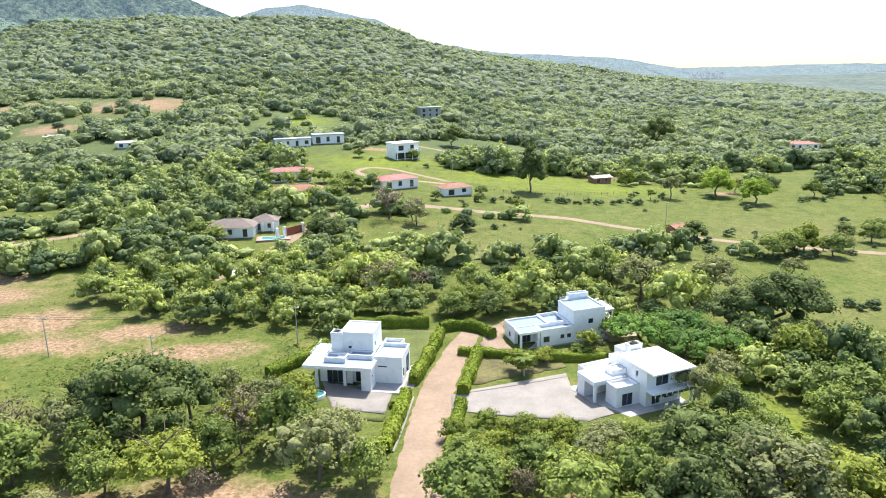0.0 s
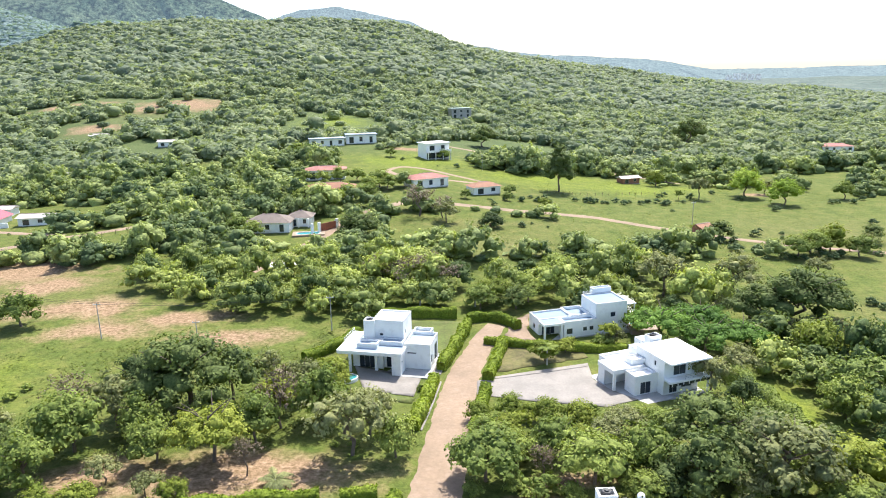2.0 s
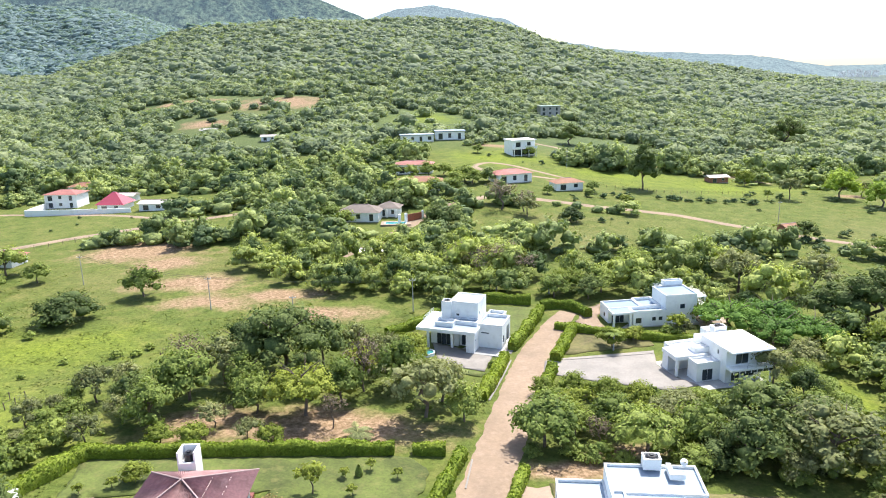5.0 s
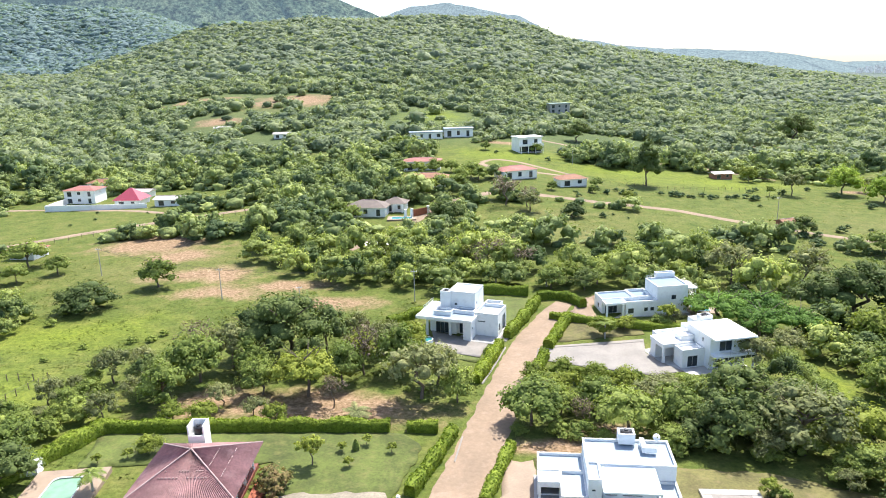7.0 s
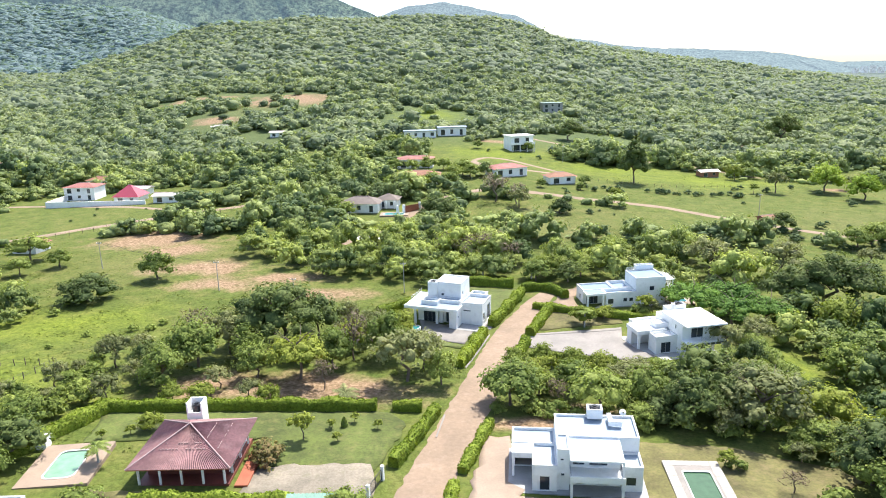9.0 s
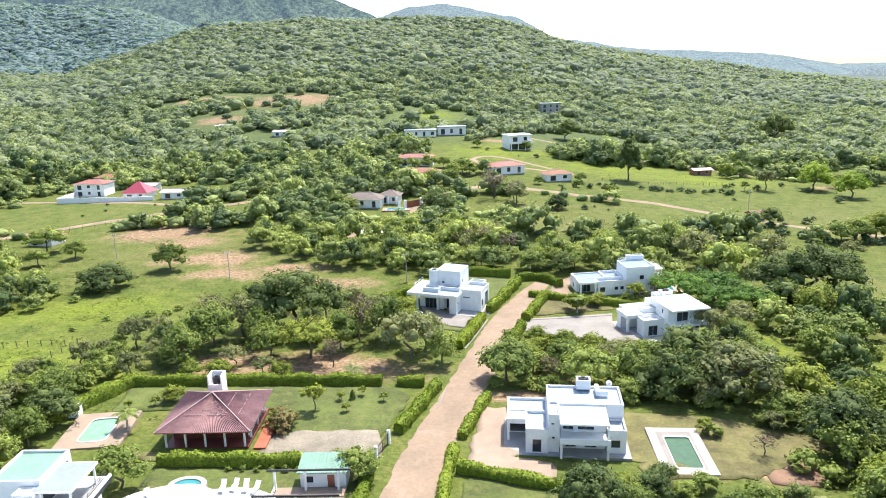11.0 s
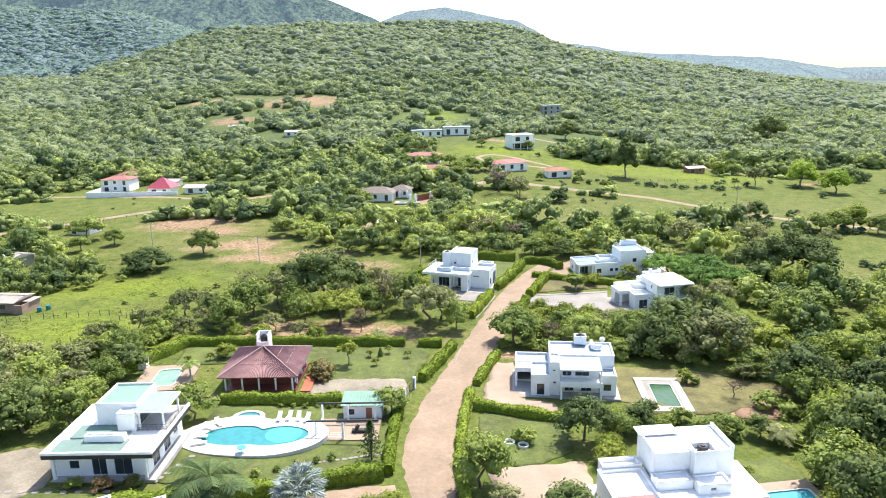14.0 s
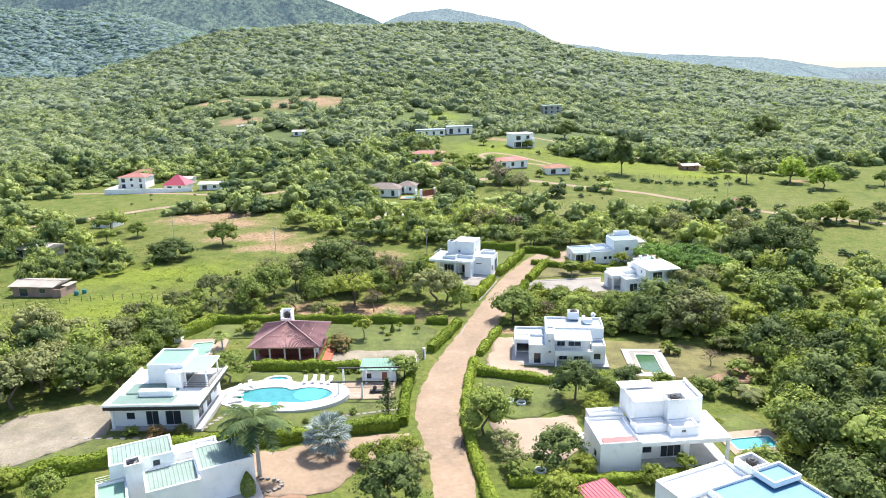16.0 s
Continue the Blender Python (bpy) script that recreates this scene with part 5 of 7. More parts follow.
def trunk_mesh(seed, height, spread, r):
    bm = bmesh.new()
    rng = random.Random(seed)
    p = Vector((0, 0, -0.3))
    for k in range(3):
        q = Vector((rng.uniform(-0.15, 0.15), rng.uniform(-0.15, 0.15), height * (k + 1) / 3))
        tube(bm, p, q, r * (1 - 0.2 * k), r * (1 - 0.2 * (k + 1)), 7)
        p = q
    for k in range(6):
        a = k * 1.05 + rng.uniform(-0.3, 0.3)
        s = Vector((0, 0, height * rng.uniform(0.6, 0.95)))
        m = s + Vector((math.cos(a), math.sin(a), 0.9)) * spread * 0.35
        e = m + Vector((math.cos(a + 0.3), math.sin(a + 0.3), 0.7)) * spread * 0.35
        tube(bm, s, m, r * 0.42, r * 0.26, 5), tube(bm, m, e, r * 0.26, r * 0.08, 5)
    me = bpy.data.meshes.new("trunk")
    bm.to_mesh(me)
    bm.free()
    me.materials.append(BARK)
    return me


KINDS = {}


def kind_of_tree(key, material, label, variants, trunk_h, **args):
    """Prototype crowns and trunks of one kind of tree, radius 1 scaled later."""
    out = []
    for s in range(variants):
        v, q = crown(s * 17 + len(KINDS) * 101, **args)
        me = mesh_np("crown", v, q, material)
        me.polygons.foreach_set("use_smooth", np.ones(len(me.polygons), bool))
        out.append((me, trunk_mesh(s, trunk_h + 0.5, 1.0, 0.055)))
    KINDS[key] = (out, label, trunk_h)


kind_of_tree("round", LEAF, "broadleaf tree with a full green crown", 5, 0.34, lobes=13, clumps=13, per=10, size=0.055)
kind_of_tree("dark", LEAF_DARK, "dense dark green broadleaf tree", 4, 0.34, lobes=13, clumps=13, per=10, size=0.053, tall=0.85)
kind_of_tree("big", LEAF_DARK, "large spreading dark green tree", 3, 0.32, lobes=24, clumps=14, per=11, size=0.036, tall=0.75, lobe=(0.24, 0.38))
kind_of_tree("large", LEAF_LIME, "large rounded yellow-green tree", 2, 0.26, lobes=24, clumps=12, per=10, size=0.045, tall=0.75, lobe=(0.28, 0.42))
kind_of_tree("bright", LEAF_BRIGHT, "fresh yellow-green broadleaf tree", 4, 0.30, lobes=12, clumps=13, per=10, size=0.056)
kind_of_tree("olive", LEAF_OLIVE, "loose olive-green tree with a thin crown", 4, 0.40, lobes=14, clumps=12, per=9, size=0.048, open_=0.4, fill=0.5, lobe=(0.26, 0.42))
kind_of_tree("flat", LEAF_BRIGHT, "spreading umbrella-shaped tree with a flat green crown", 3, 0.70, lobes=18, clumps=13, per=10, size=0.042, tall=0.24, lobe=(0.28, 0.40))
kind_of_tree("shade", LEAF_SHADE, "spreading deep green shade tree with a flat crown", 3, 0.62, lobes=20, clumps=13, per=10, size=0.042, tall=0.36, lobe=(0.24, 0.38))
kind_of_tree("mound", LEAF_DARK, "broad dense dark tree with branches down to the grass", 2, 0.0, lobes=24, clumps=13, per=10, size=0.040, tall=0.72, lobe=(0.28, 0.42))
kind_of_tree("dry", LEAF_DRY, "half-bare tree with dry reddish twigs", 3, 0.6, lobes=10, clumps=9, per=8, size=0.045, open_=0.6, fill=0.0)
kind_of_tree("shrub", LEAF, "leafy green garden shrub beside the lawn", 3, 0.05, lobes=8, clumps=10, per=9, size=0.085, lobe=(0.38, 0.54))
kind_of_tree("flower", LEAF_FLOWER, "flowering shrub with coral blossoms", 1, 0.05, lobes=8, clumps=10, per=9, size=0.085, lobe=(0.38, 0.54))
kind_of_tree("small", LEAF_BRIGHT, "young garden tree with a light crown", 2, 0.9, lobes=8, clumps=8, per=8, size=0.10, open_=0.4)
kind_of_tree("blossom", BLOSSOM, "tree full of white blossom", 1, 0.7, lobes=8, clumps=8, per=7, size=0.08, open_=0.3, fill=0.5)
kind_of_tree("oval", LEAF_DARK, "tall oval dark green tree", 1, 0.24, lobes=34, clumps=10, per=9, size=0.040, wide=0.9, tall=1.5, lobe=(0.28, 0.42))
TRNG = random.Random(11)
TREE_XY = []


def tree(key, x, y, r, squash=1.0, name=None, label=None):
    protos, text, trunk_h = KINDS[key]
    crown_me, trunk_me = protos[TRNG.randrange(len(protos))]
    shrub = key in ("shrub", "flower")
    t = thing(name or ("shrub" if shrub else "tree"), pose(x, y, gz(x, y), 0, 0, TRNG.uniform(0, 360)) @ Matrix.Diagonal((r * TRNG.uniform(0.92, 1.1), r * TRNG.uniform(0.92, 1.1), r * squash, 1)), label or text, "shrub" if shrub else "tree", "shrubs" if shrub else "trees")
    c = new("crown", crown_me)
    c.parent = t
    c.location.z = trunk_h - 0.12
    if not shrub:
        k = new("trunk", trunk_me)
        k.parent = t
    TREE_XY.append((x, y, r))


def free_of(x, y, r, gap=0.62):
    return all((x - a) ** 2 + (y - b) ** 2 > (gap * (r + q)) ** 2 for a, b, q in TREE_XY)


def inside(x, y, poly):
    hit = False
    for (xa, ya), (xb, yb) in zip(poly, poly[1:] + poly[:1]):
        if (ya > y) != (yb > y) and x < (xb - xa) * (y - ya) / (yb - ya) + xa:
            hit = not hit
    return hit


ROADS_XY = [along(p, 3.0) for p in [ROAD] + FAR_ROADS]


def on_road(x, y, gap):
    return any((np.hypot(q[:, 0] - x, q[:, 1] - y) < q[:, 2] / 2 + gap).any() for q in ROADS_XY)


def joined(rows, protos, material, label, seed, mean=0.5):
    """Trees (x, y, radius, height) joined into one wood: each keeps its own place, size and tone."""
    rng = np.random.default_rng(seed)
    t = np.array(rows, float)
    pick = rng.integers(0, len(protos), len(t))
    tones = np.clip(mean + 0.28 * rng.normal(0, 1, len(t)) + 0.12 * np.sin(t[:, 0] / 41 + 2) * np.sin(t[:, 1] / 53), 0, 1)
    vs, qs, ts, base = [], [], [], 0
    for k, (v, q) in enumerate(protos):
        m = t[pick == k]
        n, rad = len(m), m[:, 2:3]
        a = rng.uniform(0, 2 * np.pi, (n, 1))
        c, s = np.cos(a), np.sin(a)
        X = (v[None, :, 0] * c - v[None, :, 1] * s) * rad + m[:, :1]
        Y = (v[None, :, 0] * s + v[None, :, 1] * c) * rad + m[:, 1:2]
        Z = v[None, :, 2] * rad * m[:, 3:4] + (ground_z(m[:, 0], m[:, 1]) - 0.1)[:, None]
        vs.append(np.stack([X, Y, Z], -1).reshape(-1, 3))
        ts.append(np.repeat(tones[pick == k], len(v)))
        qs.append((q[None] + (np.arange(n) * len(v))[:, None, None]).reshape(-1, 4) + base)
        base += n * len(v)
    me = mesh_np("woodland", np.concatenate(vs), np.concatenate(qs), material)
    me.attributes.new("tone", "FLOAT", "POINT").data.foreach_set("value", np.concatenate(ts).astype(np.float32))
    me.polygons.foreach_set("use_smooth", np.ones(len(me.polygons), bool))
    tagged(new("woodland", me), label, "woodland", kind="stuff")


lod_near = [crown(700 + s, 10, 9, 7, 0.066, tall=0.8) for s in range(8)]


def grove(poly, spacing, kinds, rmin, rmax, seed, keep=1.0, gap=0.0, label="", mean=0.5):
    """Trees scattered over an outline, of uneven size and height; with a label they are one joined wood."""
    rng = random.Random(seed)
    xs, ys = [p[0] for p in poly], [p[1] for p in poly]
    y, row, wood_rows = min(ys), 0, []
    while y < max(ys):
        x = min(xs) + (row % 2) * spacing / 2
        while x < max(xs):
            px, py = x + rng.uniform(-0.45, 0.45) * spacing, y + rng.uniform(-0.45, 0.45) * spacing
            k, r, u, h = rng.choice(kinds), rmin + (rmax - rmin) * rng.random() ** 1.4, rng.random(), rng.uniform(0.8, 1.35)
            strip_free = ((px - 84.5) / 5.5) ** 2 + ((py - 78) / 19) ** 2 > 1 and ((px - 66.5) / 6.5) ** 2 + ((py - 86) / 13) ** 2 > 1
            if u < keep and inside(px, py, poly) and strip_free and not on_road(px, py, r * 0.75) and (not gap or free_of(px, py, r, gap)):
                if label:
                    wood_rows.append((px, py, r, h * 1.15))
                    TREE_XY.append((px, py, r))
                else:
                    tree(k, px, py, r, h)
            x += spacing
        y, row = y + spacing * 0.87, row + 1
    if label:
        joined(wood_rows, lod_near, LEAF_WOOD, label, seed, mean)


MIX = ["round", "round", "bright", "dark", "olive", "round"]
# grove below the first villa, on bare reddish soil
for k, x, y, r, h in (("big", -26.5, 95.7, 8.2, 0.95), ("big", -33.0, 97.0, 5.6, 1.0), ("dark", -20.5, 97.5, 5.0, 1.1), ("round", -39.5, 84.6, 5.2, 1.0), ("olive", -35.7, 91.8, 4.4, 1.1), ("round", -42.3, 76.6, 4.2, 1.0), ("flat", -20.3, 79.5, 5.6, 0.9),
                      ("dry", -42.7, 94.7, 4.0, 1.0), ("dry", -12.0, 88.4, 3.8, 1.3), ("round", -15.0, 84.4, 3.8, 1.2), ("round", -6.3, 89.0, 4.6, 1.15), ("olive", -2.2, 78.6, 5.8, 1.0), ("olive", 0.4, 84.6, 4.2, 1.0), ("round", 4.0, 77.4, 3.2, 1.2),
                      ("bright", -5.9, 103.0, 3.0, 0.9), ("bright", -3.2, 101.4, 1.9, 0.9), ("round", -27.9, 80.2, 3.4, 1.1), ("olive", -15.2, 102.5, 3.4, 1.2), ("olive", -10.0, 98.6, 3.6, 1.1), ("dry", -15.5, 75.6, 2.2, 1.3), ("olive", -26.7, 71.9, 2.2, 1.0), ("olive", -33.0, 76.0, 2.4, 1.0),
                      ("bright", -34.3, 70.9, 2.6, 0.8), ("bright", -23.4, 70.8, 2.2, 0.9), ("bright", -39.0, 71.4, 2.4, 0.8), ("round", -31.0, 87.0, 3.8, 1.1), ("dark", -21.6, 88.6, 3.6, 1.1), ("bright", -13.4, 93.4, 3.4, 1.1)):
    tree(k, x, y, r, h * 1.15)
tree("round", 27, 135.5, 3.8), tree("bright", 31, 139.5, 4.0), tree("dark", 34.8, 134.5, 3.4), tree("round", 38.5, 138.5, 4.2)
# grove between the two villas on the other side
for k, x, y, r, h in (("round", 14.8, 70.4, 5.0, 0.92), ("shrub", 18.4, 67.0, 1.9, 1.0), ("shrub", 21.4, 66.4, 2.0, 1.1), ("shrub", 12.6, 67.4, 1.5, 1.0), ("shrub", 24.6, 65.0, 1.8, 1.0), ("round", 19.6, 73.6, 3.2, 1.0), ("bright", 16.9, 86.6, 2.3, 1.0), ("bright", 22.0, 87.4, 2.5, 1.0), ("bright", 27.4, 85.4, 2.6, 1.0), ("bright", 31.6, 83.2, 2.6, 1.0), ("bright", 21.4, 81.3, 2.8, 1.0), ("round", 17.0, 78.6, 3.2, 1.0),
                      ("round", 28.2, 67.3, 5.0, 1.0), ("olive", 37.3, 80.5, 3.2, 0.9), ("dark", 46.0, 72.0, 6.0, 0.95), ("round", 35.9, 69.4, 4.2, 1.1), ("olive", 51.0, 62.7, 6.4, 1.0), ("dark", 40.4, 63.4, 4.6, 1.1), ("bright", 60.3, 62.7, 4.8, 1.0),
                      ("dry", 22.4, 70.4, 2.2, 1.2), ("round", 25.3, 75.2, 3.6, 1.1), ("olive", 33.0, 75.6, 3.4, 1.0), ("dark", 52.4, 71.0, 4.2, 1.1), ("round", 57.4, 69.4, 3.8, 1.0), ("dark", 46.6, 66.4, 4.0, 1.0), ("round", 33.6, 63.6, 2.8, 0.9), ("round", 42.0, 79.4, 2.8, 1.0)):
    tree(k, x, y, r, h)
grove([(15.5, 78), (30, 77.5), (40, 79), (42, 83), (34, 85.5), (24, 88), (18.4, 88.5)], 3.2, ["shrub", "shrub", "bright"], 1.4, 2.1, 8, 1.0, 0.5)
grove([(27, 63), (46, 60), (60, 53), (66, 60), (63, 72), (48, 71), (28, 70)], 4.2, ["dark", "round", "dark", "olive"], 2.6, 3.8, 12, 1.0, 0.46)
grove([(48, 76), (58, 74), (61, 84), (57, 92), (52, 84)], 4.6, ["round", "dark", "olive"], 2.6, 3.8, 10, 1.0, 0.6)
# woods on the right
for k, x, y, r, h in (("big", 90.1, 117.6, 9.2, 1.0), ("big", 98.0, 122.0, 7.2, 1.0), ("big", 83.0, 121.0, 6.4, 1.0), ("olive", 71.6, 140.4, 6.6, 1.1), ("shade", 57.5, 112.0, 6.4, 0.9), ("shade", 64.0, 106.1, 5.8, 0.9), ("shade", 66.5, 114.5, 6.4, 0.85), ("shade", 72.0, 108.0, 5.0, 0.9),
                      ("olive", 64.8, 96.6, 3.8, 1.1), ("round", 79.3, 85.6, 5.6, 1.0), ("round", 73.0, 80.5, 4.4, 1.0), ("bright", 83.5, 101.0, 5.8, 1.0), ("olive", 89.5, 139.8, 6.8, 1.0), ("round", 49.5, 151.1, 5.0, 1.0), ("bright", 55.3, 119.6, 2.8, 1.2)):
    tree(k, x, y, r, h)
grove([(70, 62), (96, 62), (94, 104), (84, 116), (76, 112), (72, 98)], 5.8, MIX, 3.2, 6.2, 9, 1.0, 0.55, label="close woodland behind the overhanging-roof villa", mean=0.4)
grove([(98, 60), (128, 56), (124, 96), (104, 108), (96, 106)], 7.0, MIX, 3.8, 6.4, 13, 1.0, 0.5, label="close woodland beside the meadow", mean=0.4)
grove([(51, 31), (47, 10), (44, 0), (62, -6), (72, 2), (74, 58), (64, 58), (57, 50)], 5.0, MIX + ["dark", "dark"], 3.2, 6.0, 15, 1.0, 0.42)
grove([(73, 2), (100, 20), (112, 60), (75, 58)], 6.4, MIX + ["bright"], 3.4, 6.2, 16, 1.0, 0.5, label="close woodland at the garden edge", mean=0.26)
grove([(-112, 98), (-94, 100), (-85, 110), (-90, 122), (-108, 120)], 6.5, ["round", "olive", "bright"], 2.8, 4.2, 29, label="trees round the brick house")
grove([(56, 124), (80, 128), (96, 142), (70, 160), (34, 154), (32, 139), (48, 133)], 6.2, MIX, 3.2, 6.2, 17, 1.0, 0.5, label="belt of close-standing trees behind the blue-roofed villa", mean=0.52)
# belt behind the villas
grove([(-54, 164), (-40, 146), (-25, 140), (-2, 133.5), (22, 135), (30, 141), (22, 154), (14, 174), (-20, 172), (-52, 176)], 6.2, MIX + ["bright"], 3.2, 5.8, 19, 1.0, 0.5, label="belt of close-standing trees behind the villas", mean=0.58)
# near left thicket
grove([(-92, 48), (-72, 53), (-59, 63), (-52, 58), (-50, 36), (-54, 29), (-64, 26), (-82, 30), (-98, 42)], 4.6, ["round", "olive", "dark", "dark", "olive"], 2.6, 5.2, 21, 1.0, 0.42)
grove([(-68, 62), (-57, 60), (-52.5, 68), (-51, 80), (-56, 85), (-63, 74)], 3.6, ["bright", "round", "olive", "shrub"], 1.7, 3.0, 22, 1.0, 0.42)
grove([(-110, 2), (-72, 0), (-66, 8), (-72, 24), (-100, 34)], 6.4, ["round", "dark", "olive"], 3.4, 5.0, 23, label="close trees beyond the parking yard", mean=0.25)
grove([(-60, 73), (-48, 70), (-44, 82), (-47, 94), (-54, 90)], 4.8, ["dark", "olive", "round", "bright"], 2.2, 4.0, 25, 0.85, 0.55)
grove([(-150, 120), (-118, 116), (-104, 128), (-112, 150), (-150, 165)], 8.0, MIX, 3.6, 5.2, 27, 0.8, label="trees round the grey house")
# field trees
tree("round", -68, 138.4, 4.8, 1.05, label="lone tree with a wide crown in the field")
tree("mound", -78.5, 123.6, 6.3, 0.92), tree("round", -113, 160, 5.4), tree("round", -101, 153, 3.6), tree("round", -108, 146, 3.4)
tree("oval", 83.0, 259.0, 8.0, 1.1, label="tall dark tree alone in the meadow")
tree("mound", 43.7, 202.5, 4.0, 1.1), tree("mound", 2, 196, 6.6, 1.05), tree("large", 162, 257, 7.6, 1.1), tree("large", 168, 240, 7.2, 1.0), tree("bright", 134.5, 283, 4.2, 1.2), tree("olive", 139, 252, 5.2, 1.2), tree("round", 200, 248, 4.6, 1.1), tree("round", 124, 167, 4.6), tree("round", 131, 170, 5.0), tree("bright", 137.5, 171.5, 5.4, 1.1), tree("round", 143, 166, 4.4), tree("dark", 112, 187.5, 4.4, 0.9), tree("small", 129, 249, 2.0), tree("bright", 68.5, 230, 2.4), tree("big", 218, 416, 10.5, 1.2), tree("big", 77, 381, 8.5, 1.0), tree("olive", 118, 150, 3.6), tree("olive", 108, 139, 3.0), tree("round", 46, 338 - 12, 3.5)
tree("round", 146, 296, 4.5), tree("round", 166, 178, 4.5), tree("olive", 174, 262, 4.2), tree("dark", 158, 180, 3.8), tree("round", 174, 186, 4), tree("olive", 150, 172, 3.6), tree("dry", 22, 216, 6.0), tree("dry", 12, 149, 5.0), tree("dry", 17, 153, 4.6), tree("dry", 21, 147, 4.4), tree("dry", 30, 213, 4.6), tree("dry", 7, 156, 4.4), tree("olive", 30, 208, 4.5)
for x, y, r in ((-18, 273, 4.5), (-10, 272, 4.0), (-3, 274, 4.4), (4, 276, 3.6), (-15, 238, 4.6), (-8, 237, 4.2), (-1, 239, 4.4), (6, 240, 4.0), (-34, 204, 4.0), (-29, 201, 3.4), (15, 256, 4.0), (12, 262, 4.6), (8, 254, 4.2), (42, 240, 2.4), (60, 246, 3.0), (57, 238, 2.0), (21, 330, 3.0), (-16, 337, 4.5), (-24, 340, 5.0)):
    tree("round", x, y, r)
# garden trees
tree("round", 6.4, 19.6, 3.5, 1.4, label="tall round tree beside the track")
for k, x, y, r in (("small", -15.5, 58.5, 2.2), ("flower", -19.2, 52.6, 2.6), ("round", -35.6, 36.8, 3.6), ("round", -6.4, 39.5, 2.9), ("bright", -9.0, 41.0, 2.0),
                   ("bright", -38.2, 61.5, 1.9), ("dark", 21.0, 31.4, 4.2), ("bright", 25.9, 35.9, 2.0), ("dark", 29.3, 34.6, 2.6), ("shrub", 42.7, 51.3, 1.5), ("olive", 52.2, 53.2, 2.0), ("shrub", 33.6, 36.0, 1.7), ("bright", 23.6, 27.4, 2.2), ("bright", 23.0, 25.0, 2.3), ("shrub", 12.6, 31.0, 1.9), ("round", 27.0, 33.0, 2.4),
                   ("dark", 15.2, 10.6, 3.6), ("bright", 18.6, 9.6, 1.8), ("bright", 26.4, 6.6, 1.9), ("small", 31.0, 9.0, 1.5),
                   ("olive", 8.8, 14.4, 2.2), ("olive", 9.6, 10.4, 2.0), ("bright", 14.0, 2.0, 3.0), ("dark", -5.6, 1.4, 4.2), ("bright", -6.6, 11.6, 2.4), ("bright", -9.8, 11.4, 2.0), ("bright", -4.2, 13.6, 2.0), ("olive", -2.6, 9.6, 2.0), ("shrub", 9.6, 8.0, 1.9), ("shrub", 21.5, 2.5, 1.8),
                   ("small", 41.6, 52.0, 1.3), ("dry", 47.6, 46.0, 1.9), ("dark", 31.5, 38.0, 2.2), ("shrub", 36.5, 37.6, 1.9), ("shrub", 42, 34, 2.4), ("dark", 46, 33, 2.2), ("round", 38, 32, 2.2), ("bright", 47, 14, 2.6), ("round", 40, 8, 3.0), ("round", 51, 20, 3.8),
                   ("bright", 33.5, 108.0, 2.8), ("bright", 38.5, 111.0, 2.2), ("shrub", 46.5, 112.5, 2.2), ("small", 48, 113.5, 2.4), ("olive", 49.5, 114, 2.2), ("round", 55, 108, 3.2),
                   ("shrub", -43.2, 18.4, 1.2), ("flower", -39.6, 18.2, 1.5), ("flower", -36.2, 18.6, 1.4), ("bright", -4.2, 104.5, 2.8), ("shrub", -8, 103, 2.6), ("bright", -52, 3, 2.6), ("round", -60, -2, 3.6), ("round", -46, 2.5, 2.4)):
    tree(k, x, y, r)
for x, y, r in ((-21.5, 41.2, 0.55), (-19.6, 41.0, 0.6), (-17.8, 41.2, 0.5), (-16.0, 41.0, 0.65), (-14.4, 41.2, 0.5), (-23.4, 41.1, 0.5), (-15.0, 24.8, 0.6), (-13.2, 25.6, 0.7), (-17.4, 23.6, 0.7), (-19.6, 22.6, 0.6), (-22.0, 21.4, 0.7), (-30.0, 20.6, 0.7), (-27.0, 20.8, 0.8)):
    tree("shrub", x, y, r, 1.2, label="low dark green garden plant on the lawn")
tree("blossom", 56, 127, 3.0)
for x, y in ((-5.2, 62), (-8.8, 64), (-12.0, 62.2), (-10.6, 58.2), (-40.5, 60), (-44, 58.6), (34.5, 23), (40, 22), (33, 20.5)):
    tree("small", x, y, 0.8)


# ---- woods on the hill and across the plain, too many to count ----
CLEAR = [(40, 198, 34, 24), (85, 262, 62, 44), (165, 225, 60, 62), (-90, 150, 62, 40), (-75, 90, 30, 36), (28, 316, 38, 36), (-128, 252, 44, 26), (-118, 502, 50, 50), (-192, 538, 42, 26), (-150, 446, 26, 30), (5, 280, 30, 28), (-170, 210, 44, 24),
         (-44, 560, 16, 20), (-8, 438, 32, 48), (58, 352, 34, 26), (182, 388, 24, 16), (86, 486, 20, 20), (-95, 392, 26, 20), (-16, 202, 18, 12), (26, 243, 28, 18), (97, 386, 30, 34), (-190, 286, 30, 14), (-230, 520, 26, 14), (-118, 208, 52, 18), (230, 296, 40, 22), (105, 196, 52, 22), (-60, 330, 16, 16), (300, 376, 18, 18)]


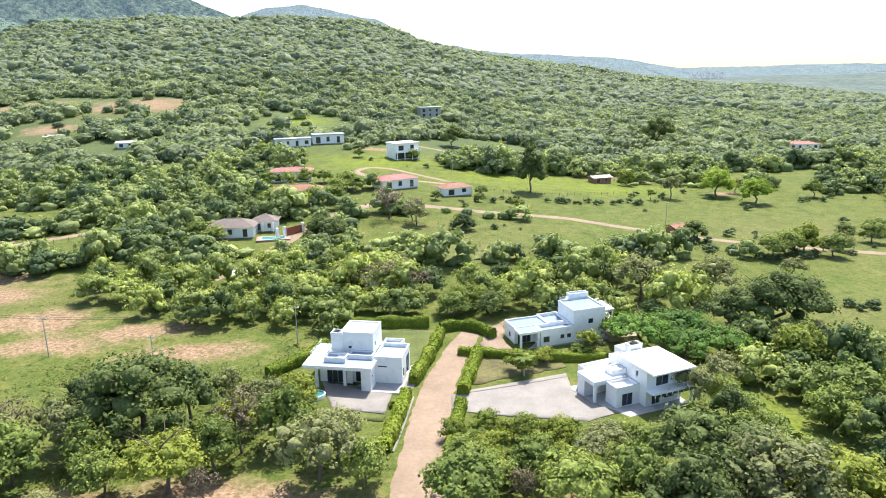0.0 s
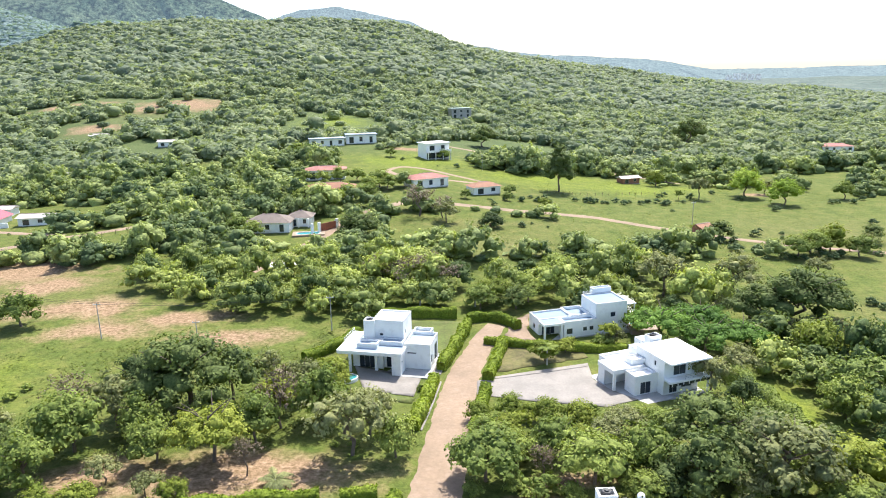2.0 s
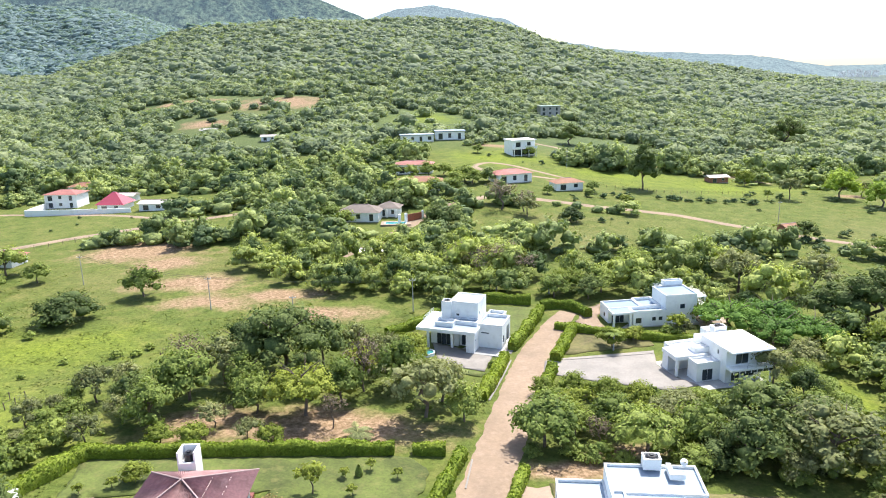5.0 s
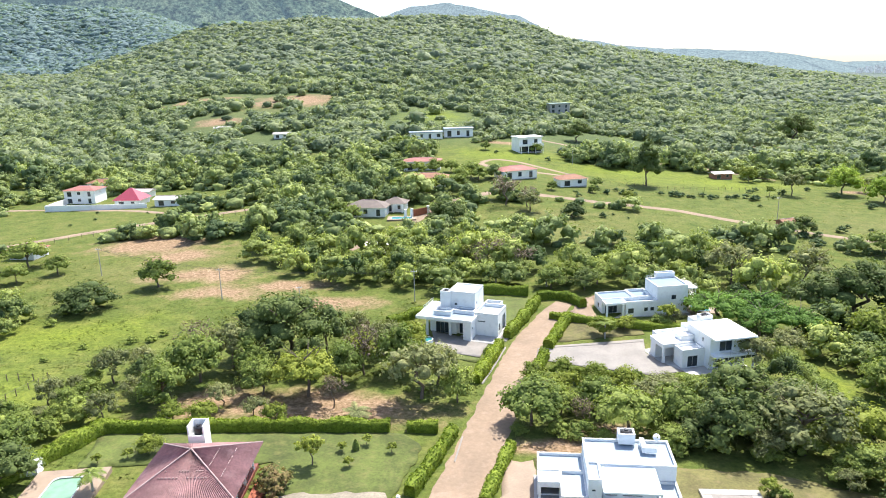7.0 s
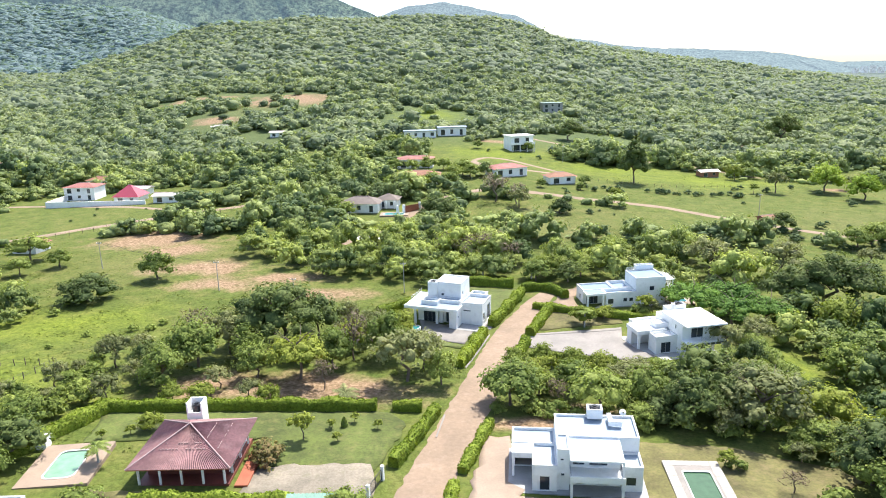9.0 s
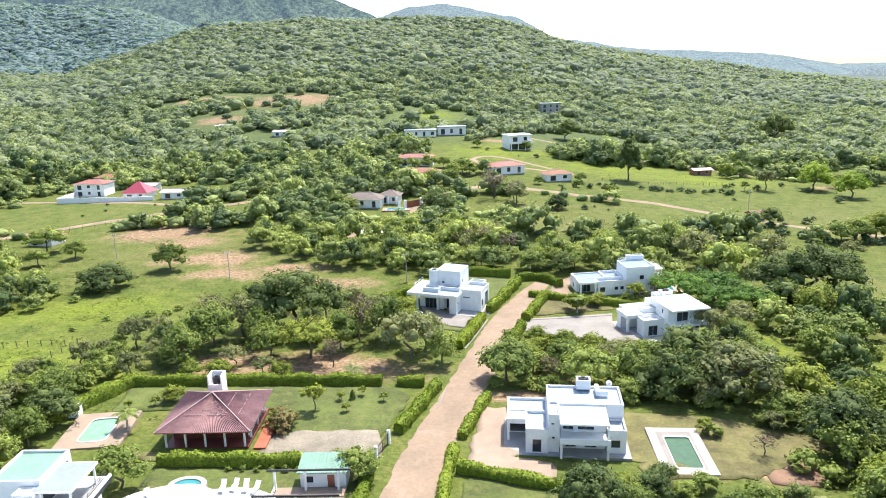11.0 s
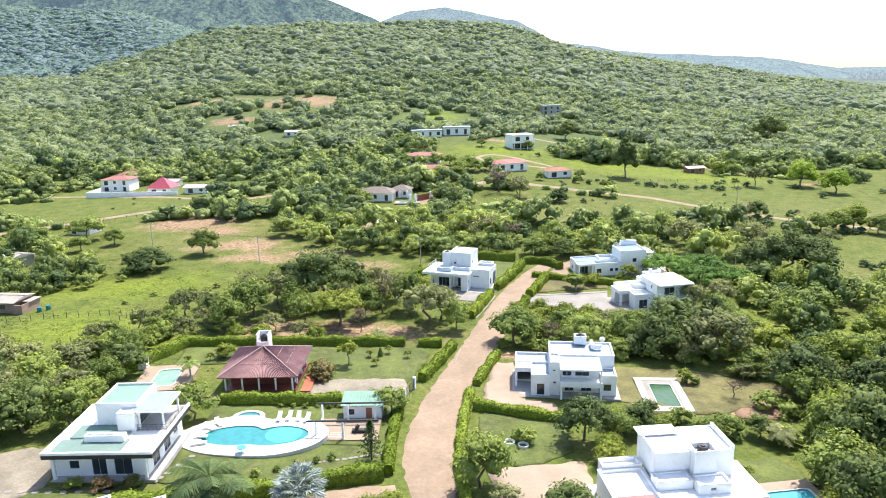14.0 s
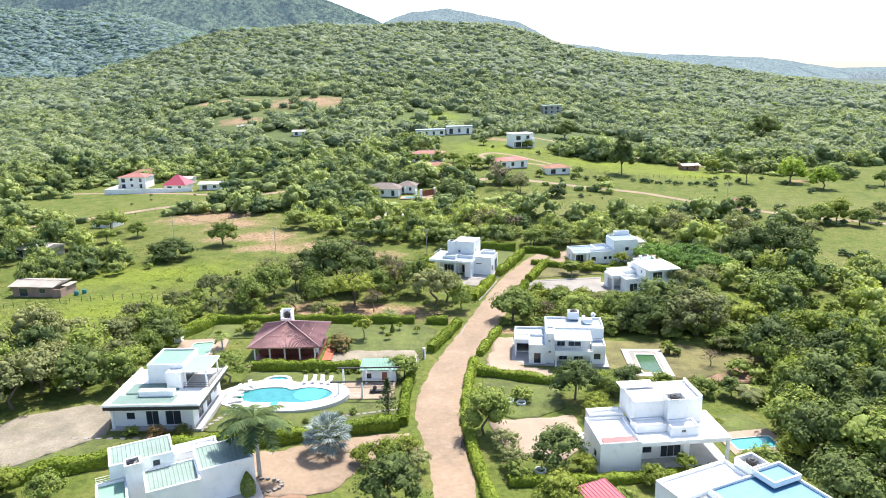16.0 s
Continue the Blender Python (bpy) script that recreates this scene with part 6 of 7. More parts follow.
def wood(ymin, ymax, spacing, protos, seed, label, material, tall=1.0, xmax=9999.0, sizes=(0.50, 0.56, 0.62, 0.70, 0.80, 1.0)):
    """Close-standing trees joined into one wood: each keeps its own place, size, height and tone."""
    rng = np.random.default_rng(seed)
    rows = []
    for y in np.arange(ymin, ymax, spacing * 0.9):
        x = np.arange(-0.74 * (y + 60) - 40, min(0.95 * (y + 20) + 40, xmax), spacing)
        rows.append(np.stack([x, np.full(len(x), y)], 1))
    p = np.concatenate(rows)
    p = p + rng.uniform(-0.48, 0.48, p.shape) * spacing
    x, y = p.T
    r = spacing * rng.choice(sizes, len(p)) * rng.uniform(0.85, 1.15, len(p))
    keep = rng.random(len(p)) > 0.05
    wob = 1 + 0.22 * np.sin(x / 13 + y / 17) + 0.16 * np.sin(x / 5.3 - y / 7.1)
    for cx, cy, rx, ry in CLEAR:
        within = ((x - cx) / rx) ** 2 + ((y - cy) / ry) ** 2 < wob
        keep &= ~within | (rng.random(len(p)) < (0.08 if cy > 400 else 0.0))
    for q in ROADS_XY:
        for a, b, w in q:
            keep &= (x - a) ** 2 + (y - b) ** 2 > (w / 2 + 3.0) ** 2
    for o in bpy.data.objects:
        if o.get("group") == "distant houses":
            ox, oy = o.location.x, o.location.y
            front = 9 if ox < 15 and 200 < oy < 300 and ox > -60 else 24
            front = 6 if oy > 330 and ox < -60 else front
            keep &= ~((np.abs(x - ox) < 9) & (y > oy - front) & (y < oy + 7))
    for a, b, q in TREE_XY:
        if b > ymin - 10:
            keep &= (x - a) ** 2 + (y - b) ** 2 > (q * 0.7 + r * 0.6) ** 2
    p, r = p[keep], r[keep]
    joined(np.c_[p, r, rng.uniform(0.8, 1.4, len(p)) * tall], protos, material, label, seed)


lod_a = [crown(300 + s, 7, 6, 6, 0.095, tall=0.75, lobe=(0.36, 0.54), fill=0.66, half=True) for s in range(8)]
lod_b = [dome(400 + s, 2, 60, 0.17) for s in range(12)]
lod_c = [dome(500 + s, 2, 20, 0.24, 0.68) for s in range(12)]
lod_d = [dome(600 + s, 2, 8, 0.22) for s in range(6)]
wood(172, 330, 6.6, lod_a, 31, "mixed broadleaf trees on the plain and lower slope", LEAF_FOREST)
wood(172, 330, 5.0, lod_d, 34, "undergrowth between the trees of the plain", LEAF_FOREST, 0.7)
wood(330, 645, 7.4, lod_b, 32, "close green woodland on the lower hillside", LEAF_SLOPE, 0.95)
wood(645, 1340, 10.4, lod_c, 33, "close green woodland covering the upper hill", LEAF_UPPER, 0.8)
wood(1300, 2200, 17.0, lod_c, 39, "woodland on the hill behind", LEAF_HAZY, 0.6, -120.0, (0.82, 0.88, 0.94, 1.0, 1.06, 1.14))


# ---- weeds, tufts and low bushes in the fields ----
def tufts(n, box_, size, material, seed, label):
    """Rough grass standing in clumps over open ground."""
    rng = np.random.default_rng(seed)
    x, y = rng.uniform(box_[0], box_[1], n), rng.uniform(box_[2], box_[3], n)
    patchy = np.sin(x / 7.3 + 1) * np.sin(y / 9.1) + 0.7 * np.sin(x / 3.1 - y / 4.3)
    keep = patchy > rng.uniform(-1.2, 1.0, n)
    for q in ROADS_XY:
        for a, b, w in q:
            keep &= (x - a) ** 2 + (y - b) ** 2 > (w / 2 + 0.8) ** 2
    for cx, cy, rx, ry in BARE:
        keep &= ((x - cx) / rx) ** 2 + ((y - cy) / ry) ** 2 > 1.3
    for _, pts, _, _ in YARDS:
        keep &= ~np.array([inside(px, py, pts) if k else False for px, py, k in zip(x, y, keep)])
    x, y = x[keep], y[keep]
    parts = []
    for k in range(3):
        p = np.stack([x, y, ground_z(x, y)], 1) + rng.normal(0, 1, (len(x), 3)) * np.array([0.45, 0.45, 0.0]) + np.array([0, 0, size * 0.35])
        nr = rng.normal(0, 0.35, (len(x), 3)) + np.array([0.1, 0.2, 1.1])
        parts.append(leaves_at(rng, p, nr / np.linalg.norm(nr, axis=1)[:, None], size))
    v, q = merge(parts)
    tagged(new("grass_tufts", mesh_np("grass_tufts", v, q, material)), label, "grass", kind="stuff")


GRASS = foliage("rough_grass", (0.085, 0.115, 0.022), (0.180, 0.195, 0.055), 0.5, per=0.06, depth=0.8)
tufts(12000, (-140, -4, 54, 190), 0.20, GRASS, 51, "rough grass and weeds in the field")
tufts(8000, (14, 200, 150, 335), 0.17, GRASS, 52, "rough grass and weeds in the meadows")
tufts(3000, (-45, 12, 69, 130), 0.2, GRASS, 53, "weeds between the trees")


def bushes(n, areas, rmin, rmax, material, seed, label):
    rng = np.random.default_rng(seed)
    parts = []
    while len(parts) < n:
        cx, cy, rx, ry = areas[rng.integers(len(areas))]
        x, y, r = cx + rng.uniform(-rx, rx), cy + rng.uniform(-ry, ry), rng.uniform(rmin, rmax)
        if on_road(x, y, r):
            parts.append((np.zeros((4, 3)) + np.array([x, y, -3.0]) + np.eye(4, 3) * 0.1, np.array([[0, 1, 2, 3]])))
            continue
        v, q = lod_a[rng.integers(6)]
        a = rng.uniform(0, 6.28)
        w = np.stack([(v[:, 0] * math.cos(a) - v[:, 1] * math.sin(a)) * r + x, (v[:, 0] * math.sin(a) + v[:, 1] * math.cos(a)) * r + y, (v[:, 2] - 0.15) * r + gz(x, y)], 1)
        parts.append((w, q))
    v, q = merge(parts)
    tagged(new("low_bushes", mesh_np("low_bushes", v, q, material)), label, "shrub", kind="stuff")


bushes(42, [(85, 262, 55, 38), (160, 220, 45, 50), (40, 195, 25, 22), (95, 258, 34, 4), (60, 240, 14, 6), (20, 318, 30, 26), (-110, 225, 40, 12)], 0.6, 1.9, LEAF_FOREST, 61, "low bushes scattered over the meadows")
bushes(44, [(102, 241, 19, 2.5), (114, 181, 4, 8), (126, 169, 12, 5), (150, 165, 12, 8)], 0.9, 2.2, LEAF_FOREST, 63, "saplings and bushes along the meadow fence")
bushes(150, [(60, 32, 11, 26), (84, 70, 12, 14), (104, 84, 9, 18), (-74, 44, 16, 9), (-86, 16, 16, 12), (80, 108, 7, 9), (66, 140, 20, 8), (0, 150, 24, 10), (46, 66, 14, 5)], 1.2, 2.6, LEAF, 64, "dark undergrowth between the trees")
bushes(26, [(120, 132, 14, 18), (150, 230, 30, 40), (200, 240, 20, 20)], 0.8, 2.2, LEAF_FOREST, 65, "saplings and bushes in the far meadow")
bushes(60, [(-52, 84, 8, 16), (-60, 100, 12, 10), (-92, 116, 14, 8), (64, 80, 2.5, 14), (12, 96, 3, 8), (-20, 90, 22, 10), (36, 74, 18, 8)], 0.6, 1.5, LEAF, 62, "low bushes and saplings at the wood's edge")


# ---- hedges ----
def hedge(pts, w, h, label="clipped bright green hedge", material=None, seed=0):
    q = along([(*p, 1.0) for p in pts], 0.6)[:, :2]
    d = np.gradient(q, axis=0)
    d /= np.hypot(*d.T)[:, None] + 1e-9
    nr = np.stack([-d[:, 1], d[:, 0]], 1)
    rng = np.random.default_rng(seed + len(pts) + int(h * 10))
    prof = [(-0.5, -0.2), (-0.52, 0.5), (-0.42, 0.92), (0, 1.0), (0.42, 0.92), (0.52, 0.5), (0.5, -0.2)]
    lump = 1 + 0.12 * np.sin(np.arange(len(q)) * 0.55 + seed) + rng.normal(0, 0.05, len(q))
    z0 = ground_z(q[:, 0], q[:, 1])
    rows = []
    for a, b in prof:
        xy = q + nr * (a * w * lump)[:, None]
        rows.append(np.c_[xy, z0 + b * h * (lump if b > 0 else 1)])
    v = np.stack(rows, 1)
    n, k = v.shape[:2]
    i = np.arange(n - 1)[:, None] * k + np.arange(k - 1)
    core = (v.reshape(-1, 3) * 1.0, np.concatenate([np.stack([i, i + 1, i + k + 1, i + k], -1).reshape(-1, 4), np.array([[0, 1, 5, 6], [1, 2, 4, 5], [2, 2 + 1, 3, 4]][:2]), np.array([[k * (n - 1) + e for e in f] for f in ((6, 5, 1, 0), (5, 4, 2, 1))])]))
    m = int(n * 34 * (w + 2 * h) / 4)
    s, c = rng.integers(0, n - 1, m), rng.uniform(0, k - 1.001, m)
    j = c.astype(int)
    fr = (c - j)[:, None]
    g = rng.random((m, 1))
    p = (v[s, j] * (1 - fr) + v[s, j + 1] * fr) * (1 - g) + (v[s + 1, j] * (1 - fr) + v[s + 1, j + 1] * fr) * g
    out = p - np.c_[q[s], z0[s] + h * 0.4]
    out /= np.linalg.norm(out, axis=1)[:, None] + 1e-9
    nrm = out + rng.normal(0, 0.5, (m, 3))
    lv = leaves_at(rng, p + out * rng.uniform(-0.05, 0.14, (m, 1)), nrm / np.linalg.norm(nrm, axis=1)[:, None], 0.20)
    ob = thing("hedge", Matrix.Identity(4), label, "hedge", "hedges")
    for name, (vv, qq) in (("inner_growth", core), ("leaves", lv)):
        new(name, mesh_np(name, vv, qq, material or LEAF_HEDGE)).parent = ob


HEDGES = [([(-2.2, 51.5), (1.4, 61.5), (3.2, 67.5)], 1.5, 1.6), ([(1.0, 68.2), (-3.5, 68.4)], 1.4, 1.5), ([(-6.0, 68.4), (-20, 68.6), (-47.5, 67.6)], 1.5, 1.7), ([(-47.5, 67.6), (-52, 58), (-57, 46), (-62, 34)], 2.2, 2.0),
          ([(7.0, 85), (9.8, 93), (12.2, 101.5)], 1.8, 1.8), ([(14.0, 106), (18.6, 116), (22.4, 126)], 1.8, 2.0), ([(22.8, 128.2), (27, 130.5), (31.2, 128.6), (32.2, 123)], 1.6, 1.8), ([(21, 131), (8, 133), (2, 132)], 1.6, 2.0),
          ([(21.4, 100.8), (24.6, 108.5), (27.8, 116.5)], 1.8, 1.7), ([(14.6, 78), (17.4, 88), (20.2, 96.4)], 1.7, 1.8), ([(24, 117), (36, 112.6), (50, 110)], 1.5, 1.5),
          ([(11.2, 63.5), (8.4, 55), (6.8, 50)], 1.4, 1.3), ([(5.8, 47.0), (4.6, 40), (3.9, 30), (3.6, 20), (6.0, 3), (8, -8)], 1.3, 1.2), ([(6.2, 41.6), (12, 39.4), (19.2, 37.2)], 1.4, 1.4),
          ([(-54, 4.6), (-45, 9.4), (-34.8, 14.6), (-28, 15.6)], 1.7, 1.9), ([(-28, 15.6), (-21.5, 16.6), (-11.8, 20.2), (-6.0, 21.4)], 1.7, 1.9), ([(-5.4, 22), (-5.8, 30), (-5.2, 40)], 1.3, 1.6),
          ([(-33, 42.6), (-20, 42.6), (-8.6, 42.4)], 1.4, 1.7), ([(19, 7.0), (28, 8.2), (37, 10.6)], 1.2, 1.0), ([(8.6, 6.6), (16, 7.4), (19, 7.0)], 1.2, 1.0), ([(-10, 113), (-4.5, 117), (0, 124)], 1.7, 1.7)]
for k, (pts, w, h) in enumerate(HEDGES):
    hedge(pts, w, h, seed=k)
hedge([(63.4, 99), (62.9, 88), (62.4, 75)], 2.6, 3.2, "tall unclipped green hedge along the grass strip", LEAF, 40)


# ---- palms, pine and poles ----
def frond(bm, length, droop, wide, lift, turn, base):
    """A feathered palm leaf: a bent rib with leaflets on both sides."""
    n = 9
    m = Matrix.Rotation(turn, 3, "Z")
    pts = []
    for k in range(n + 1):
        s = k / n
        pts.append(Vector((length * s * math.cos(lift * (1 - s)), 0, length * (math.sin(lift) * s - droop * s * s))))
    for k in range(n):
        p, q = pts[k], pts[k + 1]
        w = wide * (0.45 + 0.9 * math.sin(math.pi * min(1, (k + 1) / (n + 1))))
        for side in (-1, 1):
            tip = (p + q) / 2 + Vector((0.5 * w, side * w, -0.45 * w))
            v = [bm.verts.new(base + m @ c) for c in (p, q, tip)]
            bm.faces.new(v)
            tip2 = q + Vector((0.5 * w, side * w * 0.9, -0.4 * w))
            v = [bm.verts.new(base + m @ c) for c in ((p + q) / 2, q, tip2)]
            bm.faces.new(v)


def palm(x, y, height, length, fronds, label, leaf=None, trunk_r=0.2):
    t = thing("palm_tree", pose(x, y, gz(x, y)), label, "palm", "palms")
    bm = bmesh.new()
    k = 8
    for i in range(k):
        tube(bm, (0, 0, height * i / k - 0.2), (0, 0, height * (i + 1) / k - 0.2), trunk_r * (1.15 - 0.35 * i / k), trunk_r * (1.0 - 0.35 * i / k), 9)
    part("trunk", bm, CONCRETE, t)
    rng = random.Random(int(x * 10))
    for i in range(fronds):
        bm = bmesh.new()
        frond(bm, length * rng.uniform(0.85, 1.1), rng.uniform(0.45, 0.95), length * 0.25, rng.uniform(0.25, 1.1), i * 2.4, Vector((0, 0, height - 0.25)))
        part("frond", bm, leaf or LEAF, t)


def fan_palm(x, y, height, r, fans, label, material):
    """A palm with stiff round fans on stalks."""
    t = thing("fan_palm", pose(x, y, gz(x, y)), label, "palm", "palms")
    bm = bmesh.new()
    tube(bm, (0, 0, -0.2), (0, 0, height), 0.3, 0.24, 10)
    part("trunk", bm, BARK, t)
    rng = random.Random(5)
    for i in range(fans):
        e = math.asin(1 - 1.45 * (i + 0.5) / fans)
        a = i * 2.39996
        d = Vector((math.cos(a) * math.cos(e), math.sin(a) * math.cos(e), math.sin(e)))
        c = Vector((0, 0, height)) + d * r * rng.uniform(0.55, 0.72)
        bm = bmesh.new()
        tube(bm, (0, 0, height), c, 0.035, 0.025, 5)
        side = d.cross(Vector((0, 0, 1))).normalized()
        up = side.cross(d).normalized()
        for k in range(-7, 8):
            b = k * 0.21
            w = (d * math.cos(b) + side * math.sin(b)) * r * 0.5
            nrm = up * 0.06 * r
            tip = c + w * rng.uniform(0.9, 1.1) - Vector((0, 0, 0.1 * r))
            p1 = c + w * 0.45 + side * 0.045 * r * math.cos(b) + nrm * (1 if k % 2 else -1) * 0.4
            p2 = c + w * 0.45 - side * 0.045 * r * math.cos(b)
            bm.faces.new([bm.verts.new(v) for v in (c, p1, tip, p2)])
        part("fan", bm, material, t)


palm(-22.4, 7.8, 8.2, 4.1, 24, "tall royal palm with a grey trunk", LEAF_PALM, 0.26)
palm(-41.0, 51.6, 3.2, 1.9, 12, "short palm beside the mint pool", LEAF, 0.15)
palm(33.4, 106.2, 3.6, 1.8, 12, "young palm on the worn lawn", LEAF, 0.14)
palm(48.0, 31.0, 2.2, 2.4, 14, "spiky pale-leaved palm at the wood's edge", LEAF_OLIVE, 0.16)
palm(-11.5, 72.5, 1.2, 2.2, 12, "low palm in the grove", LEAF_OLIVE, 0.14)
palm(14, 139, 3.5, 3.2, 14, "palm among the belt trees", LEAF, 0.2)
palm(26, 137, 3.0, 3.0, 14, "palm among the belt trees", LEAF, 0.2)
fan_palm(-14.9, 14.2, 2.6, 3.1, 46, "silver-blue fan palm on the earth forecourt", LEAF_SILVER)


def pine(x, y, h, label):
    t = thing("conifer", pose(x, y, gz(x, y)), label, "tree", "conifers")
    bm = bmesh.new()
    tube(bm, (0, 0, -0.2), (0, 0, h), 0.14, 0.02, 8)
    part("trunk", bm, BARK, t)
    rng = np.random.default_rng(3)
    parts = []
    for k in range(13):
        z = h * (0.14 + 0.84 * k / 13)
        r = h * 0.30 * (1 - k / 13.5)
        for a in np.arange(0, 6.28, 1.05) + k * 0.5:
            n = 16
            s = rng.uniform(0.1, 1, n)
            p = np.stack([np.cos(a) * r * s, np.sin(a) * r * s, z + 0.28 * r * s * s + rng.normal(0, 0.04, n)], 1) + rng.normal(0, 0.06, (n, 3))
            nr = rng.normal(0, 0.5, (n, 3)) + np.array([0, 0, 1])
            parts.append(leaves_at(rng, p, nr / np.linalg.norm(nr, axis=1)[:, None], 0.20, 0.35))
    v, q = merge(parts)
    c = new("bough", mesh_np("bough", v, q, LEAF_DARK))
    c.parent = t


pine(-7.9, 25.6, 6.2, "dark tiered conifer beside the track")


def cypress(x, y, h, r):
    t = thing("cypress", pose(x, y, gz(x, y)), "narrow green cypress bush in the yard", "shrub", "cypresses")
    rng = np.random.default_rng(9)
    n = 900
    z = rng.random(n) ** 0.8
    a = rng.uniform(0, 6.28, n)
    rr = r * np.sin(np.pi * np.clip(0.12 + 0.88 * z, 0, 1)) ** 0.7 * (1.05 - 0.5 * z)
    p = np.stack([np.cos(a) * rr, np.sin(a) * rr, z * h], 1)
    nr = np.stack([np.cos(a), np.sin(a), np.full(n, 0.5)], 1) + rng.normal(0, 0.3, (n, 3))
    v, q = leaves_at(rng, p, nr / np.linalg.norm(nr, axis=1)[:, None], 0.16)
    c = new("crown", mesh_np("crown", v, q, LEAF))
    c.parent = t
    bm = bmesh.new()
    tube(bm, (0, 0, -0.2), (0, 0, h * 0.8), 0.1, 0.03, 7)
    part("trunk", bm, BARK, t)


cypress(-22.6, 3.6, 3.2, 1.0)
cypress(-10.2, 62.6, 1.6, 0.5)


def power_pole(x, y, h, label):
    t = thing("power_pole", pose(x, y, gz(x, y)), label, "pole", "power poles")
    bm = bmesh.new()
    tube(bm, (0, 0, -0.4), (0, 0, h), 0.12, 0.07, 9)
    part("post", bm, CONCRETE, t)
    part("cross_arm", boxes((-0.7, 0.7, -0.06, 0.06, h - 0.5, h - 0.38)), FRAME, t)
    for k in (-0.6, 0.0, 0.6):
        bm = bmesh.new()
        tube(bm, (k, 0, h - 0.38), (k, 0, h - 0.14), 0.05, 0.04, 7)
        part("insulator", bm, WHITE, t)
    return Vector((x, y, gz(x, y) + h - 0.15))


P1 = power_pole(-5.2, 126.8, 7.5, "grey concrete power pole behind the villa")
P2 = power_pole(-49.8, 129.0, 7.5, "grey concrete power pole in the field")
power_pole(-30.2, 122.0, 5.5, "short grey pole in the grass")
P4 = power_pole(-88, 150, 7.5, "grey concrete power pole in the field")
power_pole(60, 300, 8.0, "grey power pole in the meadow")
power_pole(112, 205, 8.5, "grey power pole beside the lane")


def wire(a, b, sag, label="sagging overhead power line"):
    bm = bmesh.new()
    pts = [a.lerp(b, k / 12) - Vector((0, 0, sag * 4 * (k / 12) * (1 - k / 12))) for k in range(13)]
    rings = [[bm.verts.new(p + Vector((0.018 * math.cos(w), 0.018 * math.sin(w) * 0.7, 0.018 * math.sin(w)))) for w in (0, 1.57, 3.14, 4.71)] for p in pts]
    for u, v in zip(rings, rings[1:]):
        for i in range(4):
            bm.faces.new((u[i], u[(i + 1) % 4], v[(i + 1) % 4], v[i]))
    bm.faces.new(rings[0][::-1]), bm.faces.new(rings[-1])
    ob = part("power_line", bm, BLACK, None)
    tagged(ob, label, "cable", "power lines")


for k in (-0.5, 0.5):
    o = Vector((0, k, 0))
    wire(P1 + o, P2 + o, 0.9), wire(P2 + o, P4 + o, 0.9)


# ---- fences, gate and pavilion ----
def fence_line(pts, n, h, label):
    f = thing("fence", pose(pts[0][0], pts[0][1], gz(*pts[0])), label, "fence", "wire fences")
    base = Vector(f.location)
    rng = random.Random(n)
    q = along([(*p, 1) for p in pts], 0.5)[:, :2]
    idx = np.linspace(0, len(q) - 1, n).astype(int)
    tops = []
    for i in idx:
        x, y = q[i]
        z = gz(x, y)
        bm = bmesh.new()
        tube(bm, Vector((x, y, z - 0.3)) - base, Vector((x + rng.uniform(-0.1, 0.1), y, z + h * rng.uniform(0.9, 1.1))) - base, 0.08, 0.07, 6)
        part("post", bm, BARK, f)
        tops.append(Vector((x, y, z)) - base)
    for s in (0.45, 0.9):
        bm = bmesh.new()
        for a, b in zip(tops, tops[1:]):
            tube(bm, a + Vector((0, 0, h * s)), b + Vector((0, 0, h * s)), 0.012, 0.012, 3)
        part("wire", bm, BLACK, f)


fence_line([(-100, 80), (-88, 83.5), (-78, 86), (-66, 86)], 16, 1.3, "wooden post and wire fence in the field")
fence_line([(-66, 86), (-69, 74), (-72, 62)], 12, 1.3, "wooden post and wire fence in the field")
fence_line([(-140, 170), (-118, 193), (-90, 211), (-62, 221)], 26, 1.3, "wooden post and wire fence along the lane")
fence_line([(62, 258), (95, 254), (128, 262)], 22, 1.2, "post fence across the meadow")

G = thing("metal_gate", pose(-4.0, 46.4, gz(-4.0, 46.4), 0, 0, 72), "dark grey sliding metal gate at the yard entrance", "gate")
part("gate_frame", pierced(bmesh.new(), -1.9, 1.9, 0.15, 1.7, [(-1.8, -0.05, 0.25, 1.6), (0.05, 1.8, 0.25, 1.6)], lambda u, s, v: (u, 0.06 * s - 0.03, v)), BLACK, G)
for k in range(17):
    x = -1.75 + k * 0.218
    part("bar", boxes((x - 0.012, x + 0.012, -0.012, 0.012, 0.25, 1.6)), BLACK, G)
for x in (-2.2, 2.2):
    part("gate_post", boxes((x - 0.2, x + 0.2, -0.2, 0.2, -0.3, 2.0)), WHITE, G)

Pz = gz(-12, 34)
PV = thing("pavilion", pose(-12.0, 33.6, Pz), "unfinished poolside pavilion of white posts and dark roof beams", "pavilion")
part("deck", boxes((-4.4, 4.4, -3.0, 3.2, -0.8, 0.35)), DECK, PV, "pale raised floor")
for x in (-4.1, -0.4, 3.6):
    for y in (-2.6, 2.6):
        column(PV, x, y, 0.35, 3.0, 0.26)
part("beam", boxes((-5.4, 4.6, -2.75, -2.55, 3.0, 3.2)), BLACK, PV, "dark steel beam")
part("beam", boxes((-5.0, 5.2, 2.5, 2.7, 3.0, 3.2)), BLACK, PV, "dark steel beam")
part("step", boxes((-4.2, 4.2, -3.7, -3.02, -0.8, 0.16)), CONCRETE, PV)
rail(PV, [(-4.1, 2.6), (-4.1, -2.6), (-0.6, -2.6)], 0.35, 0.9, WHITE)
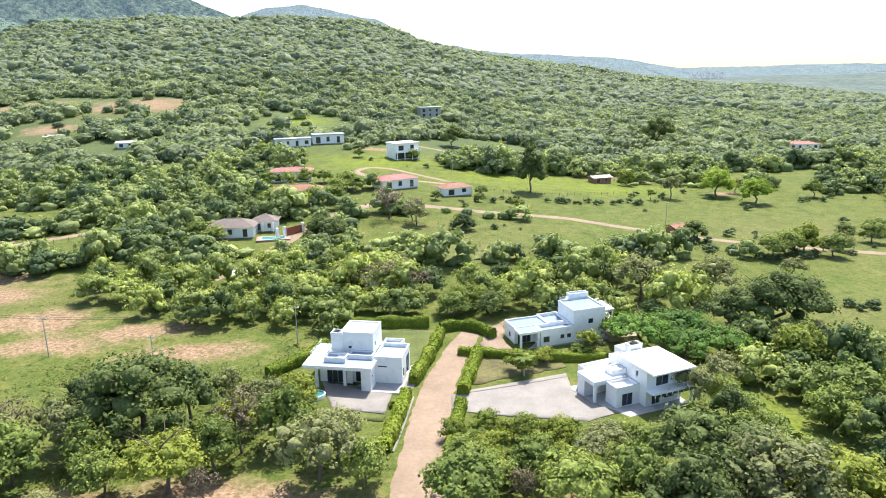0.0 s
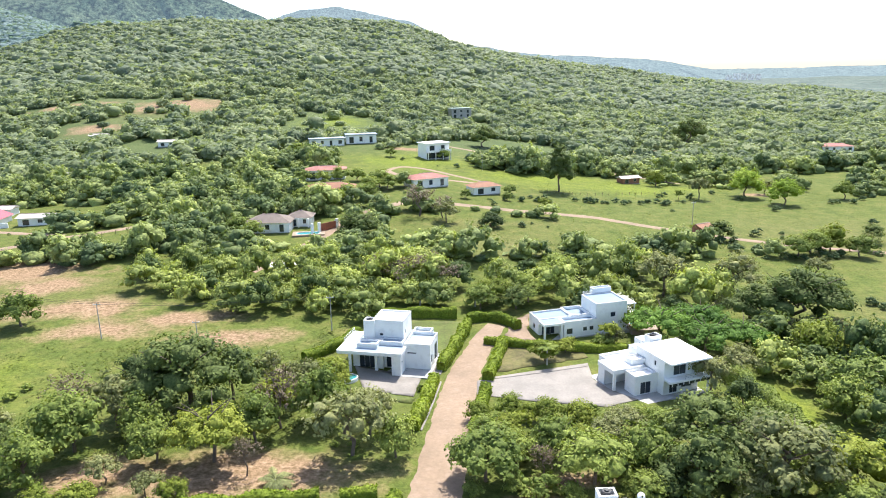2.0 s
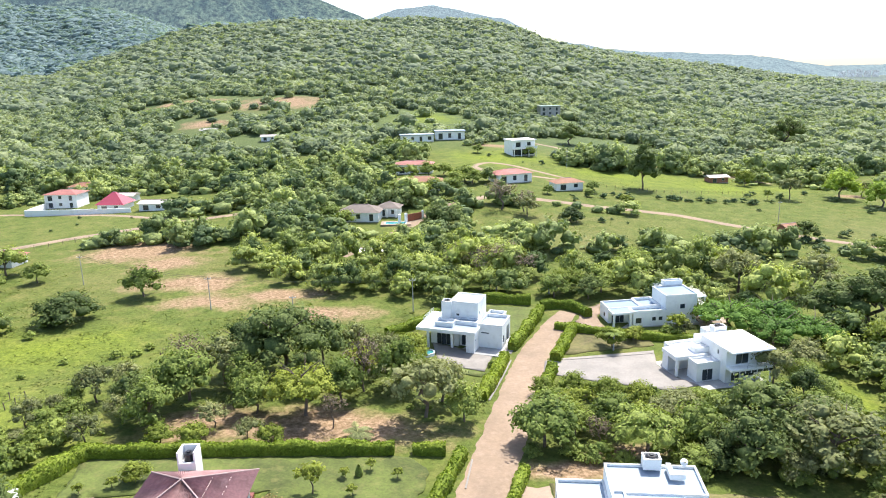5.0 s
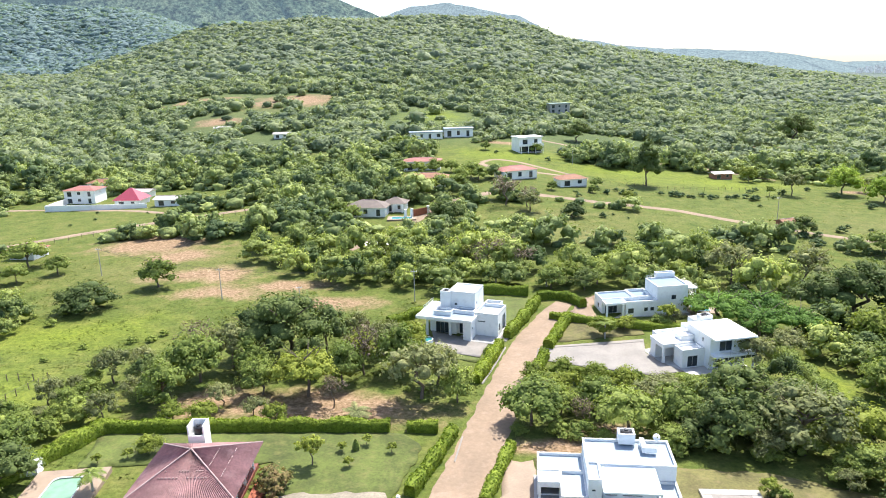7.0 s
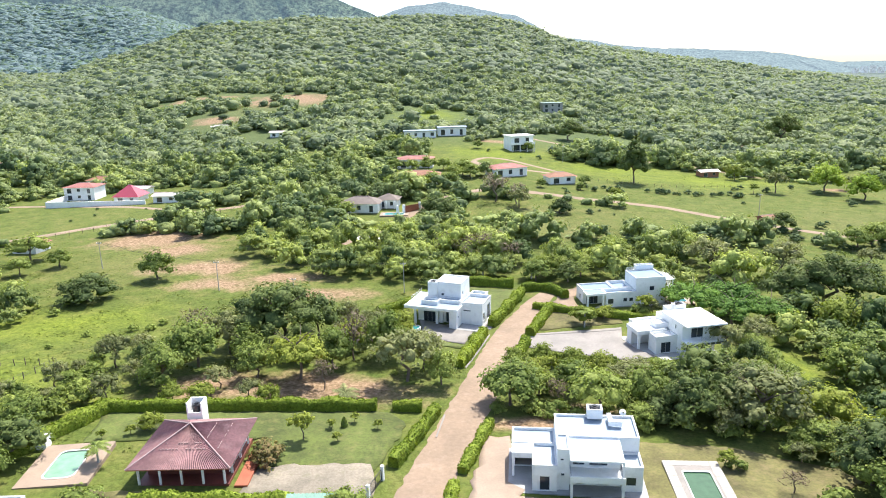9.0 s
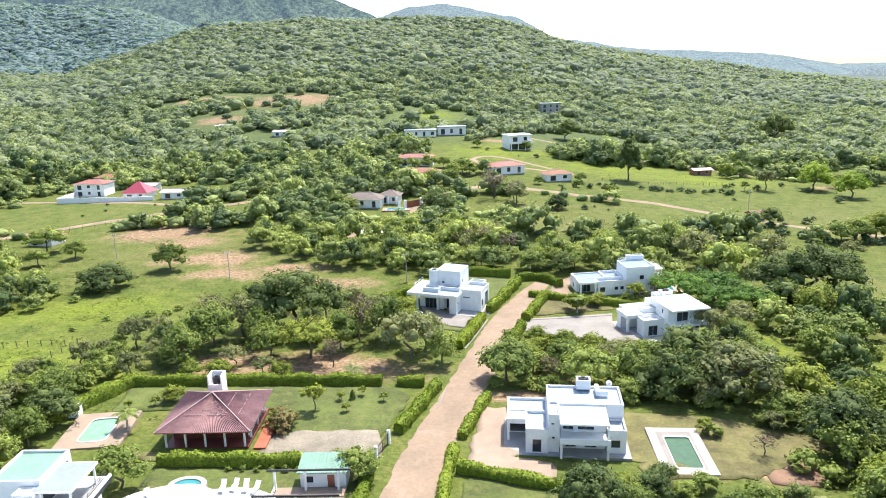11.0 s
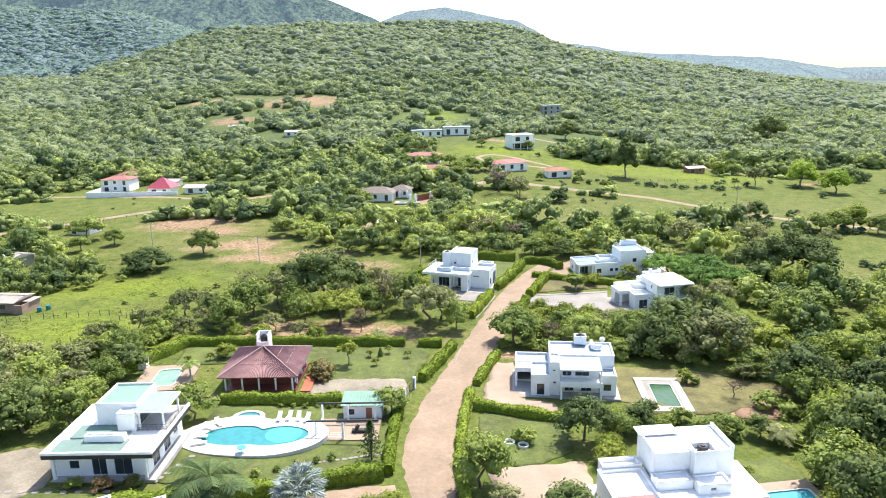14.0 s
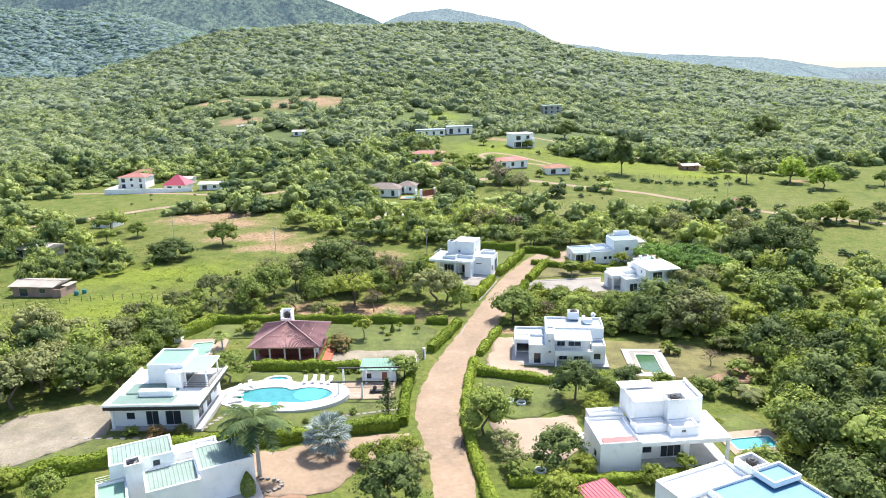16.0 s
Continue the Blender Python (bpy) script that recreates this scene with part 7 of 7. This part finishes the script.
part("bench", boxes((0.6, 3.2, -1.2, -0.5, 0.35, 0.80)), BLACK, PV, "low dark bench")
SH = thing("shed", pose(-10.4, 38.6, gz(-10.4, 38.6)), "white shed with a pale green sheet roof", "shed")
part("wall", pierced(bmesh.new(), -2.8, 2.8, -0.3, 2.6, [(0.5, 1.4, 0.1, 2.1), (-2.2, -1.2, 1.0, 1.9)], lambda u, s, v: (u, -1.6 + 0.15 * s, v)), WHITE, SH)
for q in ((-2.8, 2.8, 1.45, 1.6, -0.3, 2.6), (-2.8, -2.65, -1.45, 1.45, -0.3, 2.6), (2.65, 2.8, -1.45, 1.45, -0.3, 2.6)):
    part("wall", boxes(q), WHITE, SH)
part("door", boxes((0.52, 1.38, -1.54, -1.5, 0.1, 2.08)), WOOD_RED, SH, "dark door")
part("pane", boxes((-2.18, -1.22, -1.54, -1.5, 1.02, 1.88)), GLASS, SH)
ribbed(SH, -3.1, 3.1, -2.1, 2.0, 2.68, 3.05, ROOF_GREEN)
# Unidentified dark shape; its form as a cement mixer is assumed.
MX = thing("cement_mixer", pose(-10.9, 32.6, Pz + 0.35, 0, 0, 30), "unidentified dark shape on the pavilion floor, built as a mixer", "machine")
bm = bmesh.new()
tube(bm, (0, 0, 0.5), (0.35, 0, 0.85), 0.16, 0.32, 12), tube(bm, (0.35, 0, 0.85), (0.55, 0, 1.05), 0.32, 0.2, 12)
part("drum", bm, BLACK, MX)
for y in (-0.3, 0.3):
    bm = bmesh.new()
    tube(bm, (-0.3, y, 0), (0.2, 0, 0.7), 0.03, 0.03, 6), tube(bm, (0.5, y, 0), (0.2, 0, 0.7), 0.03, 0.03, 6)
    part("leg", bm, BLACK, MX)


# ---- garden furniture and small things ----
def lounger():
    t = thing("sun_lounger", pose(0, 0, 0), "white plastic sun lounger beside the pool", "lounger", "sun loungers")
    part("frame", boxes((-0.32, 0.32, -0.95, 0.35, 0.26, 0.34)), WHITE, t)
    bm = bmesh.new()
    v = [bm.verts.new(p) for p in ((-0.32, 0.35, 0.28), (0.32, 0.35, 0.28), (0.32, 0.95, 0.80), (-0.32, 0.95, 0.80), (-0.32, 0.35, 0.36), (0.32, 0.35, 0.36), (0.32, 0.90, 0.86), (-0.32, 0.90, 0.86))]
    for f in ((3, 2, 1, 0), (4, 5, 6, 7), (0, 1, 5, 4), (1, 2, 6, 5), (2, 3, 7, 6), (3, 0, 4, 7)):
        bm.faces.new([v[i] for i in f])
    part("backrest", bm, WHITE, t)
    for x in (-0.27, 0.27):
        for y in (-0.85, 0.25):
            part("leg", boxes((x - 0.035, x + 0.035, y - 0.035, y + 0.035, 0.0, 0.26)), WHITE, t)
    return t


L0 = lounger()
deck_z = gz(-24.6, 31.0) + 0.605
first = True
for x, y, a in ((-22.3, 35.6, 0), (-20.9, 35.8, -8), (-19.5, 35.6, 4), (-18.2, 35.2, -12), (-30.6, 34.2, 40), (-31.6, 33.0, 60), (-32.0, 30.6, 85), (-31.6, 28.8, 100)):
    m = pose(x, y, max(deck_z, gz(x, y) + 0.12), 0, 0, a)
    if first:
        L0.matrix_world, first = m, False
    else:
        copy_thing(L0, m)


def umbrella_table(x, y, z):
    t = thing("garden_table", pose(x, y, z), "small round turquoise table on the pool deck", "table")
    bm = bmesh.new()
    tube(bm, (0, 0, 0.7), (0, 0, 0.75), 0.62, 0.62, 18)
    part("tabletop", bm, WATER_PALE, t)
    bm = bmesh.new()
    tube(bm, (0, 0, 0), (0, 0, 0.7), 0.06, 0.05, 8)
    part("stem", bm, WHITE, t)
    bm = bmesh.new()
    tube(bm, (0, 0, 0), (0, 0, 0.06), 0.32, 0.28, 12)
    part("foot", bm, WHITE, t)


umbrella_table(-25.2, 26.6, deck_z)
B = thing("pump_house", pose(-51.2, 56.4, gz(-51.2, 56.4), 0, 0, 6), "white pump house at the end of the pool", "shed")
part("wall", boxes((-0.9, 0.9, -0.8, 0.8, -0.4, 1.5)), WHITE, B)
part("roof", boxes((-1.0, 1.0, -0.9, 0.9, 1.502, 1.62)), ROOF_WHITE, B)


def stone_path(pts, n, size, label):
    t = thing("stepping_stones", pose(pts[0][0], pts[0][1], gz(*pts[0])), label, "path", kind="structure")
    q = along([(*p, 1) for p in pts], 0.3)
    rng = random.Random(n)
    for i in np.linspace(0, len(q) - 1, n).astype(int):
        x, y = q[i][:2]
        bm = bmesh.new()
        k = [(size * rng.uniform(0.8, 1.1) * math.cos(a), size * 0.7 * rng.uniform(0.8, 1.1) * math.sin(a)) for a in np.arange(0, 6.2, 0.9)]
        slab(bm, k, -0.1, 0.17)
        ob = part("stone", bm, PAVING, t)
        ob.location = Vector((x, y, gz(x, y))) - Vector(t.location)


stone_path([(-17, 24.2), (-12, 25.2), (-6.6, 27.2)], 14, 0.42, "pale stepping stones across the garden")
stone_path([(-50.5, 17.2), (-44, 17.0), (-37, 17.6)], 9, 0.5, "pale stepping stones in the front lawn")
stone_path([(-34.0, 19.8), (-32.6, 23), (-31.6, 26)], 7, 0.5, "pale stepping stones to the pool")


def motorcycle(x, y, yaw):
    t = thing("motorcycle", pose(x, y, gz(x, y) + 0.07, 0, 0, yaw), "dark motorcycle parked beside the hedge", "motorcycle")
    for k, cx in enumerate((-0.62, 0.62)):
        w = new("wheel")
        w.parent = t
        for nm, r0, r1, mt in (("tyre", 0.31, 0.22, BLACK), ("rim", 0.22, 0.18, FRAME)):
            bm = bmesh.new()
            n = 20
            o, i = [], []
            for s in (-0.05, 0.05):
                o.append([bm.verts.new((cx + r0 * math.cos(a), s, 0.31 + r0 * math.sin(a))) for a in np.linspace(0, 6.283, n, endpoint=False)])
                i.append([bm.verts.new((cx + r1 * math.cos(a), s, 0.31 + r1 * math.sin(a))) for a in np.linspace(0, 6.283, n, endpoint=False)])
            for j in range(n):
                h = (j + 1) % n
                bm.faces.new((o[0][j], o[0][h], o[1][h], o[1][j])), bm.faces.new((i[0][h], i[0][j], i[1][j], i[1][h]))
                bm.faces.new((o[0][h], o[0][j], i[0][j], i[0][h])), bm.faces.new((o[1][j], o[1][h], i[1][h], i[1][j]))
            part(nm, bm, mt, w)
    bm = bmesh.new()
    tube(bm, (-0.62, 0, 0.31), (-0.1, 0, 0.55), 0.05, 0.07, 8), tube(bm, (-0.1, 0, 0.55), (0.42, 0, 0.78), 0.09, 0.06, 8), tube(bm, (0.62, 0, 0.31), (0.42, 0, 0.92), 0.04, 0.04, 8)
    part("chassis", bm, BLACK, t)
    part("engine", boxes((-0.18, 0.2, -0.14, 0.14, 0.24, 0.52)), FRAME, t)
    bm = bmesh.new()
    tube(bm, (-0.05, 0, 0.78), (0.38, 0, 0.84), 0.13, 0.10, 10)
    part("fuel_tank", bm, FLOOR_RED, t)
    part("seat", boxes((-0.72, -0.06, -0.12, 0.12, 0.70, 0.80)), BLACK, t)
    bm = bmesh.new()
    tube(bm, (0.38, -0.36, 0.98), (0.38, 0.36, 0.98), 0.02, 0.02, 6)
    part("handlebar", bm, BLACK, t)
    bm = bmesh.new()
    tube(bm, (0.46, 0, 0.86), (0.56, 0, 0.85), 0.09, 0.08, 10)
    part("headlight", bm, FRAME, t)


motorcycle(3.1, 16.4, 78)

C = thing("carport", pose(18.6, 0.8, gz(18.6, 0.8), 0, 0, 24), "small carport with a pink-red sheet roof", "carport")
for x in (-1.8, 1.8):
    for y in (-2.2, 2.0):
        column(C, x, y, -0.3, 2.3, 0.18)
ribbed(C, -2.1, 2.1, -2.6, 2.3, 2.3, 2.6, FUCHSIA)

TB = thing("garden_bench_table", pose(9.6, 13.4, gz(9.6, 13.4), 0, 0, 10), "white-topped brick barbecue table in the yard", "table")
part("tabletop", boxes((-0.7, 0.7, -0.4, 0.4, 0.82, 0.92)), WHITE, TB)
for x in (-0.5, 0.5):
    part("leg", boxes((x - 0.12, x + 0.12, -0.35, 0.35, -0.1, 0.82)), BRICK, TB)
for x, y in ((12.8, 9.6), (12.4, 29.6), (10.6, 30.4)):
    t = thing("planter", pose(x, y, gz(x, y)), "white round planter ring under the tree", "planter", "planters")
    part("rim", ring_slab(bmesh.new(), [(0.75 * math.cos(a), 0.75 * math.sin(a)) for a in ang[::4]], [(0.62 * math.cos(a), 0.62 * math.sin(a)) for a in ang[::4]], -0.1, 0.4), WHITE, t)
R = thing("planting_ring", pose(-21.6, 5.6, gz(-21.6, 5.6)), "flower bed edged with pale stones under the palm", "flower bed")
rng = random.Random(8)
for k in range(18):
    a = k * 2 * math.pi / 18
    bm = bmesh.new()
    slab(bm, [(2.4 * math.cos(a) + 0.28 * math.cos(b) * rng.uniform(0.8, 1.2), 1.5 * math.sin(a) + 0.22 * math.sin(b)) for b in np.arange(0, 6.2, 1.0)], -0.1, 0.3)
    part("stone", bm, PAVING, R)
# tanks in the roof towers
for hx, hy, yaw, lx, ly, z in ((6.8, 105.0, -20, -6.7, 4.95, 7.55), (41.2, 94.6, 12.3, 10.36, 3.6, 6.36), (15.4, 46.0, -6, 8.3, 9.8, 6.12), (20.3, 9.5, 5.4, 11.23, 4.35, 7.1), (24.2, -0.6, 24, 11.3, -2.7, 5.45), (-33.4, 8.2, 27, -4.3, -5.3, 5.25)):
    c, s = math.cos(radians(yaw)), math.sin(radians(yaw))
    water_tank(hx + c * lx - s * ly, hy + s * lx + c * ly, gz(hx, hy) + 0.1 + z, 0.62, 0.75)
# climbing toy and heap by the first villa
T = thing("paddling_pool", pose(-2.8, 104.2, gz(-2.8, 104.2)), "round turquoise garden pool partly hidden by shrubs", "pool")
part("rim", ring_slab(bmesh.new(), [(2.3 * math.cos(a), 1.6 * math.sin(a)) for a in ang[::3]], [(2.1 * math.cos(a), 1.45 * math.sin(a)) for a in ang[::3]], -0.4, 0.6), WHITE, T)
bm = bmesh.new()
slab(bm, [(2.1 * math.cos(a), 1.45 * math.sin(a)) for a in ang[::3]], 0.0, 0.5)
part("water", bm, WATER_BLUE, T)
# walls and gate posts of the garden with the red gate
RG = thing("garden_gate", pose(-7.0, 204, gz(-7.0, 204), 0, 0, 40), "red-brown timber gate between pale posts", "gate")
for k in range(8):
    part("board", boxes((-3.0 + k * 0.75, -3.0 + k * 0.75 + 0.7, -0.05, 0.05, -0.2, 2.4)), WOOD_RED, RG)
for x in (-3.4, 3.4, -6.0):
    part("gate_post", boxes((x - 0.35, x + 0.35, -0.35, 0.35, -0.5, 2.9)), WHITE, RG)
